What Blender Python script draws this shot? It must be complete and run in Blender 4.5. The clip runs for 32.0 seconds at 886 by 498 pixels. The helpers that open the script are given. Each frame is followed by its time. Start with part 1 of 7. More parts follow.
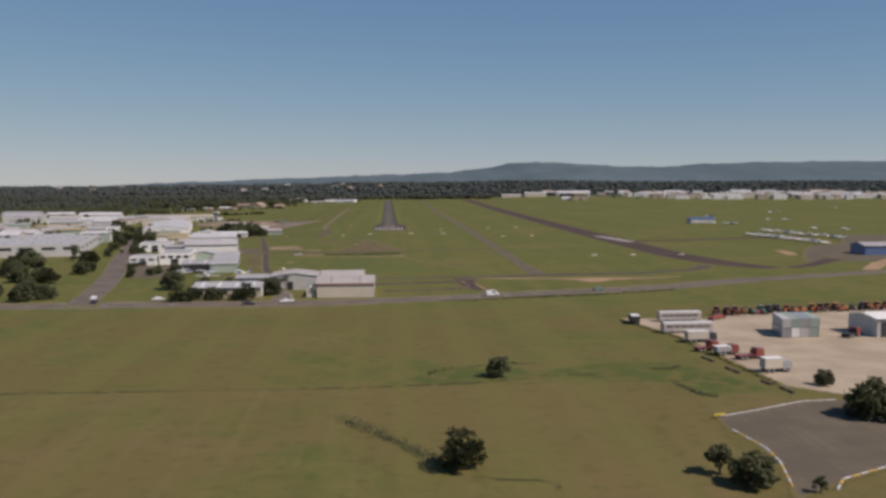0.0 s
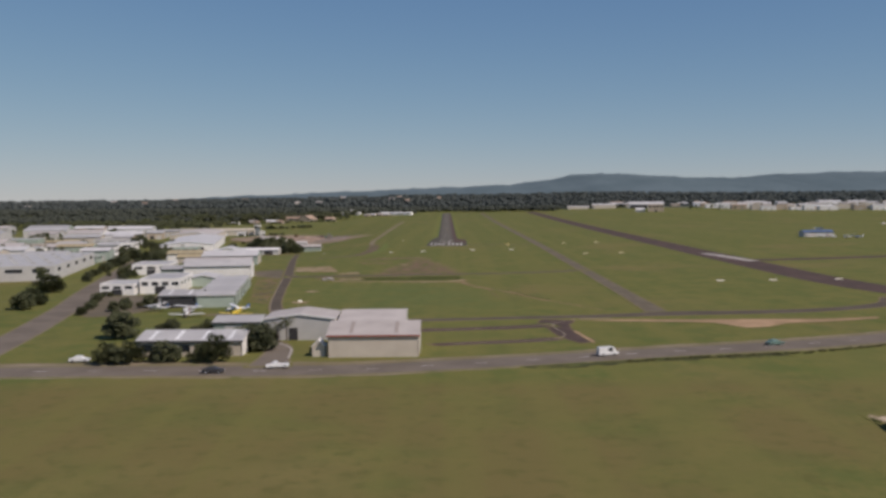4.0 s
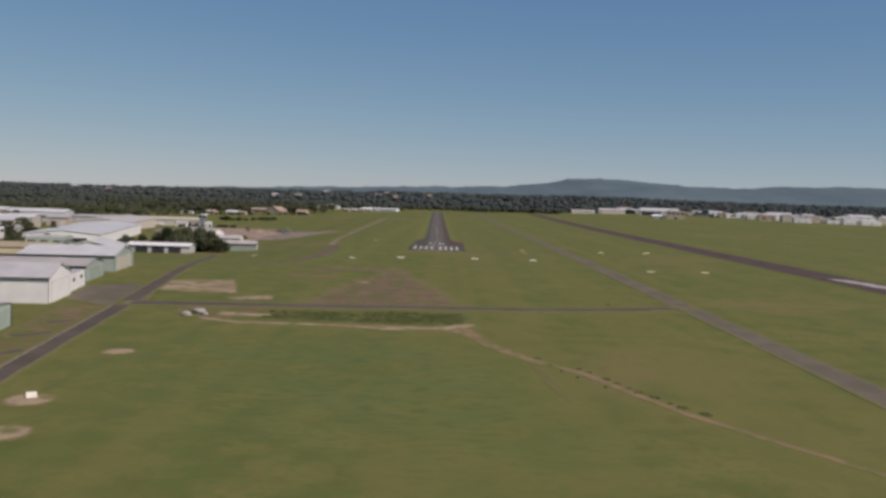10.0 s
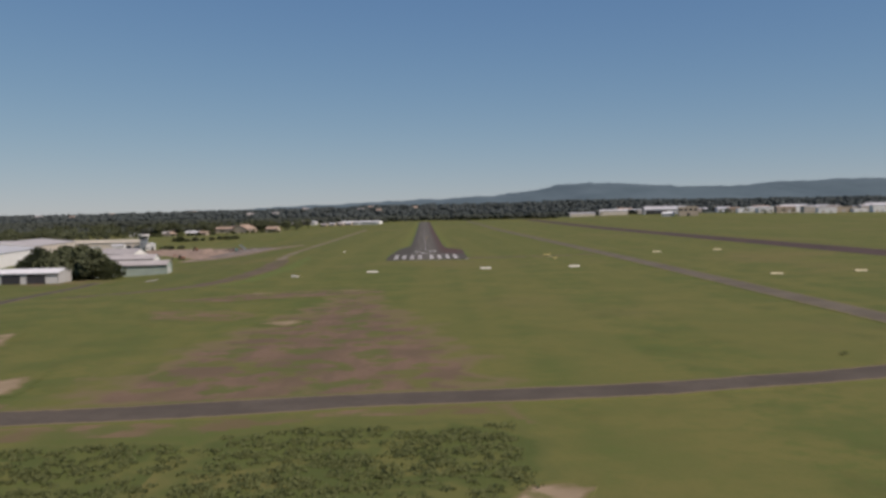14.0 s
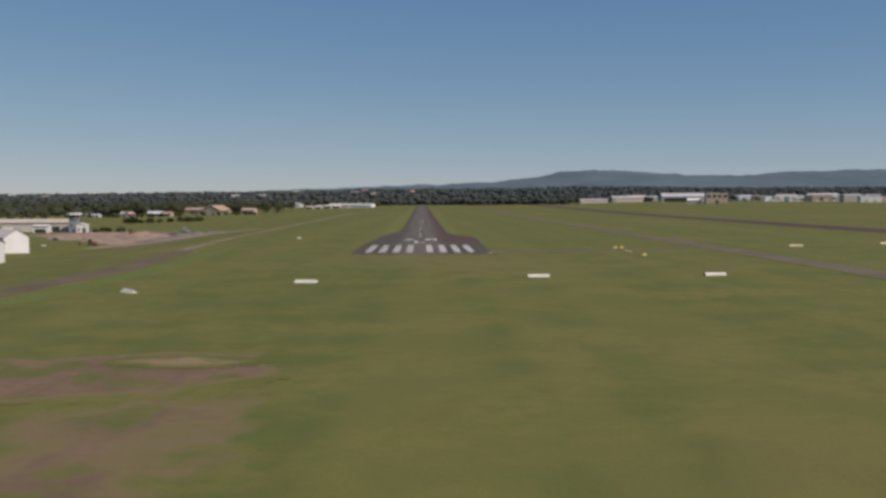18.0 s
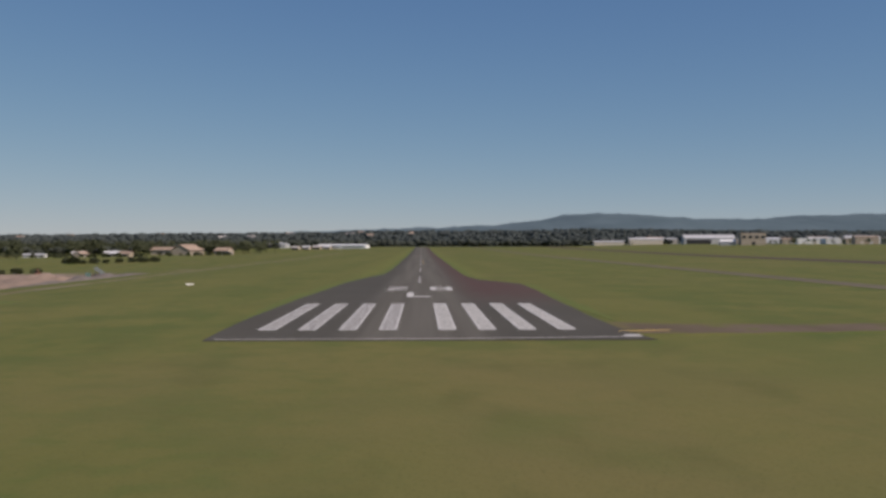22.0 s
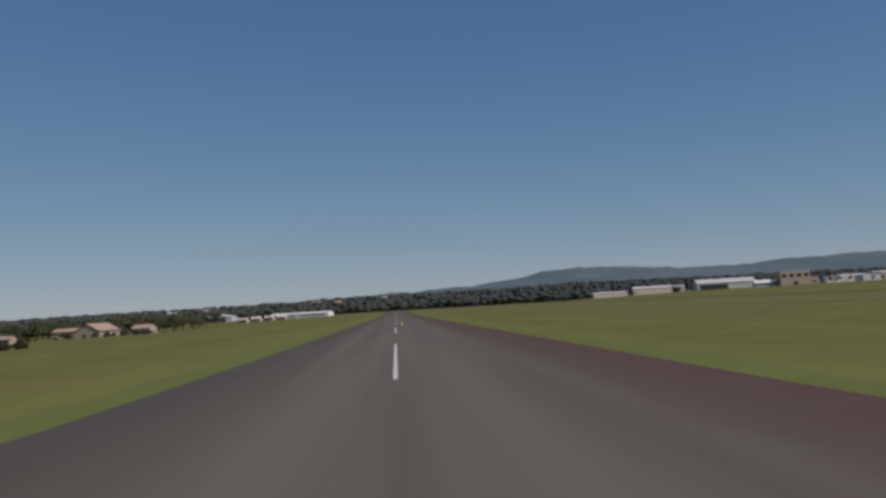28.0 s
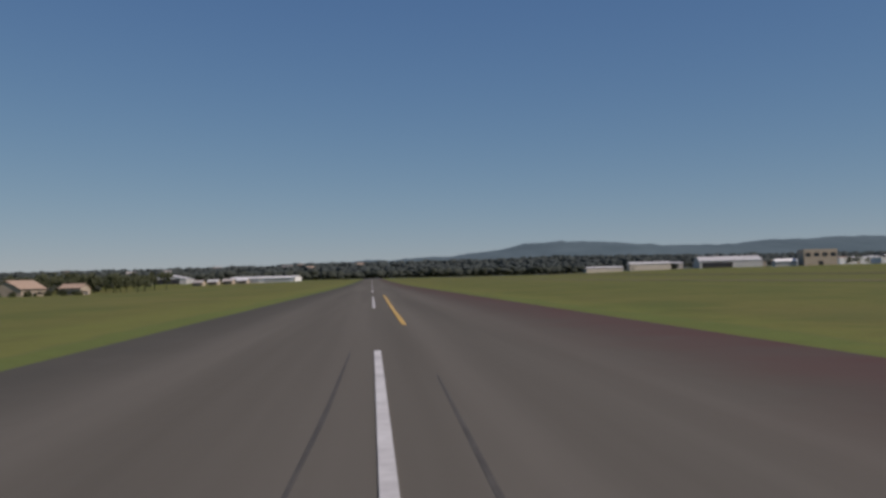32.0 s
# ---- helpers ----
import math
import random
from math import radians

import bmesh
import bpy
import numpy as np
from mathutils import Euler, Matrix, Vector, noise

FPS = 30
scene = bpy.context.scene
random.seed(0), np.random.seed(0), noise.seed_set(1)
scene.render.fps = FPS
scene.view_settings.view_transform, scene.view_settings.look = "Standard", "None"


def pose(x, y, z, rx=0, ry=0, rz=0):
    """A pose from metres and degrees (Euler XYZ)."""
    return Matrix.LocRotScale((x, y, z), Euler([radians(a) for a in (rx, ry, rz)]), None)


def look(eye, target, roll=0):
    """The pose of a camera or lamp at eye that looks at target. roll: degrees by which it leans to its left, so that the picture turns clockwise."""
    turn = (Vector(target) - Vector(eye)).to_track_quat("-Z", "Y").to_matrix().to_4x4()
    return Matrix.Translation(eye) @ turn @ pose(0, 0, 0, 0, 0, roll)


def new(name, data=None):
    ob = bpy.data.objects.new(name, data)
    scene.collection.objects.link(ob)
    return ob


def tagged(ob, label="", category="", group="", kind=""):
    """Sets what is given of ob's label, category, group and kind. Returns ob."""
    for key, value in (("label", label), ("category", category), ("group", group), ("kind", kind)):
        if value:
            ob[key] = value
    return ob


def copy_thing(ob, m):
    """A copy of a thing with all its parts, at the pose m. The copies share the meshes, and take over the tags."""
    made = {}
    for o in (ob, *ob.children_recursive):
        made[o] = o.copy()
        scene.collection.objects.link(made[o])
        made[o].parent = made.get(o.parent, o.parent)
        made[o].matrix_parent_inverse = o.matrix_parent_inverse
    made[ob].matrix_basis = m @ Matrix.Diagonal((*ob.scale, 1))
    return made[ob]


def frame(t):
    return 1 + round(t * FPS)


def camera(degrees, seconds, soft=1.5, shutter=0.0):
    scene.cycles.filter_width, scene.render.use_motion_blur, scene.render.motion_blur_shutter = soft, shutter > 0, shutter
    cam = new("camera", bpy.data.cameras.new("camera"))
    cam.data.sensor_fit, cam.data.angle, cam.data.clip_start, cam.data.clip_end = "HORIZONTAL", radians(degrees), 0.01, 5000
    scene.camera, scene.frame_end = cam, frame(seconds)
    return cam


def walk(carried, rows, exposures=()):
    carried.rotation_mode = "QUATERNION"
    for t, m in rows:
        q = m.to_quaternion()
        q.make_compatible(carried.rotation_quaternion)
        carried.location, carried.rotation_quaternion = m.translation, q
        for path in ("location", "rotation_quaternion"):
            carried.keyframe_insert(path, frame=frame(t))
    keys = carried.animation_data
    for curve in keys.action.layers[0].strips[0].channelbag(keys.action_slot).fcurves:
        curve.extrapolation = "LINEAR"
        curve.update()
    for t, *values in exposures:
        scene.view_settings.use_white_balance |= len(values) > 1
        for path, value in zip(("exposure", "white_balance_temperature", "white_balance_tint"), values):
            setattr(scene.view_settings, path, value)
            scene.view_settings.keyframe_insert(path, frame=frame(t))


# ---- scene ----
EXPOSURES = [(0.0, 0.12, 6950, 21), (4.5, 0.11, 6900, 20), (13.0, 0.11, 6850, 20), (20.0, 0.12, 6850, 20), (23.0, 0.03, 6800, 20), (28.0, -0.12, 6700, 20), (32.0, -0.13, 6750, 20)]
cam = camera(53.43, 32.0, soft=3.2)
PATH = [
    (0, (-1.27, -787.27, 42.58), (5.00, -687.76, 34.96), -0.17),
    (0.5, (-1.28, -773.83, 42.37), (3.57, -674.29, 34.20), 0.44),
    (1, (-1.22, -760.35, 42.11), (2.60, -660.62, 35.87), 1.26),
    (1.5, (-1.07, -746.56, 41.69), (-0.76, -646.71, 36.26), 1.88),
    (2, (-0.75, -732.43, 41.03), (-3.00, -632.55, 36.57), -0.13),
    (2.5, (-0.46, -717.51, 40.18), (-6.32, -617.85, 34.36), -1.09),
    (3, (-0.14, -701.37, 39.29), (-4.19, -601.63, 33.40), -0.88),
    (3.5, (0.15, -683.61, 38.35), (-2.09, -583.82, 32.39), -0.67),
    (4, (0.30, -665.49, 37.45), (-0.13, -565.68, 31.41), -0.46),
    (4.5, (0.19, -648.26, 36.66), (1.58, -548.46, 30.55), -0.25),
    (5, (-0.08, -631.89, 35.95), (1.26, -532.13, 29.11), -0.93),
    (5.5, (-0.28, -615.31, 35.23), (5.66, -515.71, 28.52), -2.51),
    (6, (-0.38, -598.75, 34.56), (5.95, -499.13, 28.52), -2.18),
    (6.5, (-0.40, -582.38, 33.94), (5.28, -482.69, 28.42), -0.73),
    (7, (-0.36, -566.14, 33.34), (2.87, -466.36, 27.47), -0.48),
    (7.5, (-0.27, -549.95, 32.72), (0.34, -450.17, 26.10), 1.04),
    (8, (-0.18, -533.72, 32.03), (0.68, -433.98, 24.81), 0.98),
    (8.5, (-0.12, -517.36, 31.22), (-1.09, -417.56, 24.90), 2.06),
    (9, (-0.11, -500.77, 30.26), (-2.60, -400.97, 24.38), 3.45),
    (9.5, (-0.17, -483.88, 29.10), (-0.09, -384.04, 23.45), 1.99),
    (10, (-0.29, -466.74, 27.78), (0.56, -366.91, 21.94), 1.93),
    (10.5, (-0.44, -449.41, 26.36), (0.88, -349.64, 19.64), 0.98),
    (11, (-0.59, -431.95, 24.88), (-0.53, -332.18, 18.14), 0.82),
    (11.5, (-0.72, -414.42, 23.39), (-0.93, -314.72, 15.70), 0.06),
    (12, (-0.80, -396.89, 21.95), (-1.56, -297.09, 15.60), -2.08),
    (12.5, (-0.81, -379.40, 20.60), (-0.99, -279.52, 15.71), -2.76),
    (13, (-0.75, -361.98, 19.33), (0.66, -262.02, 16.72), -1.42),
    (13.5, (-0.65, -344.62, 18.17), (2.31, -244.72, 14.74), -1.20),
    (14, (-0.50, -327.34, 17.10), (1.61, -227.45, 12.97), -1.09),
    (14.5, (-0.33, -310.13, 16.12), (0.95, -210.25, 11.30), -0.97),
    (15, (-0.14, -293.01, 15.25), (0.29, -193.16, 9.72), -0.86),
    (15.5, (0.04, -275.97, 14.47), (-0.36, -176.17, 8.24), -0.75),
    (16, (0.22, -259.07, 13.78), (-1.71, -159.13, 10.97), -1.05),
    (16.5, (0.36, -242.35, 13.15), (-1.64, -142.39, 11.04), 1.48),
    (17, (0.47, -225.85, 12.58), (-0.52, -125.88, 10.25), -0.19),
    (17.5, (0.51, -209.62, 12.05), (1.10, -109.72, 7.68), 0.02),
    (18, (0.49, -193.71, 11.55), (2.88, -93.89, 5.98), -0.23),
    (18.5, (0.39, -178.11, 11.06), (2.89, -78.31, 5.18), -1.29),
    (19, (0.25, -162.69, 10.55), (1.17, -62.81, 5.70), -0.65),
    (19.5, (0.12, -147.23, 10.00), (2.56, -47.32, 6.57), 0.64),
    (20, (0.05, -131.54, 9.38), (3.23, -31.63, 6.66), 1.89),
    (20.5, (0.06, -115.48, 8.68), (3.44, -15.58, 5.92), 1.19),
    (21, (0.13, -99.20, 7.94), (3.38, 0.71, 5.05), 3.03),
    (21.5, (0.22, -82.88, 7.21), (3.02, 17.06, 5.35), 1.99),
    (22, (0.27, -66.72, 6.54), (2.74, 33.25, 6.02), -0.02),
    (22.5, (0.28, -50.89, 5.98), (1.61, 49.10, 5.72), -1.63),
    (23, (0.25, -35.41, 5.50), (0.22, 64.57, 7.64), -0.37),
    (23.5, (0.23, -20.30, 5.06), (1.47, 79.66, 7.59), 0.28),
    (24, (0.26, -5.50, 4.63), (2.47, 94.44, 7.38), -1.32),
    (24.5, (0.30, 9.27, 4.22), (2.71, 109.19, 7.52), -0.33),
    (25, (0.32, 24.36, 3.83), (3.15, 124.23, 8.06), -0.97),
    (25.5, (0.30, 39.96, 3.48), (1.73, 139.81, 8.67), -0.17),
    (26, (0.25, 55.75, 3.15), (2.92, 155.55, 8.81), -0.36),
    (26.5, (0.18, 71.27, 2.86), (4.09, 171.01, 8.99), -0.55),
    (27, (0.14, 86.06, 2.61), (5.27, 185.71, 9.20), -0.74),
    (27.5, (0.12, 99.79, 2.38), (6.49, 199.34, 9.43), -0.92),
    (28, (0.13, 112.63, 2.18), (5.84, 212.24, 8.96), -3.30),
    (28.5, (0.14, 124.85, 2.02), (5.61, 224.47, 8.86), -3.35),
    (29, (0.16, 136.76, 1.89), (6.20, 236.08, 11.89), -2.81),
    (29.5, (0.17, 148.63, 1.79), (7.85, 247.93, 10.71), -2.01),
    (30, (0.15, 160.71, 1.73), (4.42, 260.33, 9.38), -2.33),
    (30.5, (0.10, 172.98, 1.69), (4.00, 272.70, 8.07), -1.54),
    (31, (0.05, 185.42, 1.67), (6.16, 284.99, 8.66), -2.32),
    (31.5, (-0.02, 197.95, 1.67), (6.65, 297.67, 4.98), -1.26),
    (32, (-0.10, 210.53, 1.67), (8.05, 310.14, 5.00), -1.28),
]
walk(cam, [(t, look(eye, target, roll)) for t, eye, target, roll in PATH], exposures=EXPOSURES)

# ---- world, sun ----
SUN_EL, SUN_AZ = radians(46), radians(-32)          # azimuth from +x towards +y
sun_dir = Vector((math.cos(SUN_EL) * math.cos(SUN_AZ), math.cos(SUN_EL) * math.sin(SUN_AZ), math.sin(SUN_EL)))
world = bpy.data.worlds.new("daylight")
scene.world = world
world.use_nodes = True
wn = world.node_tree.nodes
sky = wn.new("ShaderNodeTexSky")
sky.sky_type = "NISHITA"
sky.sun_disc = False
sky.sun_elevation = SUN_EL
sky.sun_rotation = radians(90) - SUN_AZ
sky.altitude = 2800
sky.air_density = 1.0
sky.dust_density = 0.05
sky.ozone_density = 3.0
wn["Background"].inputs["Strength"].default_value = 0.086
tone = wn.new("ShaderNodeHueSaturation")
tone.inputs["Saturation"].default_value = 1.06
world.node_tree.links.new(sky.outputs[0], tone.inputs["Color"])
cool = wn.new("ShaderNodeMix")
cool.data_type, cool.blend_type = "RGBA", "MULTIPLY"
cool.inputs[0].default_value = 1.0
cool.inputs[7].default_value = (0.868, 0.974, 0.975, 1)
world.node_tree.links.new(tone.outputs[0], cool.inputs[6])
# milky haze: the sky's brightness levels off towards the horizon
bent = wn.new("ShaderNodeVectorMath")
bent.operation = "MULTIPLY_ADD"
bent.inputs[1].default_value, bent.inputs[2].default_value = (0.132, 0.180, 0.330), (1, 1, 1)
gain = wn.new("ShaderNodeVectorMath")
gain.operation = "MULTIPLY"
gain.inputs[1].default_value = (1.17, 1.46, 2.34)
level = wn.new("ShaderNodeVectorMath")
level.operation = "DIVIDE"
world.node_tree.links.new(cool.outputs[2], bent.inputs[0])
world.node_tree.links.new(cool.outputs[2], gain.inputs[0])
world.node_tree.links.new(gain.outputs[0], level.inputs[0])
world.node_tree.links.new(bent.outputs[0], level.inputs[1])
world.node_tree.links.new(level.outputs[0], wn["Background"].inputs["Color"])
sun_data = bpy.data.lights.new("sun", "SUN")
sun_data.energy = 3.7
sun_data.angle = radians(0.53)
sun_data.color = (1.0, 0.95, 0.87)
sun = new("sun", sun_data)
sun.matrix_world = look(sun_dir * 300, (0, 0, 0))

# ---- helpers of this scene ----
rng = random.Random(7)


def smooth(a, b, v):
    t = min(1.0, max(0.0, (v - a) / (b - a)))
    return t * t * (3 - 2 * t)


def land(x, y):
    """Height of the ground."""
    rise_far = 3.0 * smooth(350, 1250, y) + 4.0 * smooth(170, 420, x) * smooth(350, 950, y)
    hollow = 3.5 * smooth(-40, -110, x) * smooth(-180, -30, y) + 2.0 * smooth(-110, -200, x) * smooth(300, 620, y)
    edge = -150 - 130 * smooth(180, 340, y)
    hollow += 4.6 * smooth(-80, -140, x) * smooth(-60, 140, y) * (1 - smooth(450, 640, y)) * (1 - smooth(edge, edge - 40, x))
    return rise_far - hollow * (1 - smooth(930, 1060, y))


class Shape:
    """Collects vertices and faces of one mesh."""

    def __init__(self):
        self.v, self.f, self.cover = [], [], []

    def add(self, verts, faces):
        n = len(self.v)
        self.v += [tuple(p) for p in verts]
        self.f += [tuple(n + i for i in face) for face in faces]
        return self

    def box(self, x0, x1, y0, y1, z0, z1, turn=None):
        pts = [Vector((x, y, z)) for z in (z0, z1) for x, y in ((x0, y0), (x1, y0), (x1, y1), (x0, y1))]
        if turn is not None:
            pts = [turn @ p for p in pts]
        return self.add(pts, [(3, 2, 1, 0), (4, 5, 6, 7), (0, 1, 5, 4), (1, 2, 6, 5), (2, 3, 7, 6), (3, 0, 4, 7)])

    def prism(self, outline, thick, turn=None):
        """A flat polygon (convex, xy) with thickness in z."""
        n = len(outline)
        pts = [Vector((x, y, z)) for z in thick for x, y in outline]
        if turn is not None:
            pts = [turn @ p for p in pts]
        return self.add(pts, [tuple(reversed(range(n))), tuple(range(n, 2 * n))] + [(i, (i + 1) % n, n + (i + 1) % n, n + i) for i in range(n)])

    def tube(self, a, b, ra, rb, sides=8):
        a, b = Vector(a), Vector(b)
        q = (b - a).to_track_quat("Z", "Y")
        ring = [Vector((math.cos(2 * math.pi * i / sides), math.sin(2 * math.pi * i / sides), 0)) for i in range(sides)]
        pts = [a + q @ (p * ra) for p in ring] + [b + q @ (p * rb) for p in ring]
        return self.add(pts, [tuple(reversed(range(sides))), tuple(range(sides, 2 * sides))] + [(i, (i + 1) % sides, sides + (i + 1) % sides, sides + i) for i in range(sides)])

    def loft(self, rings):
        """Rings of equally many points, closed at both ends."""
        n = len(rings[0])
        faces = [tuple(reversed(range(n))), tuple((len(rings) - 1) * n + i for i in range(n))]
        for k in range(len(rings) - 1):
            faces += [(k * n + i, k * n + (i + 1) % n, (k + 1) * n + (i + 1) % n, (k + 1) * n + i) for i in range(n)]
        return self.add([p for ring in rings for p in ring], faces)

    def mesh(self, name, mat, soft=False):
        me = bpy.data.meshes.new(name)
        me.from_pydata(self.v, [], self.f)
        if mat:
            me.materials.append(mat)
        if soft:
            me.polygons.foreach_set("use_smooth", [True] * len(me.polygons))
        if self.cover:
            me.attributes.new("cover", "FLOAT", "POINT").data.foreach_set("value", self.cover)
        me.update()
        return me


def part(name, shape, mat, parent, label="", soft=False, at=None):
    ob = new(name, shape.mesh(name, mat, soft))
    ob.parent = parent
    if at is not None:
        ob.location = at
    return tagged(ob, label)


def thing(name, label, category, at=(0, 0, 0), turn=0.0, group="", kind=""):
    ob = new(name)
    ob.empty_display_size = 0.5
    ob.matrix_basis = pose(*at, 0, 0, turn)
    return tagged(ob, label, category, group, kind)


def solo(name, shape, mat, label, category, kind="", soft=False, group=""):
    return tagged(new(name, shape.mesh(name, mat, soft)), label, category, group, kind)


# ---- materials ----
def surface(name, base, other=None, rough=0.8, scale=1.0, fine=9.0, bump=0.15, metal=0.0, vary=0.12, world_space=False, ribs=0.0, spec=0.4, edge=(0.38, 0.64)):
    """Paint, sheet, soil and so on: two colours mixed by coarse and fine noise, some relief, each object a little different."""
    m = bpy.data.materials.new(name)
    m.use_nodes = True
    nt, N, L = m.node_tree, m.node_tree.nodes, m.node_tree.links
    bsdf = N["Principled BSDF"]
    bsdf.inputs["Roughness"].default_value = rough
    bsdf.inputs["Metallic"].default_value = metal
    bsdf.inputs["Specular IOR Level"].default_value = spec
    if world_space:
        where = N.new("ShaderNodeNewGeometry").outputs["Position"]
    else:
        where = N.new("ShaderNodeTexCoord").outputs["Object"]
    a = N.new("ShaderNodeTexNoise")
    a.inputs["Scale"].default_value = scale
    a.inputs["Detail"].default_value = 6
    b = N.new("ShaderNodeTexNoise")
    b.inputs["Scale"].default_value = fine
    b.inputs["Detail"].default_value = 4
    L.new(where, a.inputs["Vector"])
    L.new(where, b.inputs["Vector"])
    other = other or tuple(c * 0.72 for c in base)
    ramp = N.new("ShaderNodeValToRGB")
    ramp.color_ramp.elements[0].position, ramp.color_ramp.elements[1].position = edge
    ramp.color_ramp.elements[0].color, ramp.color_ramp.elements[1].color = (*base, 1), (*other, 1)
    add = N.new("ShaderNodeMath")
    add.operation = "MULTIPLY_ADD"
    add.inputs[1].default_value = 0.35
    L.new(b.outputs["Fac"], add.inputs[0])
    half = N.new("ShaderNodeMath")
    half.operation = "MULTIPLY_ADD"
    half.inputs[1].default_value, half.inputs[2].default_value = 0.65, 0.0
    L.new(a.outputs["Fac"], half.inputs[0])
    L.new(half.outputs[0], add.inputs[2])
    L.new(add.outputs[0], ramp.inputs["Fac"])
    colour = ramp.outputs["Color"]
    if vary:
        info = N.new("ShaderNodeObjectInfo")
        hsv = N.new("ShaderNodeHueSaturation")
        rand = N.new("ShaderNodeMapRange")
        rand.inputs["To Min"].default_value, rand.inputs["To Max"].default_value = 1 - vary, 1 + vary
        L.new(info.outputs["Random"], rand.inputs["Value"])
        L.new(rand.outputs[0], hsv.inputs["Value"])
        L.new(colour, hsv.inputs["Color"])
        colour = hsv.outputs["Color"]
    L.new(colour, bsdf.inputs["Base Color"])
    height = b.outputs["Fac"]
    bn = N.new("ShaderNodeBump")
    bn.inputs["Strength"].default_value = bump
    bn.inputs["Distance"].default_value = 0.05
    if ribs:
        wave = N.new("ShaderNodeTexWave")
        wave.bands_direction = "DIAGONAL" if ribs < 0 else "X"
        wave.inputs["Scale"].default_value = abs(ribs)
        L.new(where, wave.inputs["Vector"])
        height = wave.outputs["Fac"]
    L.new(height, bn.inputs["Height"])
    L.new(bn.outputs[0], bsdf.inputs["Normal"])
    return m


def glossy(name, base, rough=0.1, metal=0.0):
    return surface(name, base, tuple(c * 0.85 for c in base), rough=rough, metal=metal, bump=0.02, vary=0.05, spec=0.5)


BLENDED = set()     # materials that fade into the grass along their edges


def ground_material(name="grass", inner=None, other=None, rim=None, ragged=0.9, size=0.5, patchy=0.0, streaks=None):
    """Mown and rough grass with dry patches and mowing marks, by place on the land; over it, where the mesh has cover, soil or asphalt with a ragged edge."""
    m = bpy.data.materials.new(name)
    m.use_nodes = True
    N, L = m.node_tree.nodes, m.node_tree.links
    bsdf = N["Principled BSDF"]
    bsdf.inputs["Roughness"].default_value = 0.95
    bsdf.inputs["Specular IOR Level"].default_value = 0.1
    where = N.new("ShaderNodeNewGeometry").outputs["Position"]

    def noise_at(scale, detail=5, stretch=None):
        n = N.new("ShaderNodeTexNoise")
        n.inputs["Scale"].default_value = scale
        n.inputs["Detail"].default_value = detail
        if stretch:
            mp = N.new("ShaderNodeMapping")
            mp.inputs["Scale"].default_value = stretch
            L.new(where, mp.inputs["Vector"])
            L.new(mp.outputs[0], n.inputs["Vector"])
        else:
            L.new(where, n.inputs["Vector"])
        return n.outputs["Fac"]

    def mix(fac, a, b):
        x = N.new("ShaderNodeMix")
        x.data_type = "RGBA"
        L.new(fac, x.inputs[0])
        for slot, v in ((6, a), (7, b)):
            if isinstance(v, tuple):
                x.inputs[slot].default_value = (*v, 1)
            else:
                L.new(v, x.inputs[slot])
        return x.outputs[2]

    def ramp(fac, lo, hi, top=1.0):
        r = N.new("ShaderNodeMapRange")
        r.interpolation_type = "SMOOTHSTEP"
        r.inputs["From Min"].default_value, r.inputs["From Max"].default_value = lo, hi
        r.inputs["To Max"].default_value = top
        L.new(fac, r.inputs["Value"])
        return r.outputs[0]

    def times(a, b):
        x = N.new("ShaderNodeMath")
        x.operation = "MULTIPLY"
        L.new(a, x.inputs[0])
        L.new(b, x.inputs[1])
        return x.outputs[0]

    sep = N.new("ShaderNodeSeparateXYZ")
    L.new(where, sep.inputs[0])
    green = mix(ramp(noise_at(0.03), 0.35, 0.65), GRASS_A, GRASS_B)
    green = mix(ramp(noise_at(0.11, 7), 0.42, 0.62, 0.8), green, GRASS_C)
    green = mix(ramp(noise_at(0.6, 6), 0.44, 0.68, 0.6), green, GRASS_LUSH)
    green = mix(ramp(noise_at(0.012, 4), 0.52, 0.70, 0.75), green, GRASS_DRY)
    green = mix(ramp(noise_at(0.055, 8), 0.52, 0.66, 0.4), green, GRASS_LUSH)
    green = mix(ramp(noise_at(0.24, 8, (1.0, 0.55, 1.0)), 0.52, 0.68, 0.28), green, GRASS_DARK)
    # dry paddock east of the road
    paddock = ramp(sep.outputs["Y"], -602, -610)
    patch = ramp(noise_at(0.022, 5), 0.36, 0.60, 0.9)
    green = mix(times(paddock, patch), green, PADDOCK)
    near = ramp(sep.outputs["Y"], -484, -500)
    green = mix(times(near, ramp(noise_at(0.035, 6), 0.28, 0.62, 0.9)), green, PADDOCK_MID)
    green = mix(times(near, ramp(noise_at(0.3, 6), 0.5, 0.7, 0.45)), green, GRASS_DARK)
    streak = ramp(noise_at(0.25, 3, (1.0, 0.06, 1.0)), 0.50, 0.66, 0.18)
    green = mix(times(paddock, streak), green, PADDOCK_LIGHT)
    # mown strips along the runways
    strip = ramp(noise_at(0.07, 2, (1.0, 0.02, 1.0)), 0.48, 0.60, 0.45)
    green = mix(strip, green, GRASS_B)
    green = mix(ramp(noise_at(7.0, 4), 0.50, 0.72, 0.5), green, GRASS_DARK)
    # lusher, tufted grass south-west of the trail
    lean = N.new("ShaderNodeMath")
    lean.operation = "MULTIPLY_ADD"
    lean.inputs[1].default_value = 0.25
    L.new(sep.outputs["Y"], lean.inputs[0])
    L.new(sep.outputs["X"], lean.inputs[2])
    edge = N.new("ShaderNodeMath")
    edge.operation = "MULTIPLY_ADD"
    edge.inputs[1].default_value = 26.0
    L.new(noise_at(0.05, 6), edge.inputs[0])
    L.new(lean.outputs[0], edge.inputs[2])
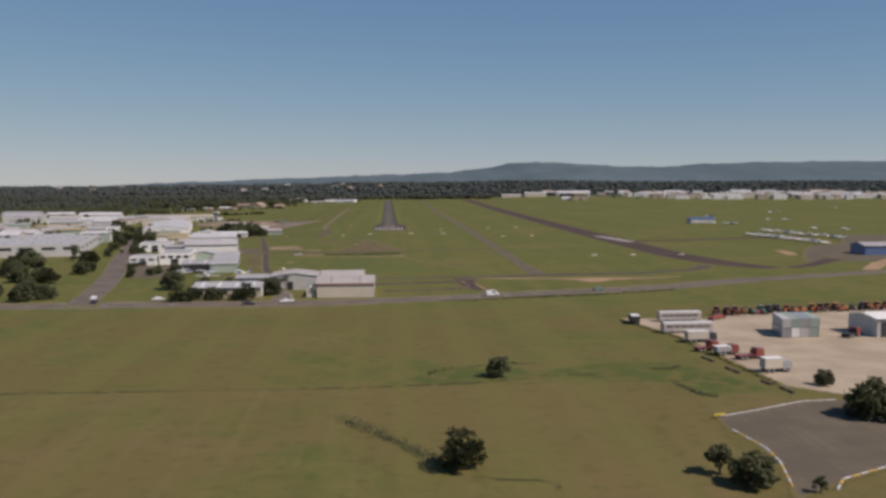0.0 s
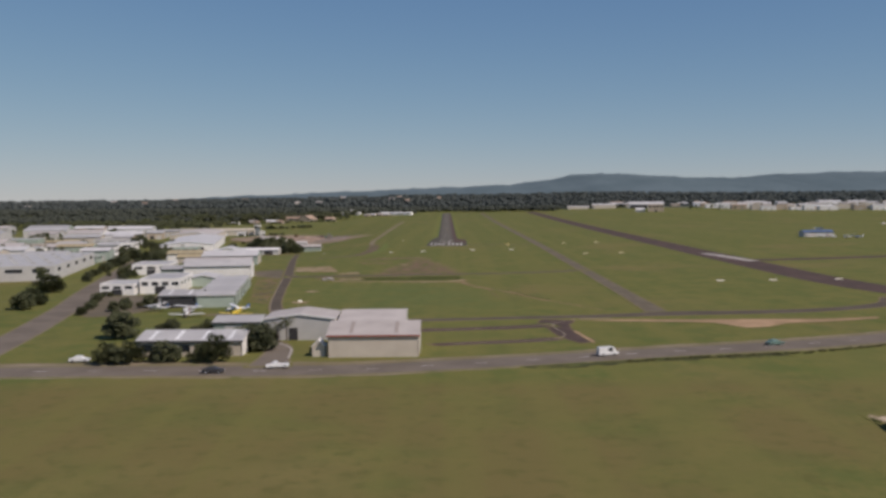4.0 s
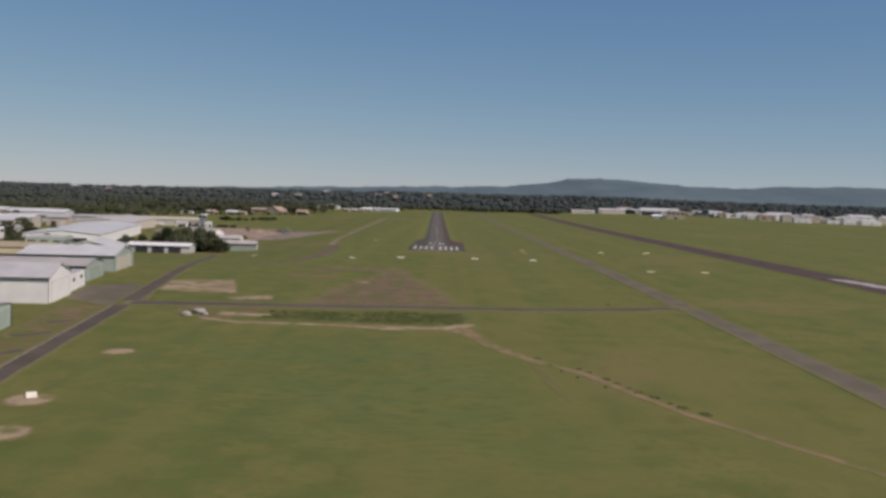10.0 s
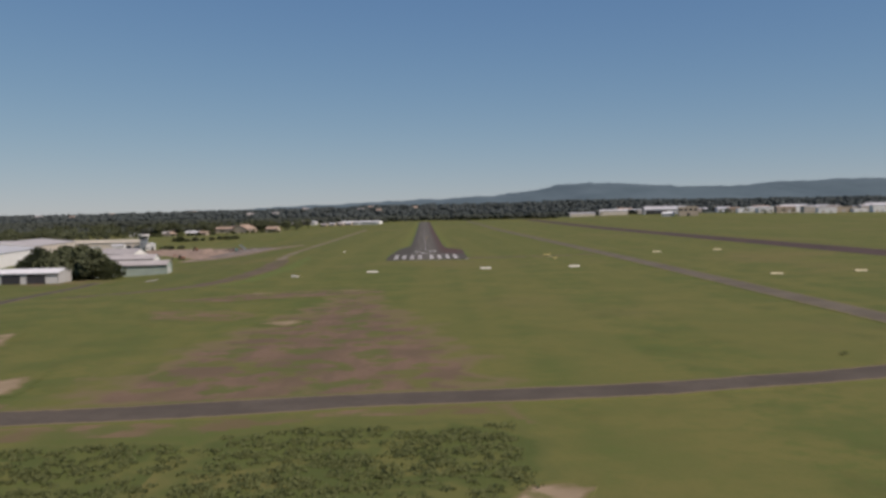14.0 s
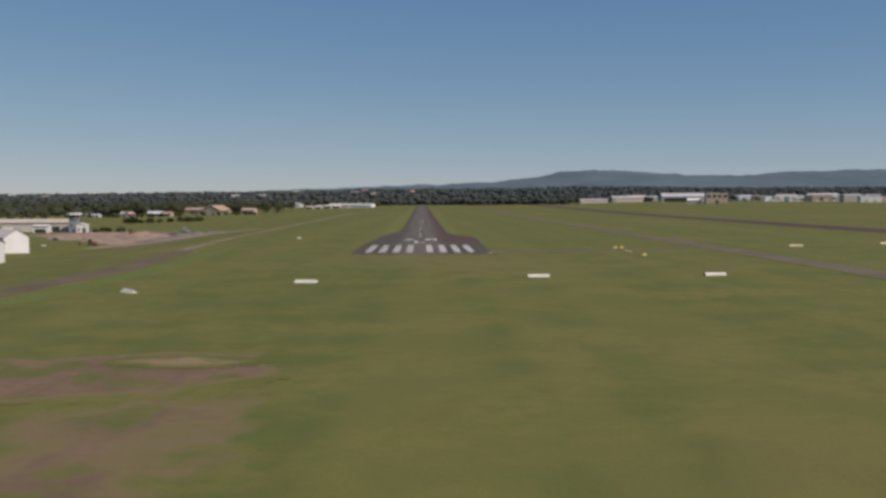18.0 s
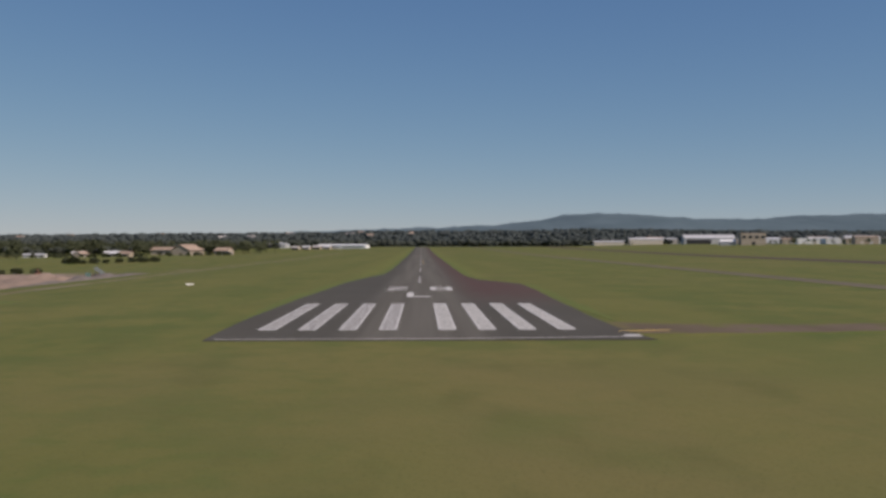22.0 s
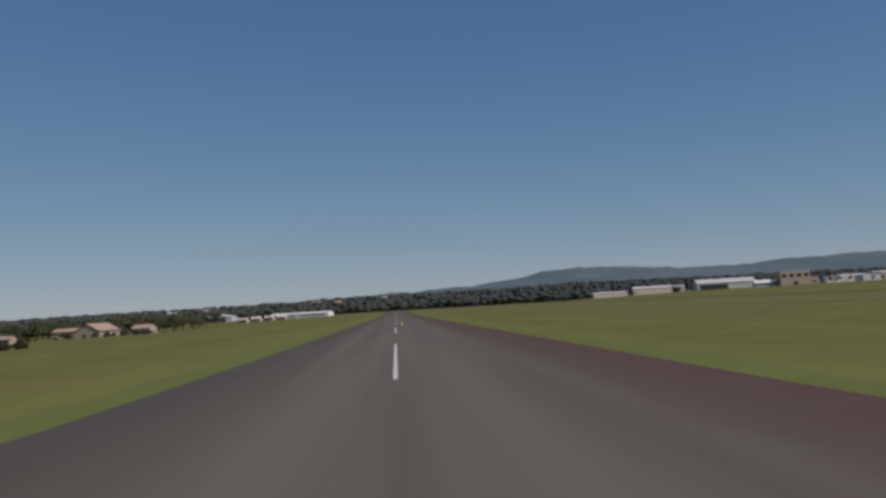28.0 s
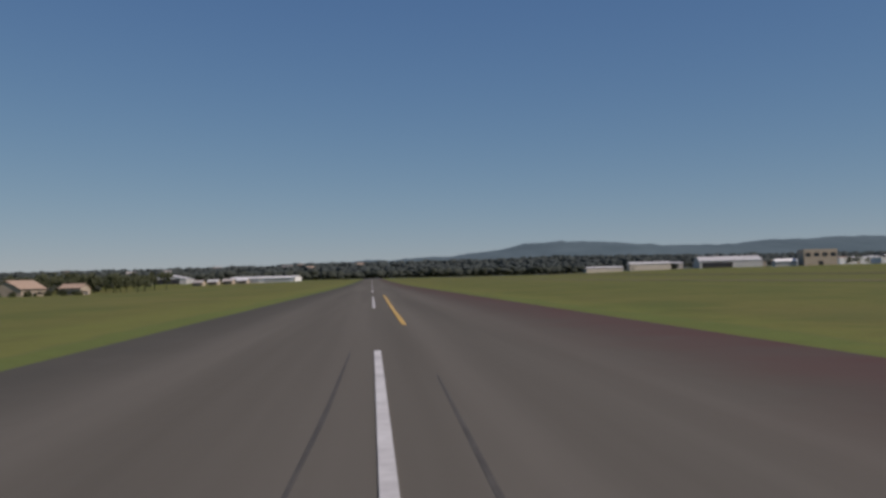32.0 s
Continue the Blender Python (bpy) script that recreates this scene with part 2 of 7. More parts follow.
    damp = times(times(ramp(edge.outputs[0], -50, -66), ramp(edge.outputs[0], -135, -85)), times(ramp(sep.outputs["Y"], -286, -312), ramp(sep.outputs["Y"], -400, -345)))
    green = mix(times(damp, ramp(noise_at(0.09, 5), 0.30, 0.60, 0.62)), green, GRASS_DAMP)
    green = mix(times(damp, ramp(noise_at(0.55, 6, (0.5, 1.4, 1.0)), 0.48, 0.66, 0.7)), green, GRASS_TUFT)
    # brighter grass along the runway's edges
    off = N.new("ShaderNodeMath")
    off.operation = "ABSOLUTE"
    L.new(sep.outputs["X"], off.inputs[0])
    verge = times(ramp(off.outputs[0], 15.5, 11.0, 0.7), ramp(sep.outputs["Y"], 60, 110))
    green = mix(times(verge, ramp(noise_at(0.4, 4), 0.3, 0.6)), green, GRASS_VERGE)
    if inner:
        BLENDED.add(name)
        attr = N.new("ShaderNodeAttribute")
        attr.attribute_name = "cover"
        fray = N.new("ShaderNodeMath")
        fray.operation = "MULTIPLY_ADD"
        fray.inputs[1].default_value = ragged
        L.new(noise_at(size, 7), fray.inputs[0])
        L.new(attr.outputs["Fac"], fray.inputs[2])
        cover = N.new("ShaderNodeMath")
        cover.operation = "SUBTRACT"
        cover.inputs[1].default_value = ragged / 2
        L.new(fray.outputs[0], cover.inputs[0])
        top = mix(ramp(noise_at(0.09, 6), 0.36, 0.64), inner, other)
        top = mix(ramp(noise_at(1.3, 7), 0.42, 0.68, 0.5), top, tuple(0.78 * c for c in inner))
        if streaks:
            top = mix(ramp(noise_at(1.0, 5, streaks), 0.46, 0.64, 0.6), top, other)
        if patchy:
            top = mix(ramp(noise_at(0.22, 7), 0.62 - patchy * 0.3, 0.74 - patchy * 0.3, 0.85), top, green)
        green = mix(ramp(cover.outputs[0], 0.12, 0.5), green, rim)
        green = mix(ramp(cover.outputs[0], 0.42, 0.75), green, top)
    L.new(green, bsdf.inputs["Base Color"])
    bn = N.new("ShaderNodeBump")
    bn.inputs["Strength"].default_value = 0.3
    bn.inputs["Distance"].default_value = 0.12
    L.new(noise_at(1.7, 9), bn.inputs["Height"])
    L.new(bn.outputs[0], bsdf.inputs["Normal"])
    return m


GRASS_A, GRASS_B, GRASS_C = (0.128, 0.129, 0.037), (0.148, 0.139, 0.043), (0.096, 0.112, 0.033)
GRASS_LUSH = (0.088, 0.116, 0.030)
GRASS_DAMP, GRASS_TUFT = (0.104, 0.130, 0.042), (0.074, 0.094, 0.030)
GRASS_VERGE = (0.150, 0.160, 0.042)
GRASS_DRY, GRASS_DARK = (0.166, 0.136, 0.053), (0.082, 0.086, 0.026)
PADDOCK, PADDOCK_LIGHT, PADDOCK_MID = (0.172, 0.124, 0.056), (0.205, 0.158, 0.078), (0.146, 0.118, 0.044)
M_GRASS = ground_material()
M_ASPHALT = ground_material("asphalt", (0.112, 0.093, 0.072), (0.084, 0.070, 0.055), (0.190, 0.142, 0.088), 0.6, 0.7, 0.0, (0.35, 0.35, 1.0))
M_ASPHALT_OLD = ground_material("worn_asphalt", (0.154, 0.130, 0.094), (0.118, 0.100, 0.072), (0.168, 0.138, 0.072), 1.2, 0.6, 0.0, (0.6, 0.05, 1.0))
M_ASPHALT_DARK = ground_material("dark_asphalt", (0.098, 0.068, 0.058), (0.070, 0.052, 0.046), (0.150, 0.110, 0.066), 0.9, 0.5, 0.0, (0.3, 0.06, 1.0))
M_ROAD = ground_material("road_asphalt", (0.172, 0.146, 0.118), (0.134, 0.113, 0.092), (0.200, 0.165, 0.105), 0.5, 0.7)
M_SOIL = ground_material("bare_soil", (0.400, 0.270, 0.165), (0.270, 0.185, 0.110), (0.230, 0.170, 0.090), 0.8, 0.5)
M_SOIL_SPOIL = ground_material("pinkish_graded_earth", (0.300, 0.220, 0.165), (0.205, 0.158, 0.120), (0.205, 0.160, 0.095), 1.2, 0.12, 0.25)
M_SOIL_DULL = ground_material("trodden_soil", (0.185, 0.130, 0.075), (0.135, 0.105, 0.050), (0.150, 0.122, 0.055), 1.1, 0.4, 0.6)
M_SOIL_FAINT = ground_material("thin_worn_grass", (0.158, 0.126, 0.056), (0.136, 0.116, 0.048), (0.140, 0.122, 0.046), 1.6, 0.5, 0.5)
M_SOIL_TRAIL = ground_material("tan_trodden_soil", (0.250, 0.172, 0.100), (0.180, 0.134, 0.070), (0.165, 0.130, 0.060), 1.3, 0.6, 0.45)
M_SOIL_PALE = ground_material("pale_broken_soil", (0.330, 0.250, 0.160), (0.215, 0.160, 0.092), (0.190, 0.148, 0.075), 1.2, 0.45, 0.35)
M_GRAVEL = ground_material("gravel_yard", (0.440, 0.360, 0.260), (0.350, 0.282, 0.198), (0.240, 0.190, 0.120), 0.7, 0.6)
M_CONCRETE = surface("concrete", (0.380, 0.350, 0.315), (0.290, 0.265, 0.240), rough=0.9, scale=0.3, fine=3.0, bump=0.2, world_space=True, vary=0)
M_LINE = surface("white_line_paint", (0.62, 0.60, 0.57), (0.42, 0.40, 0.38), rough=0.7, scale=0.9, fine=6.0, bump=0.1, world_space=True, vary=0)
M_LINE_WORN = surface("worn_white_paint", (0.56, 0.53, 0.50), (0.27, 0.25, 0.24), rough=0.75, scale=0.8, fine=5.0, bump=0.1, world_space=True, vary=0)
M_YELLOW_LINE = surface("yellow_line_paint", (0.62, 0.40, 0.10), (0.42, 0.27, 0.09), rough=0.7, scale=0.8, fine=5.0, bump=0.1, world_space=True, vary=0)
M_TAXI_LINE = surface("worn_taxi_line", (0.30, 0.24, 0.16), (0.16, 0.13, 0.10), rough=0.8, scale=0.6, fine=4.0, bump=0.1, world_space=True, vary=0)
M_ASPHALT_LINK = ground_material("worn_brown_asphalt", (0.150, 0.114, 0.078), (0.118, 0.090, 0.060), (0.142, 0.116, 0.056), 1.5, 0.35, 0.3, (0.6, 0.08, 1.0))
M_LUSH_STRIP = ground_material("fresh_grass", (0.125, 0.150, 0.040), (0.112, 0.136, 0.038), (0.125, 0.132, 0.044), 1.0, 0.3, 0.2)
M_LUSH = ground_material("lush_grass", (0.096, 0.112, 0.032), (0.078, 0.096, 0.028), (0.110, 0.116, 0.036), 1.0, 0.3, 0.5)
M_DITCH = ground_material("rank_dark_grass", (0.046, 0.050, 0.022), (0.080, 0.082, 0.030), (0.090, 0.088, 0.032), 1.0, 0.6, 0.4)
M_SHOULDER = ground_material("pale_gravel_shoulder", (0.240, 0.196, 0.140), (0.160, 0.134, 0.075), (0.165, 0.136, 0.070), 1.0, 0.5, 0.1)
M_OVERRUN = ground_material("broken_old_asphalt", (0.182, 0.122, 0.080), (0.132, 0.096, 0.060), (0.160, 0.128, 0.062), 2.1, 0.14, 0.5, (0.5, 0.08, 1.0))
M_SKID = surface("skid_rubber", (0.082, 0.074, 0.062), rough=0.9)
M_SPOIL = surface("pinkish_spoil", (0.310, 0.225, 0.170), (0.225, 0.168, 0.128), rough=0.95, scale=0.25, fine=2, bump=0.6, vary=0, spec=0.1)
# darker earth colour for the ridge behind the grey bank
M_DARK_EARTH = surface("dark_earth", (0.110, 0.082, 0.066), (0.080, 0.060, 0.050), rough=0.95, scale=0.3, fine=2, bump=0.6, vary=0, spec=0.1)
M_HEAP = surface("grey_spoil", (0.200, 0.170, 0.145), (0.140, 0.118, 0.100), rough=0.95, scale=0.5, fine=3, bump=0.6, vary=0, spec=0.1)


def streaked_paint(name, base, under, cover, stretch=(7.0, 0.22, 1.0)):
    """Old runway paint, scrubbed thin in long streaks so that the asphalt shows through."""
    m = surface(name, base, tuple(c * 0.8 for c in base), rough=0.7, scale=0.9, fine=6.0, bump=0.1, world_space=True, vary=0)
    N, L = m.node_tree.nodes, m.node_tree.links
    bsdf = N["Principled BSDF"]
    before = bsdf.inputs["Base Color"].links[0].from_socket
    mp = N.new("ShaderNodeMapping")
    mp.inputs["Scale"].default_value = stretch
    L.new(N.new("ShaderNodeNewGeometry").outputs["Position"], mp.inputs["Vector"])
    n = N.new("ShaderNodeTexNoise")
    n.inputs["Scale"].default_value, n.inputs["Detail"].default_value, n.inputs["Roughness"].default_value = 1.0, 7, 0.65
    L.new(mp.outputs[0], n.inputs["Vector"])
    r = N.new("ShaderNodeMapRange")
    r.inputs["From Min"].default_value, r.inputs["From Max"].default_value = cover, cover + 0.16
    r.inputs["To Max"].default_value = 0.9
    L.new(n.outputs["Fac"], r.inputs["Value"])
    x = N.new("ShaderNodeMix")
    x.data_type = "RGBA"
    L.new(r.outputs[0], x.inputs[0])
    L.new(before, x.inputs[6])
    x.inputs[7].default_value = (*under, 1)
    L.new(x.outputs[2], bsdf.inputs["Base Color"])
    return m


M_STRIPE = streaked_paint("scrubbed_stripe_paint", (0.50, 0.47, 0.42), (0.165, 0.150, 0.128), 0.50, (11.0, 0.25, 1.0))
M_STRIPE_THIN = streaked_paint("thin_stripe_paint", (0.44, 0.41, 0.37), (0.145, 0.130, 0.110), 0.46, (11.0, 0.25, 1.0))
M_LETTER = streaked_paint("worn_letter_paint", (0.62, 0.59, 0.54), (0.17, 0.155, 0.132), 0.55, (6.0, 0.2, 1.0))
M_STRIPE_EDGE = streaked_paint("stripe_edge_paint", (0.66, 0.63, 0.58), (0.25, 0.23, 0.20), 0.58, (3.0, 0.6, 1.0))
M_TRAY = surface("grey_green_steel", (0.22, 0.25, 0.23), (0.15, 0.17, 0.16), rough=0.7, scale=0.6, fine=4, bump=0.1)
M_TOWER = surface("grey_blue_render", (0.20, 0.22, 0.23), (0.16, 0.18, 0.19), rough=0.8, scale=0.3, fine=4, bump=0.1)
M_MARKER = surface("dirty_white_paint", (0.62, 0.59, 0.50), (0.50, 0.47, 0.39), rough=0.7, scale=1.5, fine=8, bump=0.1)
M_RUBBER = surface("rubber", (0.02, 0.02, 0.02), rough=0.9)
M_GLASS = glossy("dark_glass", (0.02, 0.025, 0.03), 0.06)
M_WHITE = surface("white_sheet", (0.80, 0.78, 0.74), (0.70, 0.68, 0.64), rough=0.5, scale=0.25, fine=4, bump=0.06, vary=0.08)
M_CREAM = surface("cream_sheet", (0.56, 0.50, 0.41), (0.48, 0.42, 0.34), rough=0.6, scale=0.3, fine=4, bump=0.06, ribs=1.6)
M_GREEN_WALL = surface("pale_green_sheet", (0.34, 0.40, 0.34), (0.28, 0.33, 0.28), rough=0.6, scale=0.3, fine=4, bump=0.1, ribs=1.6)
M_GREY_WALL = surface("grey_sheet", (0.52, 0.51, 0.48), (0.44, 0.43, 0.41), rough=0.6, scale=0.3, fine=4, bump=0.1, ribs=1.6)
# near-black: dark fittings, and slabs that stand for shade inside open fronts
M_DARK = surface("opening_shade_and_dark_parts", (0.045, 0.045, 0.048), (0.030, 0.030, 0.032), rough=0.85)
M_ROOF_GREY = surface("grey_roof_sheet", (0.42, 0.41, 0.39), (0.33, 0.32, 0.31), rough=0.5, scale=0.2, fine=3, bump=0.12, ribs=1.4)
M_ROOF_WARM = surface("weathered_roof_sheet", (0.46, 0.42, 0.38), (0.37, 0.33, 0.30), rough=0.55, scale=0.2, fine=3, bump=0.12, ribs=1.4)
M_ROOF_WHITE = surface("white_roof_sheet", (0.60, 0.585, 0.56), (0.48, 0.465, 0.445), rough=0.5, scale=0.2, fine=3, bump=0.1, ribs=1.4)
M_ROOF_TAN = surface("tan_roof_sheet", (0.40, 0.33, 0.19), (0.32, 0.26, 0.15), rough=0.6, scale=0.2, fine=3, bump=0.1, ribs=1.4)
M_ROOF_CREAM = surface("cream_roof_sheet", (0.54, 0.48, 0.37), (0.45, 0.40, 0.31), rough=0.6, scale=0.2, fine=3, bump=0.1, ribs=1.4)
M_ROOF_TILE = surface("terracotta_roof", (0.40, 0.29, 0.21), (0.33, 0.23, 0.165), rough=0.8, scale=0.5, fine=5, bump=0.3, ribs=2.5)
M_RED_TRIM = surface("red_trim", (0.36, 0.09, 0.06), rough=0.6)
M_SKYLIGHT = surface("fibreglass_sheet", (0.74, 0.74, 0.72), rough=0.4)
M_BRICK_WALL = surface("cream_brick", (0.46, 0.38, 0.29), (0.38, 0.31, 0.23), rough=0.85, scale=0.4, fine=6, bump=0.2)
M_BARK = surface("bark", (0.16, 0.12, 0.09), (0.10, 0.08, 0.06), rough=0.95, scale=2, fine=12, bump=0.6)
M_LEAF = surface("dark_leaves", (0.118, 0.128, 0.062), (0.090, 0.100, 0.050), rough=0.7, scale=0.6, fine=5, bump=0.1, vary=0.25, spec=0.3)
M_LEAF_OLIVE = surface("olive_leaves", (0.130, 0.132, 0.060), (0.098, 0.104, 0.048), rough=0.7, scale=0.6, fine=5, bump=0.1, vary=0.25, spec=0.3)
# both canopy colours are lifted and blued to stand for distance haze
M_HAZY_WOODS_FAR = surface("hazed_far_canopy", (0.110, 0.126, 0.116), (0.094, 0.110, 0.104), rough=0.9, scale=0.02, fine=0.2, bump=0.4, world_space=True, vary=0, spec=0.1)
M_HAZY_WOODS = surface("hazed_woodland_canopy", (0.094, 0.104, 0.082), (0.078, 0.088, 0.070), rough=0.9, scale=0.02, fine=0.2, bump=0.4, world_space=True, vary=0, spec=0.1)
M_DITCH_LEAF = surface("rank_weed_leaves", (0.062, 0.066, 0.026), (0.090, 0.086, 0.036), rough=0.85, scale=0.5, fine=4, bump=0.1, vary=0.1, spec=0.2)
M_SCRUB = surface("green_scrub_leaves", (0.140, 0.152, 0.056), (0.112, 0.126, 0.046), rough=0.8, scale=0.5, fine=4, bump=0.1, vary=0.1, spec=0.2)
for m in (M_LEAF, M_LEAF_OLIVE, M_SCRUB, M_DITCH_LEAF, M_HAZY_WOODS, M_HAZY_WOODS_FAR):
    N, L = m.node_tree.nodes, m.node_tree.links
    thin, both = N.new("ShaderNodeBsdfTranslucent"), N.new("ShaderNodeMixShader")
    L.new(N["Principled BSDF"].inputs["Base Color"].links[0].from_socket, thin.inputs["Color"])
    both.inputs[0].default_value = 0.4
    L.new(N["Principled BSDF"].outputs[0], both.inputs[1])
    L.new(thin.outputs[0], both.inputs[2])
    L.new(both.outputs[0], N["Material Output"].inputs["Surface"])
# hill colour carries the aerial haze: paler and bluer than its trees
M_HAZY_HILL = surface("hazed_distant_hill", (0.116, 0.156, 0.172), (0.092, 0.128, 0.142), rough=1.0, scale=0.004, fine=0.03, bump=0.3, world_space=True, vary=0, spec=0.0)
from mathutils.geometry import tessellate_polygon

# ---- the land ----
def spaced(lo, hi, step):
    return [lo + i * step for i in range(int(round((hi - lo) / step)) + 1)]


XS = [-5000, -3500, -2400, -1700, -1200, -900] + spaced(-700, -140, 40) + spaced(-135, -30, 5) + [0] + spaced(20, 900, 40) + [1100, 1400, 1800, 2400, 3500, 5000]
YS = [-3000, -2000, -1500, -1200] + spaced(-1000, -200, 40) + spaced(-190, 0, 10) + spaced(40, 1400, 40) + [1700, 2100, 2600, 3200, 4000, 5200]
grid = Shape()
grid.v = [(x, y, land(x, y)) for y in YS for x in XS]
w = len(XS)
grid.f = [(j * w + i, j * w + i + 1, (j + 1) * w + i + 1, (j + 1) * w + i) for j in range(len(YS) - 1) for i in range(w - 1)]
solo("ground", grid, M_GRASS, "flat mown airfield grass with dry brown patches", "grass", "structure", soft=True)


def ribbon(name, centre, widths, mat, z, label, category="taxiway", parent=None, step=8.0, ragged=0.0):
    """A paved or worn strip along a line of points, draped on the land, with a little thickness at its edges."""
    pts = []
    if not isinstance(widths, (list, tuple)):
        widths = [widths] * len(centre)
    for k in range(len(centre) - 1):
        a, b = Vector(centre[k]), Vector(centre[k + 1])
        n = max(1, int((b - a).length / step))
        for i in range(n):
            pts.append((a.lerp(b, i / n), widths[k] + (widths[k + 1] - widths[k]) * i / n))
    pts.append((Vector(centre[-1]), widths[-1]))
    for _ in range(2):      # round off the corners
        pts = [pts[0]] + [((pts[i - 1][0] + pts[i][0] * 2 + pts[i + 1][0]) / 4, pts[i][1]) for i in range(1, len(pts) - 1)] + [pts[-1]]
    s = Shape()
    if mat.name in BLENDED:
        for i, (p, wd) in enumerate(pts):
            d = (pts[min(i + 1, len(pts) - 1)][0] - pts[max(i - 1, 0)][0]).normalized()
            side = Vector((d.y, -d.x))
            fade = min(1.0, wd * 0.25)
            wl, wr = (wd / 2 * (1 + rng.uniform(-ragged, ragged)) for _ in range(2))
            at_end = 0.0 if i in (0, len(pts) - 1) else 1.0
            for off, c, low in ((-wl - fade - 0.15, 0, 1), (-wl - fade, 0, 0), (-wl + fade * 0.6, at_end, 0), (wr - fade * 0.6, at_end, 0), (wr + fade, 0, 0), (wr + fade + 0.15, 0, 1)):
                q = p + side * off
                s.v.append((q.x, q.y, land(*q) + (-0.05 if low else z)))
                s.cover.append(c)
        s.f = [(i * 6 + k, i * 6 + k + 1, i * 6 + k + 7, i * 6 + k + 6) for i in range(len(pts) - 1) for k in range(5)]
        return part(name, s, mat, parent, label) if parent else solo(name, s, mat, label, category, "structure")
    for i, (p, wd) in enumerate(pts):
        d = (pts[min(i + 1, len(pts) - 1)][0] - pts[max(i - 1, 0)][0]).normalized()
        side = Vector((d.y, -d.x)) * wd / 2
        l, r = p - side * (1 + rng.uniform(-ragged, ragged)), p + side * (1 + rng.uniform(-ragged, ragged))
        zl, zr = land(*l) + z, land(*r) + z
        s.v += [(l.x - side.normalized().x * 0.4, l.y - side.normalized().y * 0.4, zl - z - 0.05), (l.x, l.y, zl), (r.x, r.y, zr), (r.x + side.normalized().x * 0.4, r.y + side.normalized().y * 0.4, zr - z - 0.05)]
    for i in range(len(pts) - 1):
        for k in range(3):
            a = i * 4 + k
            s.f.append((a, a + 1, a + 5, a + 4))
    if parent:
        return part(name, s, mat, parent, label)
    return solo(name, s, mat, label, category, "structure")


def patch(name, outline, mat, z, label, category, rough_edge=1.0, kind="structure", parent=None):
    """A flat area with an uneven edge; worn ground is a fine grid that fades into the grass."""
    pts = []
    n = len(outline)
    if mat.name in BLENDED:
        fade = 0.35 + 1.1 * rough_edge
        xs_, ys_ = [p[0] for p in outline], [p[1] for p in outline]
        x0, x1, y0, y1 = min(xs_) - fade, max(xs_) + fade, min(ys_) - fade, max(ys_) + fade
        cell = max(0.8, (x1 - x0) / 110, (y1 - y0) / 110)
        nx, ny = int((x1 - x0) / cell) + 2, int((y1 - y0) / cell) + 2
        gx, gy = np.meshgrid(x0 + np.arange(nx) * cell, y0 + np.arange(ny) * cell)
        dist, inside = np.full(gx.shape, 1e9), np.zeros(gx.shape, bool)
        for k in range(n):
            (ax, ay), (bx, by) = outline[k], outline[(k + 1) % n]
            t = np.clip(((gx - ax) * (bx - ax) + (gy - ay) * (by - ay)) / max(1e-6, (bx - ax) ** 2 + (by - ay) ** 2), 0, 1)
            dist = np.minimum(dist, np.hypot(gx - ax - t * (bx - ax), gy - ay - t * (by - ay)))
            if ay != by:
                inside ^= ((ay > gy) != (by > gy)) & (gx < (bx - ax) * (gy - ay) / (by - ay) + ax)
        cover = np.clip(0.5 + np.where(inside, dist, -dist) / (2 * fade), 0, 1)
        s, index = Shape(), {}

        def vert(i, j):
            if (i, j) not in index:
                index[i, j] = len(s.v)
                x, y = float(gx[j, i]), float(gy[j, i])
                s.v.append((x, y, land(x, y) + z))
                s.cover.append(float(cover[j, i]))
            return index[i, j]

        for j in range(ny - 1):
            for i in range(nx - 1):
                if cover[j:j + 2, i:i + 2].max() > 0:
                    s.f.append((vert(i, j), vert(i + 1, j), vert(i + 1, j + 1), vert(i, j + 1)))
        return part(name, s, mat, parent, label) if parent else solo(name, s, mat, label, category, kind)
    for k in range(n):
        a, b = Vector(outline[k]), Vector(outline[(k + 1) % n])
        m = max(1, int((b - a).length / (1.3 if rough_edge > 0.5 else 4)))
        nrm = Vector(((b - a).y, -(b - a).x)).normalized()
        for i in range(m):
            p = a.lerp(b, i / m)
            wave = noise.noise((p.x * 0.22, p.y * 0.22, 1.7)) * 1.6 + noise.noise((p.x * 0.75, p.y * 0.75, 5.1)) * 0.8
            pts.append(p + nrm * rough_edge * (wave + rng.uniform(-0.25, 0.25)))
    c = sum(pts, Vector((0, 0))) / len(pts)
    s = Shape()
    k = len(pts)
    s.v = [(p.x, p.y, land(*p) + z) for p in pts] + [(p.x + (p.x - c.x) * 0.004, p.y + (p.y - c.y) * 0.004, land(*p) - 0.05) for p in pts]
    s.f = [tuple(t) for t in tessellate_polygon([[Vector((p.x, p.y, 0)) for p in pts]])]
    s.f += [(i, k + i, k + (i + 1) % k, (i + 1) % k) for i in range(k)]
    if parent:
        return part(name, s, mat, parent, label)
    return solo(name, s, mat, label, category, kind)


# ---- soil, worn ground ----
patch("ground_bare_soil", [(40, -404), (50, -403.5), (59, -404), (74, -405), (92, -405), (112, -406), (130, -402), (128, -405), (112, -410), (98, -413), (90, -420), (84, -421), (78, -411), (70, -409), (58, -407.5), (48, -406)], M_SOIL, 0.064, "bare orange soil beside the taxiway", "soil", 0.8)
patch("ground_bare_soil", [(52, -392.5), (56, -391), (60.5, -392), (58, -394.5)], M_SOIL, 0.034, "bare orange soil mound at the taxiway edge", "soil", 0.8)
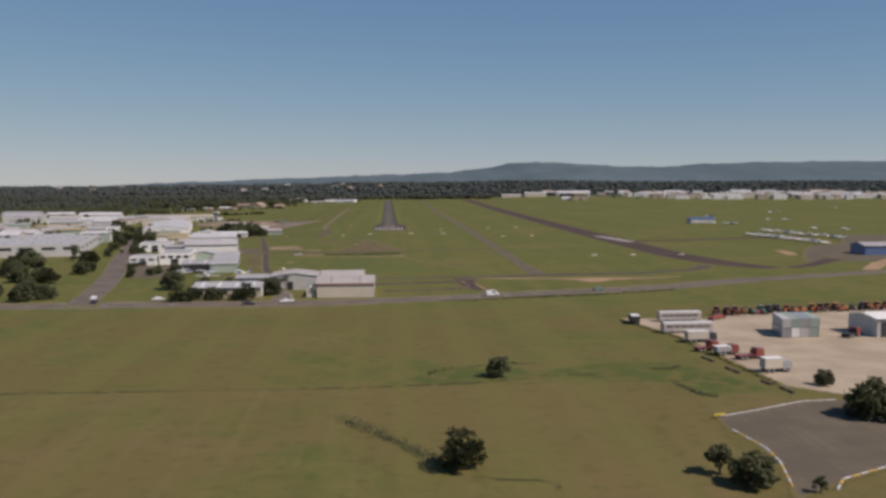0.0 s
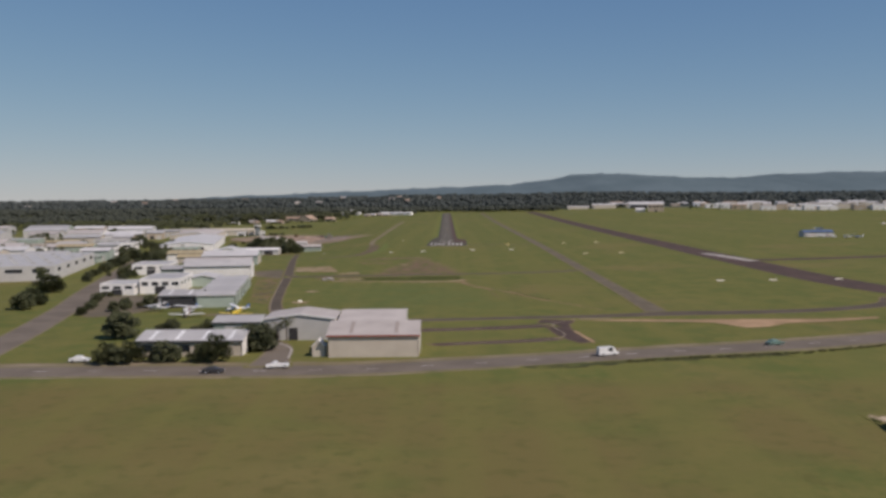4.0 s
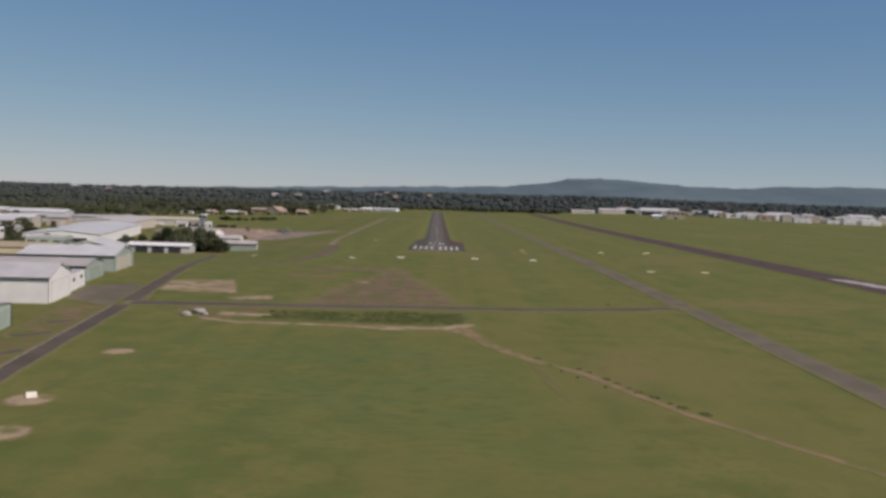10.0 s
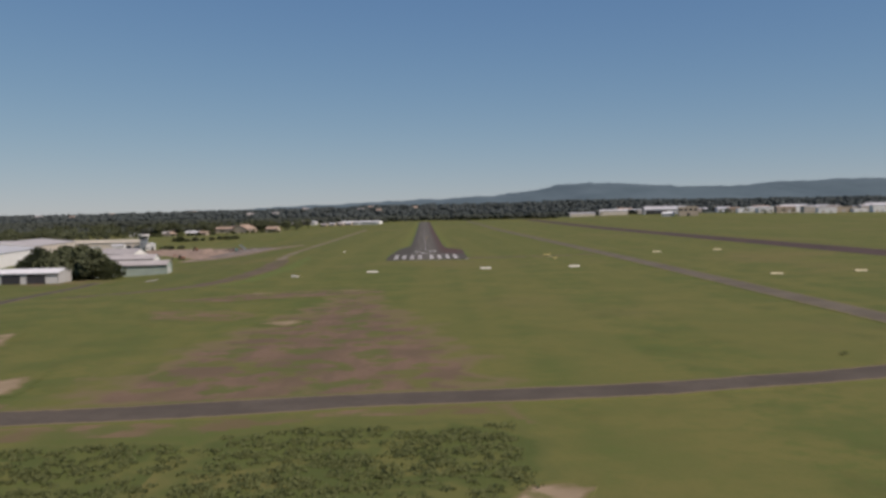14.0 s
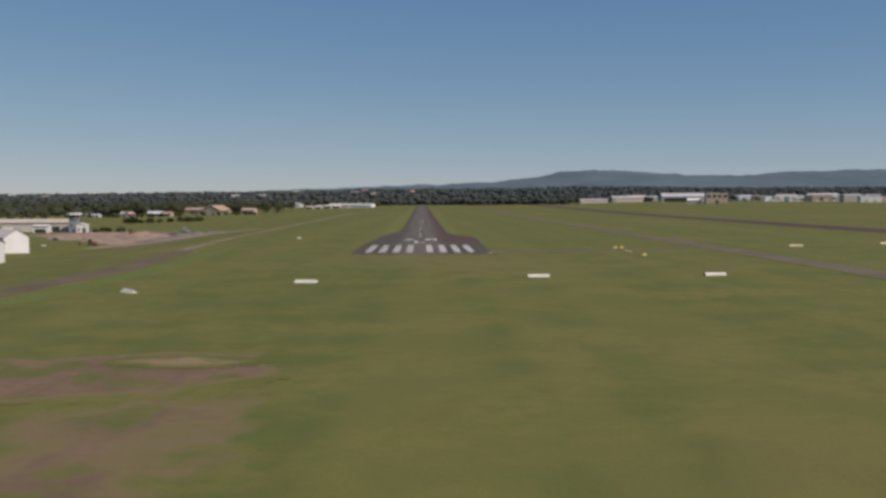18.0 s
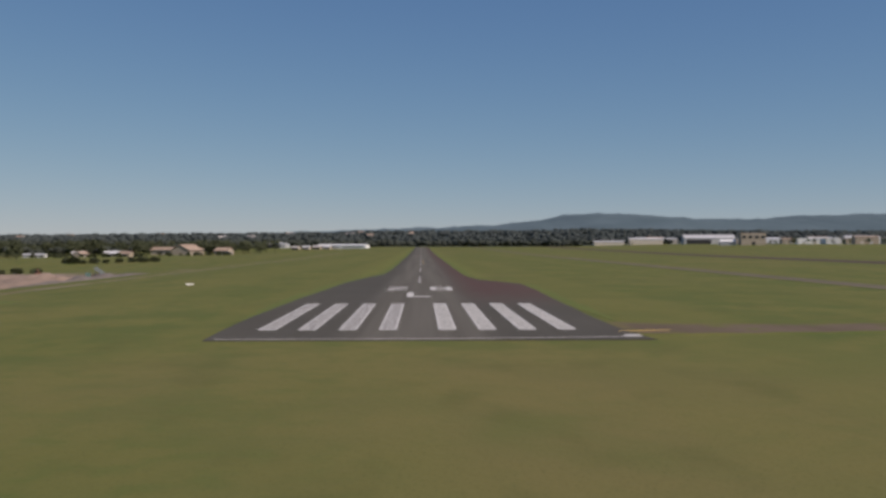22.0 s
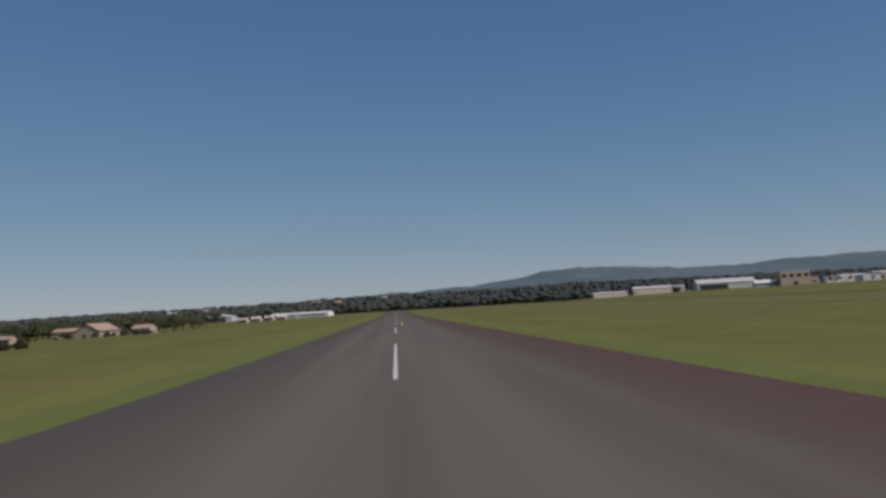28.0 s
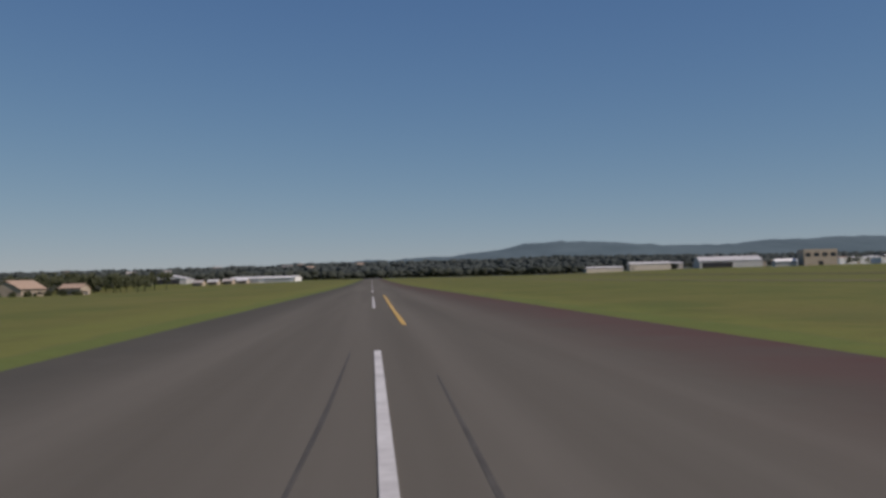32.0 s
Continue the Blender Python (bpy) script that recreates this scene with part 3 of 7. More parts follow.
patch("ground_worn_soil", [(-62, -250), (-40, -246), (-14, -244), (4, -240), (8, -262), (8, -284), (-2, -282), (-14, -280), (-32, -270), (-50, -276), (-58, -268)], M_SOIL_DULL, 0.02, "worn soil and thin grass beside the crossing taxiway", "soil", 1.6)
patch("ground_worn_soil", [(-15, -140), (-6, -180), (-0.5, -200), (1.5, -215), (4.2, -243), (-34, -247), (-29, -215), (-26, -194), (-23, -182), (-19, -160)], M_OVERRUN, 0.024, "broad strip of broken brown ground in line with the runway", "soil", 4.5)
patch("ground_worn_soil", [(-46, -178), (-50, -166), (-36, -168), (-30, -176), (-33, -182)], M_SOIL_DULL, 0.02, "reddish worn streaks in the grass", "soil", 1.5)
patch("ground_worn_soil", [(-52, -146), (-34, -131), (-22, -128), (-12, -128), (-10, -136), (-15, -141), (-26, -142), (-44, -150)], M_OVERRUN, 0.032, "worn brown ground short of the runway", "soil", 1.2)
patch("ground_worn_soil", [(-71, -349), (-62, -360), (-66, -330), (-71, -300), (-77, -262), (-86, -262), (-80, -300), (-74, -330)], M_SOIL_DULL, 0.02, "worn brown ground between hangars and taxiway", "soil", 0.8)
for pts in ([(-26.5, -187), (-22, -184.5), (-20.6, -187), (-22, -191)], [(-21, -130.4), (-16.5, -129.5), (-12, -131), (-16, -132.2)], [(-42, -132.8), (-37, -132), (-32, -132.2), (-37, -133.6)], [(-54, -240), (-44, -231), (-42, -240), (-50, -243)], [(-49, -266), (-37, -268), (-31, -267), (-38, -272), (-48, -272)]):
    patch("ground_bare_soil", pts, M_SOIL_PALE, 0.042 + 0.005 * (abs(pts[0][1]) % 4), "ragged patch of pale bare soil", "soil", 0.7)
patch("ground_bare_soil", [(-81, -200), (-62.5, -194), (-54, -228), (-66, -229), (-76, -226)], M_SOIL_PALE, 0.03, "wedge of pale graded earth", "soil", 0.6)
patch("ground_worn_soil", [(-134, -44), (-117, -22), (-104, -33), (-106, -50), (-122, -54)], M_SOIL_DULL, 0.02, "thin worn verge before the open shed", "soil", 1.5)
for pts in ([(-17, -277), (-6, -278), (7, -276), (8, -262), (4, -256), (-8, -256), (-17, -260)], [(-39, -276), (-17, -276), (-17, -261), (-30, -261), (-39, -265)]):
    patch("ground_green_hollow", pts, M_LUSH, 0.028 if pts[0][0] < -20 else 0.034, "rank green growth beside the crossing taxiway", "grass", 1.4)
ribbon("taxiway_west_link", [(-84, -128), (-70, -118), (-60.5, -109.5), (-55.6, -97), (-53.8, -80), (-52.6, -58), (-52.4, -35), (-54, -10), (-56, 10), (-57, 24)], [5, 5.4, 5.8, 6.2, 6.4, 6.8, 7, 7, 6, 3], M_ASPHALT_LINK, 0.05, "worn dark asphalt link across the grass", step=4, ragged=0.25)
ribbon("ground_green_strip", [(-52, -112), (-47.6, -96), (-46.2, -75), (-45, -50), (-45, -25), (-46.5, 5), (-48, 40)], [1, 3.4, 4, 4.4, 4.4, 4, 2], M_LUSH_STRIP, 0.03, "strip of fresh green grass along the link", "grass", step=4, ragged=0.3)
ribbon("taxiway_west_track", [(-57, 16), (-59.5, 36), (-62, 70), (-62.5, 120), (-64, 320), (-64, 640)], [3.4, 3.4, 3, 3, 3.4, 4], M_SHOULDER, 0.04, "pale worn track beside the far grass", "track", step=6, ragged=0.3)
ribbon("ground_bare_soil", [(-52, -276), (-40, -282), (-24, -281), (-8, -283), (2, -281), (9, -273)], [1.5, 4, 2, 4, 4.5, 2], M_SOIL_PALE, 0.04, "ragged strip of bare soil beside the crossing taxiway", "soil", step=2.5, ragged=0.55)
ribbon("ground_worn_soil", [(4, -279), (8, -289), (11, -302), (15, -310.5), (18.5, -317), (22, -321.5), (25, -327), (27.3, -333.5), (30.5, -342), (34.3, -351.6), (38, -358), (45, -370), (52, -382)], [5.0, 3.6, 2.2, 2.0, 1.9, 1.6, 1.7, 1.5, 1.3, 1.2, 1.1, 1.0, 1.0], M_SOIL_TRAIL, 0.03, "tan worn trail across the grass", "soil", step=1.5, ragged=0.4)
ribbon("ground_worn_soil", [(16.4, -315), (17.4, -325), (18, -331), (18.4, -338), (19.5, -346)], [0.5, 0.9, 1.0, 1.0, 0.6], M_SOIL_FAINT, 0.026, "faint second track beside the trail", "soil", step=1.5, ragged=0.4)
patch("ground_worn_soil", [(-205, 172), (-190, 152), (-168, 146), (-150, 152), (-142, 174), (-126, 170), (-108, 156), (-98, 160), (-92, 200), (-74, 228), (-96, 262), (-130, 330), (-160, 400), (-215, 372), (-232, 340), (-222, 250)], M_SOIL_SPOIL, 0.02, "pinkish graded earth below the control tower", "soil", 2.5)
for x, y, r in ((-52, -354.5, 3.0), (-48, -370, 3.2), (-53.2, -319, 2.6)):
    patch("ground_worn_soil", [(x + r * math.cos(a * 0.785), y + r * 1.1 * math.sin(a * 0.785)) for a in range(8)], M_SOIL_PALE, 0.03, "round worn patch about a field marker", "soil", 0.4)
patch("ground_gravel_yard", [(70.8, -519.8), (79.2, -553.5), (80.4, -586.6), (81.6, -611.6), (89.8, -620.1), (109.9, -618.8), (147.5, -626.2), (223.9, -616.8), (240, -480), (165.8, -500.5), (132.8, -505.4), (109.1, -515.0), (95.1, -523.4)], M_GRAVEL, 0.04, "pale gravel machinery yard", "yard", 0.8)
patch("ground_green_hollow", [(32.2, -595.0), (46.6, -587.3), (63.1, -585.9), (71.4, -596.6), (76.6, -615.5), (63.3, -618.2), (57.1, -606.5), (42.6, -601.7)], M_LUSH, 0.018, "lush green hollow beside the machinery yard", "grass", 1.2)
patch("ground_green_hollow", [(-1.4, -604.3), (8.0, -593.0), (18.5, -587.1), (27.9, -585.4), (30.1, -597.1), (19.7, -604.0)], M_LUSH, 0.012, "lush green hollow round a lone tree", "grass", 1.2)
for k, (line, wide) in enumerate((([(-355.5, -604.8), (-138.0, -606.8), (-12.1, -606.8), (0.7, -605.8), (16.5, -604.3), (30.1, -600.2)], 1.0), ([(7.5, -598.3), (8.3, -592.4), (19.0, -586.5), (26.9, -583.9), (35.2, -586.8)], 1.0), ([(31.1, -598.6), (40.2, -597.7), (45.1, -598.1)], 1.3), ([(57.0, -594.0), (59.6, -593.0), (62.1, -594.1), (65.7, -591.4)], 1.7), ([(59.4, -603.4), (59.6, -608.7), (60.0, -613.9), (61.5, -618.7), (64.4, -619.7)], 1.5), ([(10.1, -663.1), (14.9, -665.0), (22.9, -666.0), (22.3, -669.9)], 0.8), ([(16, -475.5), (28, -474), (46, -468.6), (66, -464.5), (80, -462)], 3.6))):
    ribbon("ground_ditch", line, wide, M_DITCH, 0.022 + 0.004 * k, "dark rank grass along a shallow ditch", "ditch", step=1.6, ragged=0.6)
patch("pavement_car_park", [(58.3, -633.6), (66.5, -630.8), (78.7, -624.5), (85.8, -624.1), (127.8, -631.7), (128.1, -662.4), (72.9, -663.2), (63.7, -668.2), (53.5, -675.3), (49.5, -694.1), (54.5, -672.2), (57.9, -660.1), (58.4, -652.4), (57.3, -642.0)], M_ASPHALT_OLD, 0.05, "worn grey asphalt turning area with painted kerbs", "car park", 0.1)

# ---- roads and taxiways ----
ROAD = [(-420, -470), (-220, -478), (-120, -478), (-68, -476.5), (-36, -478), (-17, -476.5), (0, -472.2), (16, -468.8), (35, -463.2), (54, -457.8), (81, -451.3), (112, -441), (156, -418), (226, -393), (330, -372), (600, -340)]
ribbon("road_airport", ROAD, 10.5, M_ROAD, 0.05, "two-lane grey asphalt road past the airfield", "road")
ribbon("road_verge", [(p[0], p[1] + 7.0) for p in ROAD[1:13]], [5.0] * 4 + [3.4] * 8, M_SHOULDER, 0.035, "pale gravel shoulder along the road", "verge", ragged=0.2, step=5)
ribbon("road_verge", [(p[0], p[1] - 6.2) for p in ROAD[1:13]], 2.2, M_SHOULDER, 0.036, "pale gravel shoulder along the road", "verge", ragged=0.35, step=4)
AVENUE = [(-106, -481), (-109, -474), (-118, -421), (-130, -365), (-142, -320), (-155, -265), (-170, -200), (-182, -150), (-215, -20), (-250, 120)]
patch("pavement_yard", [(-131, -372), (-137, -348), (-138, -331), (-119, -329), (-103, -330), (-103, -346), (-99, -372), (-104, -388), (-114, -389)], M_ASPHALT_OLD, 0.045, "worn paved yard before the white offices", "pavement", 0.8)
ribbon("road_avenue", AVENUE, 9.0, M_ROAD, 0.054, "grey suburban avenue between tree rows", "road")
ribbon("road_driveway", [(-39.5, -474), (-40, -463), (-41, -450), (-44, -441), (-55, -432)], [9, 6.5, 5.5, 5, 6], M_ROAD, 0.058, "grey driveway between the sheds", "driveway", step=3)
TWY_E = [(67, -392), (67.5, -360), (68, -300), (68.5, -235), (69, -160), (70, -30), (70, 120), (69, 500), (69, 1090)]
ribbon("taxiway_parallel", TWY_E, [7, 5.8, 5.4] + [5.2] * 6, M_ASPHALT_OLD, 0.06, "long worn asphalt taxiway through the grass", ragged=0.05)
ribbon("taxiway_cross_near", [(-51, -390), (-46.5, -396), (-34, -399.5), (-14, -403), (0, -402), (10, -399.5), (22, -397.8), (33, -397), (43, -397.6), (58, -395), (68, -390), (80, -390), (96, -390), (124, -385), (150, -372), (160, -350)], [5, 5, 4.8, 4.6, 4.6, 4.8, 5, 5.4, 6, 7, 9, 9, 7.5, 6.5, 6.5, 8], M_ASPHALT, 0.066, "dark crossing taxiway near the road", ragged=0.05)
ribbon("taxiway_loop", [(-40, -424), (-20, -423), (0, -421), (10, -419.5), (18, -418), (26, -416), (31, -413)], [4.5, 5, 5, 5, 5.5, 6, 6], M_ASPHALT_DARK, 0.061, "brown strip of old asphalt with a faded line", step=4, ragged=0.12)
ribbon("taxiway_loop", [(34, -402), (32, -408), (31, -416), (32, -424), (33, -432), (34.5, -439), (36.5, -446)], [10, 9, 7, 6, 6.5, 6, 3], M_ASPHALT_DARK, 0.057, "brown curving link of old asphalt", step=3, ragged=0.12)
ribbon("taxiway_loop", [(32, -436), (27, -439.5), (16, -442), (0, -445), (-6, -446.5)], [5, 4.5, 4, 4, 3], M_ASPHALT_DARK, 0.053, "narrow brown strip beside the sheds", step=4, ragged=0.12)
ribbon("taxiway_cross_far", [(-76, -256), (-56, -253), (-27, -250.5), (-2, -246.5), (16, -246), (44, -240), (62, -233.5), (69, -228)], [7, 5.6, 5.2, 5, 4.8, 4.8, 5.4, 8], M_ASPHALT, 0.076, "dark crossing taxiway between grass fields", step=5, ragged=0.1)
ribbon("taxiway_west", [(-48, -395), (-52.5, -388), (-56, -379), (-58, -370), (-61.5, -350), (-67.3, -308), (-75, -250), (-82.5, -200), (-90.6, -147), (-99, -90), (-106, -40)], [6.5, 5.2, 4.4, 3.9, 3.6, 3.4, 4.2, 3.6, 3.2, 3, 3], M_ASPHALT, 0.07, "dark curved taxiway past the green hangars", ragged=0.04)
ribbon("taxiway_west_apron", [(-53, -390), (-62, -388), (-80, -386)], [8, 6, 5], M_ASPHALT_OLD, 0.062, "worn asphalt stub towards the tie-down grass")
for a, b, wide in (((-64, -345), (-71.5, -343.8), 2.6), ((-67.5, -319), (-74, -331), 2.4), ((-70.5, -301), (-78, -309), 2.6), ((-73, -285), (-79, -291), 2.6)):
    ribbon("taxiway_west_stub", [a, ((a[0] + b[0]) / 2, (a[1] + b[1]) / 2), b], wide, M_ASPHALT, 0.056, "short worn apron before a hangar door", step=2, ragged=0.3)
patch("apron_west", [(-76, -262), (-90, -252), (-97, -222), (-86, -214), (-76, -228), (-70, -256)], M_ASPHALT_OLD, 0.064, "worn asphalt apron before the white hangar", "apron", 0.4)
RWY_R = [(192, -374), (184, -368), (174, -350), (167, -318), (163, -280), (162, -100), (163, 200), (166, 600), (170, 1120)]
ribbon("runway_right", RWY_R, [8, 14, 18, 19.5, 20, 20, 20, 20, 20], M_ASPHALT_DARK, 0.07, "dark second runway in the distance", "runway")
ribbon("taxiway_right_link", [(190, -373), (208, -362), (226, -342), (246, -318)], [7, 7, 8, 10], M_ASPHALT_DARK, 0.062, "dark taxiway curving to the parking apron")
ribbon("taxiway_right_mid", [(168, -174), (222, -162), (272, -146), (330, -128)], 12, M_ASPHALT_DARK, 0.062, "dark link taxiway to the parking apron")
patch("runway_right_threshold", [(158.5, -112), (165.5, -114), (169.5, -142), (173, -178), (167, -181), (163.5, -152)], M_CONCRETE, 0.082, "pale painted threshold block on the dark runway", "runway marking", 1.0)
patch("apron_right", [(218, -342), (238, -338), (330, -335), (520, -310), (520, -150), (345, -120), (320, -190), (296, -222), (276, -228), (244, -284)], M_ASPHALT_OLD, 0.05, "wide asphalt apron with parked light aircraft", "apron", 1.5)
ribbon("road_dirt_track", [(226, -386), (250, -352), (282, -318), (330, -300)], 7, M_SOIL, 0.058, "orange dirt track beside the apron", "track", ragged=0.2)
patch("ground_bare_soil", [(236, -262), (242, -264), (236, -296), (228, -296)], M_SOIL, 0.04, "small bare soil patch", "soil", 1.0)

# ---- the runway ----
runway = Shape()
RW = [(-7, 14.3, 16.2), (0, 14.6, 15.6), (12, 14.8, 15.4), (40, 14.2, 16.0), (62, 13.2, 16.6), (78, 12.7, 16.6), (84, 12.4, 15.0), (94, 11.4, 11.0), (108, 10.0, 9.6), (120, 8.4, 9.2), (132, 7.5, 9.0), (160, 7.2, 9.0)]
RW += [(y, 7.2, 9.0) for y in spaced(200, 1080, 40)]
for y, l, r in RW:
    z = land(0, y) + 0.08
    runway.v += [(-l - 0.5, y, z - 0.14), (-l, y, z), (r, y, z), (r + 0.5, y, z - 0.14)]
runway.f = [(i * 4 + k, i * 4 + k + 1, i * 4 + k + 5, i * 4 + k + 4) for i in range(len(RW) - 1) for k in range(3)]
runway.f.append((0, 3, 2, 1))


def runway_material():
    """Grey-brown asphalt, smoother and lighter along the wheel track, with long seams and rubber marks."""
    m = surface("runway_asphalt", (0.094, 0.087, 0.073), (0.075, 0.069, 0.058), rough=0.9, scale=0.05, fine=1.6, bump=0.2, world_space=True, vary=0, spec=0.06)
    N, L = m.node_tree.nodes, m.node_tree.links
    bsdf = N["Principled BSDF"]
    before = bsdf.inputs["Base Color"].links[0].from_socket
    pos = N.new("ShaderNodeNewGeometry").outputs["Position"]
    mp = N.new("ShaderNodeMapping")
    mp.inputs["Scale"].default_value = (0.55, 0.012, 1)
    L.new(pos, mp.inputs["Vector"])
    n = N.new("ShaderNodeTexNoise")
    n.inputs["Scale"].default_value = 1.0
    n.inputs["Detail"].default_value = 6
    L.new(mp.outputs[0], n.inputs["Vector"])
    r = N.new("ShaderNodeMapRange")
    r.inputs["From Min"].default_value, r.inputs["From Max"].default_value = 0.4, 0.65
    L.new(n.outputs["Fac"], r.inputs["Value"])
    sep = N.new("ShaderNodeSeparateXYZ")
    L.new(pos, sep.inputs[0])
    off = N.new("ShaderNodeMath")
    off.operation = "ABSOLUTE"
    L.new(sep.outputs["X"], off.inputs[0])
    mid = N.new("ShaderNodeMapRange")
    mid.interpolation_type = "SMOOTHSTEP"
    mid.inputs["From Min"].default_value, mid.inputs["From Max"].default_value = 6.8, 3.4
    L.new(off.outputs[0], mid.inputs["Value"])
    x = N.new("ShaderNodeMix")
    x.data_type = "RGBA"
    L.new(mid.outputs[0], x.inputs[0])
    L.new(before, x.inputs[6])
    x.inputs[7].default_value = (0.131, 0.119, 0.099, 1)
    y = N.new("ShaderNodeMix")
    y.data_type = "RGBA"
    k = N.new("ShaderNodeMath")
    k.operation = "MULTIPLY"
    k.inputs[1].default_value = 0.55
    L.new(r.outputs[0], k.inputs[0])
    L.new(k.outputs[0], y.inputs[0])
    L.new(x.outputs[2], y.inputs[6])
    y.inputs[7].default_value = (0.080, 0.072, 0.058, 1)

    def span(axis, lo, hi, top):
        k = N.new("ShaderNodeMapRange")
        k.interpolation_type = "SMOOTHSTEP"
        k.inputs["From Min"].default_value, k.inputs["From Max"].default_value, k.inputs["To Max"].default_value = lo, hi, top
        L.new(sep.outputs[axis], k.inputs["Value"])
        return k.outputs[0]

    def layer(fac_a, fac_b, under, colour):
        k = N.new("ShaderNodeMath")
        k.operation = "MULTIPLY"
        L.new(fac_a, k.inputs[0])
        L.new(fac_b, k.inputs[1])
        z = N.new("ShaderNodeMix")
        z.data_type = "RGBA"
        L.new(k.outputs[0], z.inputs[0])
        L.new(under, z.inputs[6])
        z.inputs[7].default_value = (*colour, 1)
        return z.outputs[2]

    blotch = N.new("ShaderNodeTexNoise")
    blotch.inputs["Scale"].default_value, blotch.inputs["Detail"].default_value = 0.35, 7
    L.new(pos, blotch.inputs["Vector"])
    uneven = N.new("ShaderNodeMapRange")
    uneven.inputs["From Min"].default_value, uneven.inputs["From Max"].default_value = 0.32, 0.62
    uneven.inputs["To Min"].default_value = 0.35
    L.new(blotch.outputs["Fac"], uneven.inputs["Value"])
    start = N.new("ShaderNodeMath")
    start.operation = "MULTIPLY"
    L.new(span("Y", 18, 62, 1.0), start.inputs[0])
    L.new(uneven.outputs[0], start.inputs[1])
    beyond = start.outputs[0]
    done = layer(beyond, span("X", 2.6, 7.0, 0.6), y.outputs[2], (0.112, 0.080, 0.066))
    done = layer(beyond, span("X", 4.8, 9.0, 0.9), done, (0.094, 0.053, 0.048))
    done = layer(beyond, span("X", -3.2, -6.5, 0.6), done, (0.076, 0.071, 0.060))
    L.new(done, bsdf.inputs["Base Color"])
    return m


ribbon("runway_verge", [(17.0, 8), (16.6, 40), (17.1, 62), (17.1, 78), (15.6, 84), (11.6, 94), (10.2, 108), (9.6, 130), (9.6, 200), (9.6, 1080)], [0.2] + [2.2] * 9, M_LUSH_STRIP, 0.03, "bright green fringe of grass along the runway", "verge", step=3, ragged=0.35)
ribbon("runway_verge", [(-15.2, 8), (-14.8, 40), (-13.8, 62), (-13.3, 78), (-12.0, 94), (-10.6, 108), (-9.0, 120), (-8.1, 132), (-7.8, 160), (-7.8, 1080)], [0.2] + [2.2] * 9, M_LUSH_STRIP, 0.03, "bright green fringe of grass along the runway", "verge", step=3, ragged=0.35)
M_RUNWAY = runway_material()
strip = solo("runway_main", runway, M_RUNWAY, "grey-brown asphalt runway with white threshold markings", "runway", "structure")


def marking(name, quads, mat, label=""):
    s = Shape()
    for x0, x1, y0, y1 in quads:
        z0, z1 = land(0, y0) + 0.09, land(0, y1) + 0.09
        s.add([(x0, y0, z0 - 0.02), (x1, y0, z0 - 0.02), (x1, y1, z1 - 0.02), (x0, y1, z1 - 0.02), (x0, y0, z0 + 0.006), (x1, y0, z0 + 0.006), (x1, y1, z1 + 0.006), (x0, y1, z1 + 0.006)],
              [(4, 5, 6, 7), (0, 1, 5, 4), (1, 2, 6, 5), (2, 3, 7, 6), (3, 0, 4, 7)])
    return part(name, s, mat, strip, label)


for k in range(4):
    for side in (-1, 1):
        a = 1.6 + 3.05 * k
        x0, x1 = sorted((side * a, side * (a + 1.32)))
        marking("threshold_stripe", [(x0, x1, 0, 29.1)], M_STRIPE if side > 0 else M_STRIPE_THIN)
        marking("stripe_border", [(x0 - 0.02, x0 + 0.12, -0.15, 29.2), (x1 - 0.12, x1 + 0.02, -0.15, 29.2), (x0, x1, -0.15, 0.25), (x0, x1, 28.8, 29.25)], M_STRIPE_EDGE)
for o in list(strip.children):
    if o.name.startswith("stripe_border"):
        o.location.z = 0.004
marking("letter_l", [(-1.55, -0.72, 42.0, 51.6), (-0.72, 1.5, 42.0, 43.4)], M_LETTER, "white painted letter L")
digit = Shape()
for x0, y0, x1, y1, x2, y2, x3, y3 in ((-4.75, 57.3, -1.65, 57.3, -1.65, 58.7, -4.75, 58.7), (-4.75, 65.4, -1.65, 65.4, -1.65, 66.6, -4.75, 66.6), (-4.75, 58.7, -3.9, 58.7, -1.65, 65.4, -2.5, 65.4)):
    z = 0.09
    digit.add([(x0, y0, z), (x1, y1, z), (x2, y2, z), (x3, y3, z)], [(0, 1, 2, 3)])
part("numeral_two", digit, M_LETTER, strip, "white painted numeral 2")
marking("numeral_eight", [(1.6, 2.35, 57.6, 66.9), (3.95, 4.75, 57.6, 66.9), (2.35, 3.95, 57.6, 58.8), (2.35, 3.95, 61.7, 62.9), (2.35, 3.95, 65.8, 66.9)], M_LETTER, "white painted numeral 8")
y = 80.3
while y < 1040:
    marking("centreline_dash", [(-0.075, 0.075, y, y + 30)], M_LINE)
    y += 60
ribbon("end_line", [(-13.8, -6.55), (-8, -6.5), (0.5, -6.4), (6, -6.15), (10, -5.75), (15.8, -5.25)], 0.32, M_STRIPE_THIN, 0.088, "faded white line at the pavement end", parent=strip, step=0.8, ragged=0.12)
marking("edge_bar", [(14.7, 15.9, -4.9, -4.1)], M_STRIPE_EDGE)
lead = Shape()
LEAD = [(1.0, 241), (1.0, 258), (1.05, 275), (1.1, 300)]
for x, y in LEAD:
    lead.v += [(x - 0.09, y, land(x, y) + 0.1), (x + 0.09, y, land(x, y) + 0.1)]
lead.f = [(2 * i, 2 * i + 1, 2 * i + 3, 2 * i + 2) for i in range(len(LEAD) - 1)]
part("exit_line", lead, M_YELLOW_LINE, strip, "thin orange-yellow exit line")
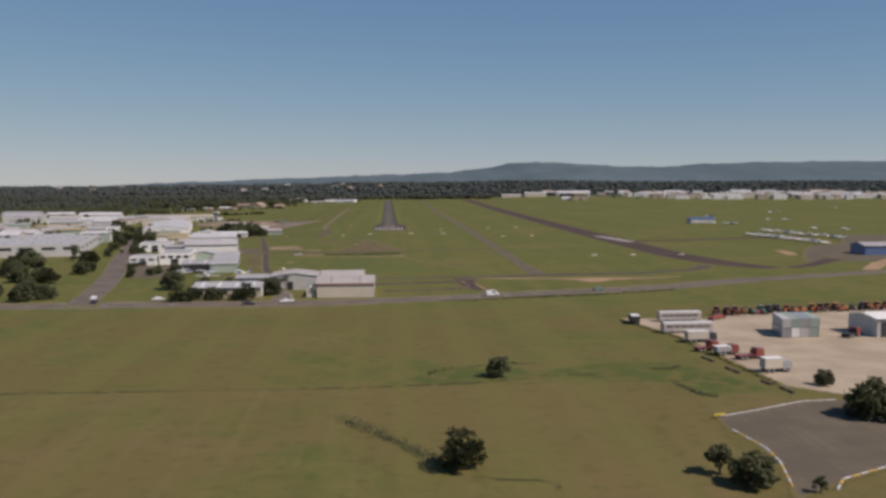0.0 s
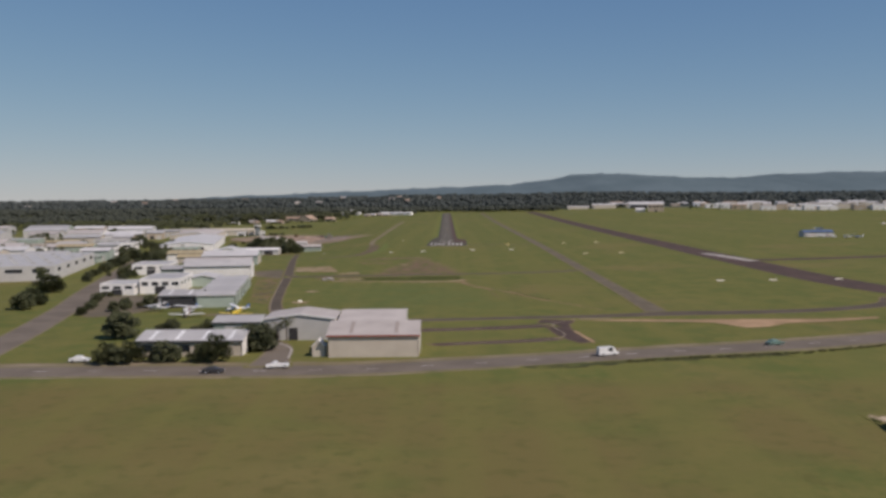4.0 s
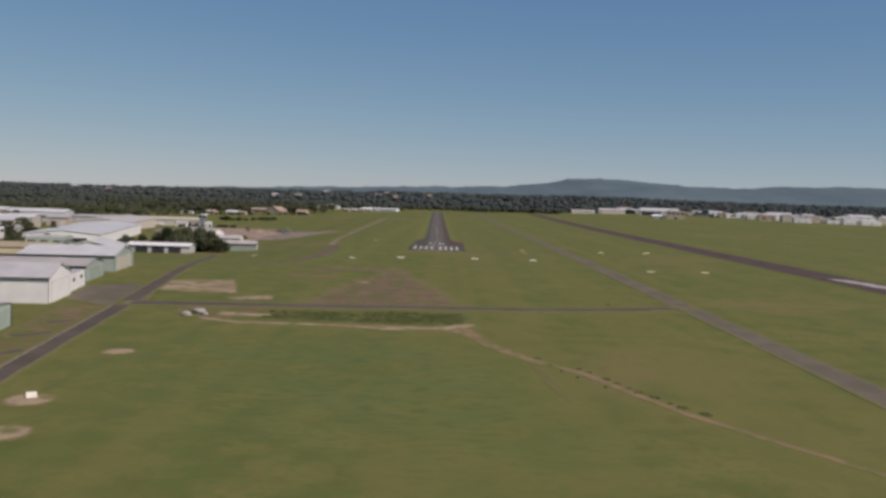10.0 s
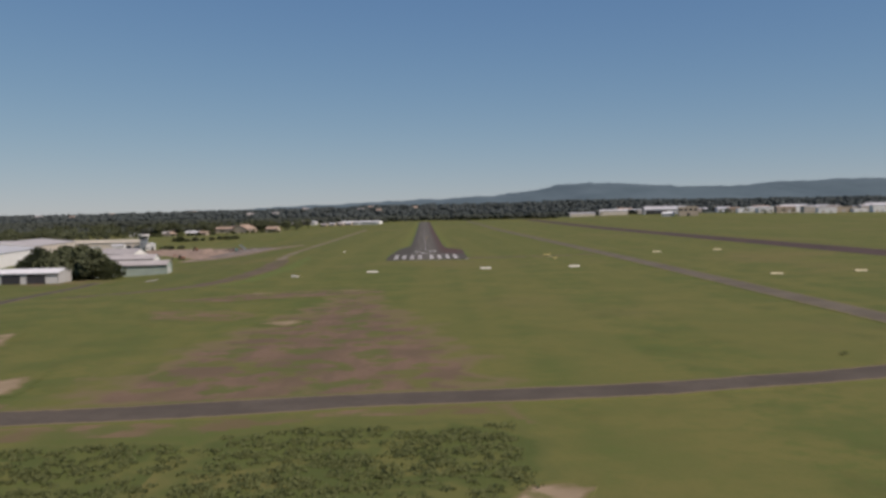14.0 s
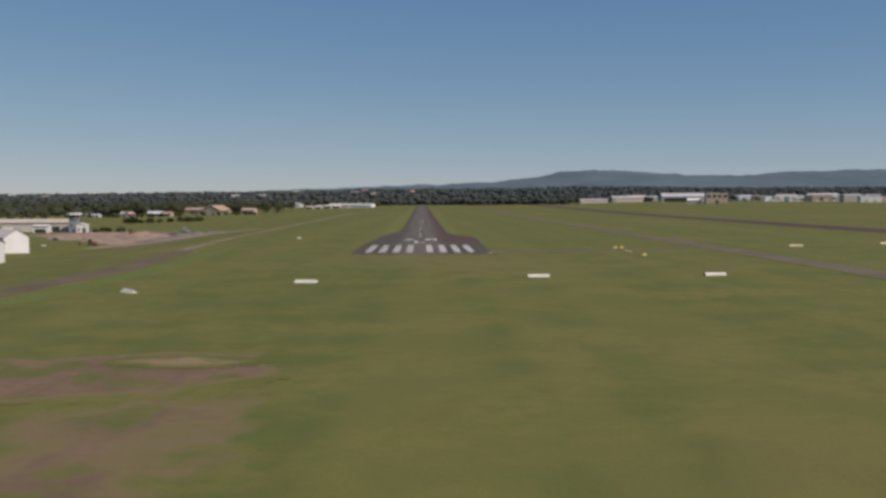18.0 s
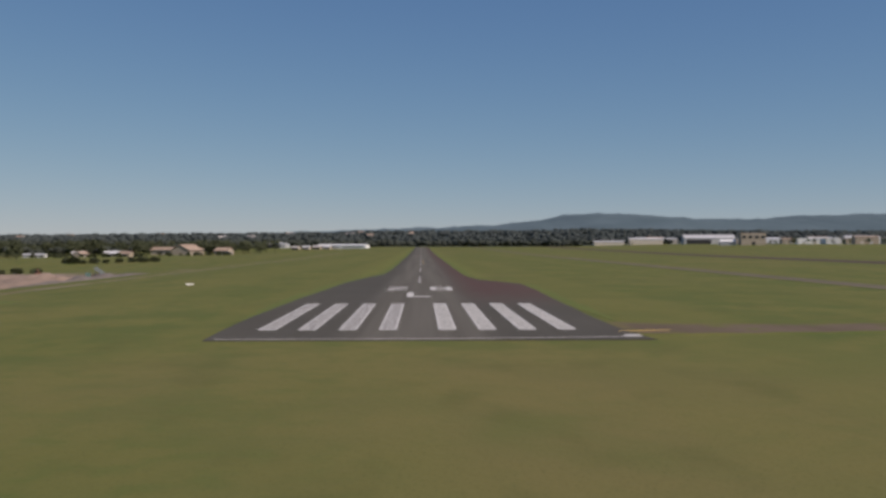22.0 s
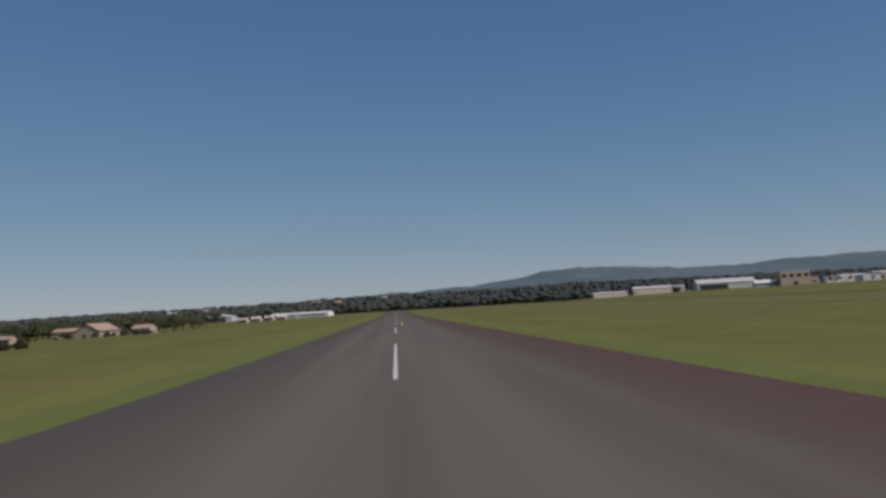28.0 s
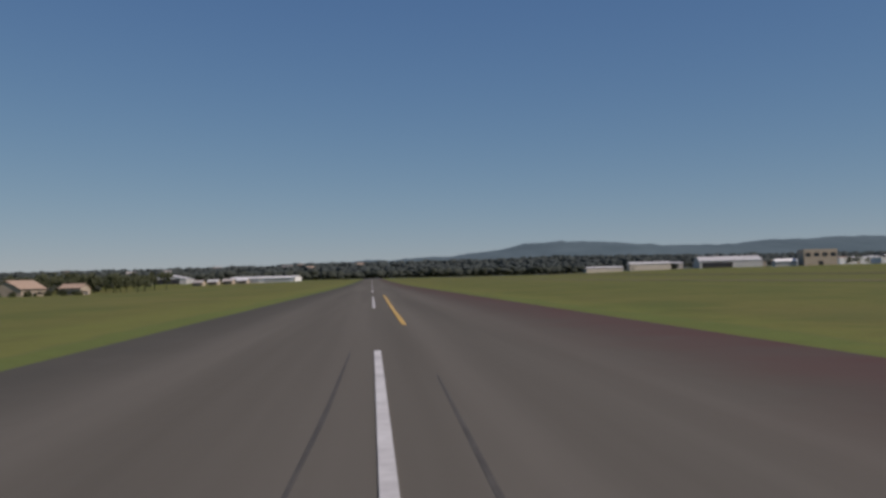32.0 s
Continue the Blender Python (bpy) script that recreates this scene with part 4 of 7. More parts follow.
ribbon("taxiway_threshold_link", [(14.5, 1.5), (24, 0.3), (38, 1.5), (57, 5), (66, 12)], [9, 6, 4.6, 4.2, 6], M_ASPHALT_LINK, 0.064, "worn asphalt link from the threshold to the taxiway", step=3)
ribbon("taxiway_threshold_line", [(15, -1.3), (17, -0.95), (19, -0.7)], 0.25, M_YELLOW_LINE, 0.085, "thin orange-yellow taxi line", "line", step=3)
for name, line in (("taxiway_west_line", [(-15.7, -400), (-39.7, -399.4), (-46.7, -397.8), (-50.9, -394), (-54.4, -387.5), (-57.6, -379), (-60, -368), (-63.3, -349), (-69, -308), (-75.2, -262)]), ("taxiway_loop_line", [(-20, -423.5), (-3.5, -421.6), (7, -419.9), (17, -417.8), (24, -416), (27.7, -414.2), (30.3, -412), (32.4, -408.3), (37.4, -402.6), (41, -400.8), (50, -401)]), ("taxiway_loop_line", [(30.9, -411.6), (30.4, -415.3), (30.6, -420.5), (31.8, -427.5), (32.3, -431.8), (31.2, -435.1), (29.1, -438.1), (25.9, -439.5), (16.1, -441.7), (0.8, -444.9)])):
    ribbon(name, line, 0.18, M_TAXI_LINE, 0.085, "pale worn taxi line", "line", step=2)
ribbon("taxiway_loop_edge", [(35.2, -424), (36.4, -434), (37.6, -445)], 0.9, M_SOIL, 0.06, "bare soil edge of the old asphalt", "soil", step=2, ragged=0.3)
ribbon("road_driveway_edge", [(-36.8, -463), (-37.2, -458), (-38, -450), (-40.5, -445), (-43.5, -441)], 0.35, M_CONCRETE, 0.09, "pale concrete edging of the driveway", "kerb", step=2)
def road_y(x):
    for (xa, ya), (xb, yb) in zip(ROAD, ROAD[1:]):
        if xa <= x <= xb:
            return ya + (yb - ya) * (x - xa) / (xb - xa)


for k in range(24):
    x0 = 6.2 - 12 * 14 + 12 * k
    ribbon("road_dash", [(x0 + u * 1.5, road_y(x0 + u * 1.5) + 0.35) for u in range(3)], 0.16, M_LINE_WORN, 0.066, "faded white dash on the road", "line", step=1.5)

for line in ([(-0.6, 230), (-0.68, 221), (-0.8, 216)], [(0.95, 225), (0.8, 217), (0.7, 212)], [(1.22, 179), (1.2, 174), (1.15, 168)], [(2.2, 172), (2.25, 168.5)], [(-0.7, 140), (-0.72, 134)]):
    ribbon("runway_tyre_mark", line, [0.02] + [0.05] * (len(line) - 2) + [0.02], M_SKID, 0.0835, "dark rubber skid mark on the asphalt", "tyre mark", step=1)

# ---- far country ----
def ridge(name, mat, label, y0, y1, profile):
    """A wooded rise that starts at y0 and crests at y1, higher or lower along x."""
    s = Shape()
    xs = spaced(-3600, 3600, 22)
    rows = [0, 0.15, 0.35, 0.6, 0.8, 0.92, 1.0, 1.05]
    for r in rows:
        for x in xs:
            yy = y0 + (y1 - y0) * r
            hgt = profile(x) * smooth(0, 1, r) if r <= 1 else profile(x) * 0.9
            hgt += noise.noise((x * 0.006, yy * 0.004, 3.1)) * 6 * min(1, r * 2)
            if r > 0.5:
                hgt += noise.noise((x * 0.021, yy * 0.02, 9.0)) * 5
            if r > 0.7:
                hgt += noise.noise((x * 0.075, yy * 0.05, 5.0)) * 4
            s.v.append((x, yy, land(x, y0) + hgt - (2.5 if r == 0 else 0)))
    n = len(xs)
    s.f = [(j * n + i, j * n + i + 1, (j + 1) * n + i + 1, (j + 1) * n + i) for j in range(len(rows) - 1) for i in range(n - 1)]
    return solo(name, s, mat, label, "hill", "structure", soft=True)


def table(points):
    def f(x):
        for (a, ha), (b, hb) in zip(points, points[1:]):
            if a <= x <= b:
                return ha + (hb - ha) * smooth(a, b, x)
        return points[0][1] if x < points[0][0] else points[-1][1]
    return f


ridge("backdrop_hill", M_HAZY_HILL, "distant wooded hills with blue haze in their colour", 2300, 3900, table([(-3600, 4), (-1700, 14), (-900, 44), (-400, 62), (0, 76), (300, 84), (480, 102), (680, 132), (900, 138), (1080, 122), (1280, 112), (1480, 112), (1700, 126), (2000, 136), (2400, 140), (3600, 130)]))
rise = table([(-3600, 18), (-1200, 18), (-500, 23), (0, 30), (500, 30), (900, 26), (3600, 26)])
ridge("backdrop_woods", M_HAZY_WOODS_FAR, "dark wooded rise beyond the airfield", 1260, 2300, rise)

# ---- sheds and hangars ----
def slab(shape, a, b, c, d, thick):
    """A sloped sheet through four corners, with thickness downwards."""
    low = [Vector(p) - Vector((0, 0, thick)) for p in (a, b, c, d)]
    shape.add([a, b, c, d] + low, [(0, 1, 2, 3), (7, 6, 5, 4), (0, 4, 5, 1), (1, 5, 6, 2), (2, 6, 7, 3), (3, 7, 4, 0)])


FOOT = []          # footprints: middle of the front, turn, width, depth


def free(x, y, gap=2.0):
    """True where no building stands."""
    for (ax, ay), turn, w_, d_ in FOOT:
        c, s = math.cos(radians(turn)), math.sin(radians(turn))
        u, v = (x - ax) * c + (y - ay) * s, -(x - ax) * s + (y - ay) * c
        if abs(u) < w_ / 2 + gap and -gap < v < d_ + gap:
            return False
    return True


def gable(label, at, turn, wide, deep, eave, top, wall=None, roof=None, along="x", doors=(), skylights=0, trim=None, name="hangar", category="hangar", group="", over=0.35, end_wall=None, windows=(), lean=False, light=None):
    """A pitched shed. Local x is its width, y its depth, origin at the middle of the front wall's foot; the ridge runs along x or y.
    doors, windows: (side, from, to, low, high, material), side being f(ront), r(ight), l(eft)."""
    wall, roof = wall or M_CREAM, roof or M_ROOF_GREY
    FOOT.append((at[:2], turn, wide, deep))
    t = thing(name, label, category, (at[0], at[1], land(*at) if len(at) < 3 else at[2]), turn, group)
    hw = wide / 2
    k = 0.22
    if lean:
        s = Shape()
        out = [(0, -1.2), (deep, -1.2), (deep, eave), (deep / 2, top), (0, eave)]
        s.add([(-hw, y, z) for y, z in out] + [(hw, y, z) for y, z in out], [(4, 3, 2, 1, 0), (5, 6, 7, 8, 9)] + [(i, (i + 1) % 5, 5 + (i + 1) % 5, 5 + i) for i in (0, 1, 4)])
        part("wall", s, wall, t)
        for y0, y1, za, zb in ((-over, deep / 2, eave, top), (deep / 2, deep + over, top, eave)):
            s = Shape()
            slab(s, (-hw - over, y0, za + 0.16), (hw + over, y0, za + 0.16), (hw + over, y1, zb + 0.16), (-hw - over, y1, zb + 0.16), 0.1)
            part("roof_sheet", s, roof, t)
    elif along == "x":
        s = Shape().box(-hw, hw, 0, k, -1.2, eave)
        part("front_wall", s, wall, t)
        part("rear_wall", Shape().box(-hw, hw, deep - k, deep, -1.2, eave), wall, t)
        for x0, n in ((-hw, "end_wall"), (hw - k, "end_wall")):
            s = Shape()
            out = [(0, -1.2), (deep, -1.2), (deep, eave), (deep / 2, top), (0, eave)]
            s.add([(x0, y, z) for y, z in out] + [(x0 + k, y, z) for y, z in out], [(4, 3, 2, 1, 0), (5, 6, 7, 8, 9)] + [(i, (i + 1) % 5, 5 + (i + 1) % 5, 5 + i) for i in range(5)])
            part(n, s, end_wall or wall, t)
        for sgn in (0, 1):
            s = Shape()
            y0, y1 = (-over, deep / 2) if sgn == 0 else (deep / 2, deep + over)
            za, zb = (eave + 0.06 - over * (top - eave) / (deep / 2), top + 0.06)
            if sgn:
                za, zb = zb, za
            slab(s, (-hw - over, y0, za + 0.1), (hw + over, y0, za + 0.1), (hw + over, y1, zb + 0.1), (-hw - over, y1, zb + 0.1), 0.1)
            part("roof_sheet", s, roof, t)
        for i in range(skylights):
            x = -hw + wide * (i + 0.5) / skylights
            s = Shape()
            ya, yb = deep * 0.04, deep * 0.46
            f = lambda y: eave + 0.06 + (top - eave) * y / (deep / 2) + 0.13
            slab(s, (x - 0.45, ya, f(ya)), (x + 0.45, ya, f(ya)), (x + 0.45, yb, f(yb)), (x - 0.45, yb, f(yb)), 0.05)
            part("skylight", s, light or M_SKYLIGHT, t, "translucent roof sheet")
        s = Shape().box(-hw - over, hw + over, -over - 0.16, -over, eave - 0.28, eave + 0.02)
        part("gutter", s, trim or M_DARK, t)
    else:
        for y0, n in ((0, "front_wall"), (deep - k, "rear_wall")):
            s = Shape()
            out = [(-hw, -1.2), (hw, -1.2), (hw, eave), (0, top), (-hw, eave)]
            s.add([(x, y0, z) for x, z in out] + [(x, y0 + k, z) for x, z in out], [(0, 1, 2, 3, 4), (9, 8, 7, 6, 5)] + [(i, 5 + i, 5 + (i + 1) % 5, (i + 1) % 5) for i in range(5)])
            part(n, s, wall, t)
        for x0 in (-hw, hw - k):
            part("side_wall", Shape().box(x0, x0 + k, k, deep - k, -1.2, eave), end_wall or wall, t)
        for sgn in (-1, 1):
            s = Shape()
            ze = eave + 0.06 - over * (top - eave) / hw
            a, b = (sgn * (hw + over), ze + 0.1), (0, top + 0.16)
            lo, hi = (a, b) if sgn < 0 else (b, a)
            slab(s, (lo[0], -over, lo[1]), (hi[0], -over, hi[1]), (hi[0], deep + over, hi[1]), (lo[0], deep + over, lo[1]), 0.1)
            part("roof_sheet", s, roof, t)
            s = Shape()
            slab(s, (lo[0], -over - 0.08, lo[1] + 0.02), (hi[0], -over - 0.08, hi[1] + 0.02), (hi[0], -over, hi[1] + 0.02), (lo[0], -over, lo[1] + 0.02), 0.3)
            part("barge_board", s, trim or M_WHITE, t)
    for side, a, b, lo, hi, mat in tuple(doors) + tuple(windows):
        s = Shape()
        if side == "f":
            s.box(a, b, -0.09, 0.03, lo, hi)
        elif side == "r":
            s.box(hw - 0.03, hw + 0.09, a, b, lo, hi)
        else:
            s.box(-hw - 0.09, -hw + 0.03, a, b, lo, hi)
        # open fronts are slabs too, their inner shade given as M_DARK colour
        ob = part("door" if lo < 0.3 else "window", s, mat, t)
        if lo < 0.3 and not lean:
            f = Shape()
            if side == "f":
                f.box(a - 0.14, a, -0.13, 0.0, lo, hi + 0.14).box(b, b + 0.14, -0.13, 0.0, lo, hi + 0.14).box(a, b, -0.13, 0.0, hi, hi + 0.14)
            elif side == "r":
                f.box(hw, hw + 0.13, a - 0.14, a, lo, hi + 0.14).box(hw, hw + 0.13, b, b + 0.14, lo, hi + 0.14).box(hw, hw + 0.13, a, b, hi, hi + 0.14)
            if f.v:
                part("door_frame", f, M_GREY_WALL, ob)
    return t


def flat_block(label, at, turn, wide, deep, high, wall=None, roof=None, bays=0, name="warehouse", category="warehouse", group="", door=None, lean=False):
    """A box building with a parapet, a shallow roof behind it, and bays of windows on the front and right."""
    wall, roof = wall or M_WHITE, roof or M_ROOF_WHITE
    FOOT.append((at[:2], turn, wide, deep))
    t = thing(name, label, category, (at[0], at[1], land(*at)), turn, group)
    hw, k = wide / 2, 0.25
    if lean:
        part("wall", Shape().box(-hw, hw, 0, k, -1.2, high).box(-hw, hw, deep - k, deep, -1.2, high).box(-hw, -hw + k, k, deep - k, -1.2, high).box(hw - k, hw, k, deep - k, -1.2, high), wall, t)
    else:
        part("front_wall", Shape().box(-hw, hw, 0, k, -1.2, high), wall, t)
        part("rear_wall", Shape().box(-hw, hw, deep - k, deep, -1.2, high), wall, t)
        part("side_wall", Shape().box(-hw, -hw + k, k, deep - k, -1.2, high), wall, t)
        part("side_wall", Shape().box(hw - k, hw, k, deep - k, -1.2, high), wall, t)
    s = Shape()
    slab(s, (-hw + k, k, high - 0.35), (hw - k, k, high - 0.35), (hw - k, deep - k, high - 0.15), (-hw + k, deep - k, high - 0.15), 0.15)
    part("roof", s, roof, t)
    for i in range(0 if lean else bays):
        x = -hw + wide * (i + 0.5) / bays
        w_ = wide / bays * 0.32
        part("window", Shape().box(x - w_, x + w_, -0.06, 0.03, high * 0.55, high * 0.78), M_GLASS, t)
        part("side_window", Shape().box(hw - 0.03, hw + 0.06, deep * (i + 0.5) / bays - w_ * 0.8, deep * (i + 0.5) / bays + w_ * 0.8, high * 0.55, high * 0.78), M_GLASS, t)
    d = min(4.0, wide * 0.3)
    part("roller_door", Shape().box(-d / 2, d / 2, -0.07, 0.03, 0, min(3.6, high * 0.5)), door or (M_GREY_WALL if lean else M_DARK), t)
    return t


M_OLD_SHEET = surface("grimy_fibreglass_sheet", (0.34, 0.29, 0.25), rough=0.5)

# beside the road
gable("long cream metal shed with grey roof and red barge boards", (-17.0, -462.2), 0.2, 21.2, 18.5, 5.2, 7.2, M_CREAM, M_ROOF_WARM, "x", trim=M_RED_TRIM, skylights=2, light=M_OLD_SHEET, doors=(("r", 6, 11, 0, 3.4, M_GREY_WALL),), name="shed", category="shed")
gable("low metal shed with plain warm grey roof", (-19.4, -438.2), 0.6, 17.0, 25.0, 4.9, 6.4, M_GREY_WALL, M_ROOF_WARM, "x", name="shed", category="shed", doors=(("r", 4, 10, 0, 3.2, M_GREY_WALL),))
gable("wide pale hangar with low grey gable roof", (-38.4, -437.0), 1.0, 18.4, 15.2, 5.6, 6.8, M_GREY_WALL, M_ROOF_WARM, "y", doors=(("f", -2.8, -0.4, 0, 3.3, M_DARK),), end_wall=M_WHITE, name="hangar")
gable("grey gable hangar beside the wide pale hangar", (-55.6, -434.0), 1.0, 12.4, 13.0, 4.4, 5.4, M_GREEN_WALL, M_ROOF_GREY, "x", name="hangar", doors=(("f", -3, 3, 0, 3.4, M_GREY_WALL),))
gable("long white roadside building with skylight strips", (-60.8, -459.4), 0.0, 25.0, 15.5, 3.7, 5.1, M_CREAM, M_ROOF_GREY, "x", skylights=4, end_wall=M_WHITE, name="workshop", category="workshop", windows=tuple(("f", -11 + 4.4 * i, -8.6 + 4.4 * i, 1.1, 2.7, M_GLASS) for i in range(5)))
hut = gable("small white gable hut beside the cream shed", (-30.0, -461.0), 0, 2.9, 3.2, 2.5, 3.9, M_CREAM, M_WHITE, "y", name="hut", category="hut", over=0.15)

# dark hangar and the green row
gable("grey hangar with wide dark open front", (-91.2, -367.6), 4, 13.4, 16, 4.2, 5.4, M_GREY_WALL, M_ROOF_GREY, "x", doors=(("f", -6.0, 5.6, 0, 3.6, M_DARK),), name="hangar", skylights=2)
for k in range(4):
    y0 = -366 + 13.3 * k
    length = 13.0 if k < 3 else 32.0
    x0 = -72.4 - 0.148 * (y0 + 366)
    # the right-hand wall faces the taxiway; the ridge runs away from it
    c, s_ = math.cos(radians(8.4)), math.sin(radians(8.4))
    deep = 12.6
    mid = (x0 - c * deep / 2, y0 - s_ * deep / 2)
    for j in range(1 if k < 3 else 2):
        ln = 13.0 if k < 3 else 15.6
        m = (mid[0] - s_ * j * 15.9, mid[1] + c * j * 15.9)
        bay = gable("pale green metal hangar with grey low roof", m, 8.4, deep, ln, 4.25 + 0.12 * (k % 2), 5.0, M_GREEN_WALL, M_ROOF_GREY, "x", doors=(("r", 0.9, ln - 1.4, 0, 3.7, M_GREEN_WALL),), trim=M_GREY_WALL, name="hangar", group="green hangar row", over=0.25)
        part("corner_post", Shape().box(deep / 2 - 0.05, deep / 2 + 0.14, ln - 0.3, ln + 0.05, 0, 4.1), M_DARK, bay, "dark steel corner post")
        part("downpipe", Shape().tube((deep / 2 + 0.1, 0.25, 0), (deep / 2 + 0.1, 0.25, 4.0), 0.08, 0.08, 6), M_DARK, bay)
flat_block("low white office wing with dark entrance", (-127, -328), 4, 13, 17, 4.6, M_WHITE, M_ROOF_GREY, 3, "office", "office")
flat_block("white office block with deep fascia and dark doors", (-112, -323), 6, 15.5, 27, 6.0, M_WHITE, M_ROOF_GREY, 4, "office", "office")
gable("low green gable hangar behind the office", (-102.5, -297), 8, 13, 17, 3.4, 4.8, M_GREEN_WALL, M_ROOF_WHITE, "y", name="hangar", trim=M_GREY_WALL)
gable("low green shed with grey roof behind the office", (-127, -252), 6, 15, 15, 3.8, 5.0, M_GREEN_WALL, M_ROOF_GREY, "x", name="shed", category="shed")
flat_block("white workshop with flat grey roof", (-144, -238), 8, 18, 24, 5.2, M_WHITE, M_ROOF_GREY, 3, "workshop", "workshop")

# the white hangar and those beyond it
gable("large white hangar with tall white gable end", (-104.9, -264), 8, 30, 19, 6.0, 8.6, M_WHITE, M_ROOF_GREY, "x", doors=(("r", 2, 17, 0, 5.0, M_WHITE), ("f", -12, -10.5, 0, 2.2, M_DARK)), trim=M_DARK, name="hangar")
flat_block("pale box annexe beside the white hangar", (-98.5, -240), 10, 8, 18, 4.4, M_WHITE, M_ROOF_GREY, 2, "annexe", "annexe")
gable("long green hangar with dark open bays", (-117.5, -216), 8, 34, 22, 4.6, 6.0, M_GREEN_WALL, M_ROOF_WARM, "x", doors=(("f", -9, -1, 0, 3.8, M_DARK), ("f", 3, 13, 0, 3.8, M_DARK), ("r", 3, 18, 0, 3.9, M_GREEN_WALL)), name="hangar")
gable("pale hangar with broad low white roof", (-119.5, -182), 8, 30, 30, 5.2, 7.4, M_GREEN_WALL, M_ROOF_WHITE, "x", doors=(("r", 3, 25, 0, 4.2, M_CREAM),), name="hangar")
gable("low long shed with white roof and open bays", (-135, -39), 2, 30, 12, 3.4, 4.6, M_GREY_WALL, M_WHITE, "x", doors=(("f", -11, -5, 0, 2.8, M_DARK), ("f", -3, 3, 0, 2.8, M_DARK), ("f", 5, 11, 0, 2.8, M_DARK)), name="shed", category="shed")
gable("grey-green ribbed shed with warm grey roof", (-106.6, -7.6), 6, 25, 10.5, 3.9, 5.3, M_GREEN_WALL, M_ROOF_WARM, "x", trim=M_DARK, doors=(("f", -7, -3.4, 0, 3, M_GREEN_WALL), ("r", 2.5, 5.5, 0, 2.8, M_GREY_WALL)), name="shed", category="shed")
gable("white-ended shed behind the grey-green shed", (-123.2, 32.5), 6, 24, 14, 5.6, 7.2, M_GREEN_WALL, M_ROOF_WARM, "x", end_wall=M_WHITE, name="shed", category="shed")
gable("tall white gable shed at the end of the row", (-161.3, 132.8), -30, 26, 10.4, 5.8, 8.6, M_WHITE, M_ROOF_WARM, "x", end_wall=M_WHITE, name="shed", category="shed")
gable("white hall with broad pale roof", (-136, -122), 8, 20, 24, 5.0, 7.4, M_WHITE, M_ROOF_WHITE, "y", name="hall", category="hall")
gable("tan-roofed hall with white front", (-160, -128), 8, 22, 26, 4.2, 5.6, M_WHITE, M_ROOF_TAN, "x", name="hall", category="hall")
gable("small tan-roofed shed below the hall", (-147, -160), 8, 16, 12, 3.4, 4.6, M_CREAM, M_ROOF_TAN, "x", name="shed", category="shed")
gable("long white-roofed factory with low walls", (-193, -12), 11, 38, 150, 6.0, 8.0, M_WHITE, M_ROOF_WHITE, "y", name="factory", category="factory", doors=(("f", -14, -8, 0, 4, M_DARK), ("f", 6, 12, 0, 4, M_DARK)))
gable("second long factory with broad weathered grey roof", (-238, 160), 9, 42, 105, 6.0, 8.4, M_CREAM, M_ROOF_WARM, "y", name="factory", category="factory")
flat_block("great pale warehouse beside the avenue", (-208, -270), 12, 58, 100, 7.0, M_GREY_WALL, M_ROOF_GREY, 5, "warehouse", "warehouse")
# boxes added in place of the parked cars that texture this roof
for i in range(24):
    x, y = -226 + (i % 6) * 7.4 - (i // 6) * 3.5, -255 + (i % 6) * 1.6 + (i // 6) * 21
    solo("roof_vent", Shape().box(-1.1, 1.1, -0.8, 0.8, 6.55, 7.35, pose(x, y, 0, 0, 0, 12)).box(-1.3, 1.3, -1.0, 1.0, 7.35, 7.5, pose(x, y, 0, 0, 0, 12)), M_GREY_WALL, "small grey box added on the warehouse roof", "roof vent", group="roof vents")

# far left: shelter, arched hangar, long white hangar, houses
gable("long white hangar at the far end of the airfield", (-97, 1004), -16, 62, 16, 4.2, 5.6, M_WHITE, M_WHITE, "x", doors=(("f", -26, -4, 0, 3.2, M_GREY_WALL), ("f", 2, 26, 0, 3.2, M_GREY_WALL)), trim=M_WHITE, name="hangar")
gable("arched dark hangar with white roof edge", (-186, 1030), -8, 36, 22, 4.5, 8.5, M_GREY_WALL, M_ROOF_WHITE, "y", doors=(("f", -12, 12, 0, 4.4, M_DARK),), name="hangar")


def house(at, turn, w_, d_, roof, label):
    return gable(label, at, turn, w_, d_, 2.8, 4.9, M_BRICK_WALL, roof, "x", windows=(("f", -w_ * 0.34, -w_ * 0.14, 0.9, 2.1, M_GLASS), ("f", w_ * 0.14, w_ * 0.34, 0.9, 2.1, M_GLASS)), doors=(("f", -0.5, 0.5, 0, 2.05, M_DARK),), name="house", category="house", group="houses beyond the grass", over=0.6)


for i in range(5):
    x = -262 - i * 11 + rng.uniform(-2, 2)
    house((x, 712 + (i % 3) * 16 + rng.uniform(-4, 4)), rng.choice((-12, 4, 78)), rng.uniform(10, 13), rng.uniform(8, 10), rng.choice((M_ROOF_TILE, M_ROOF_WARM, M_ROOF_WHITE, M_ROOF_WARM)), "pale brick house with low pitched roof beyond the grass")
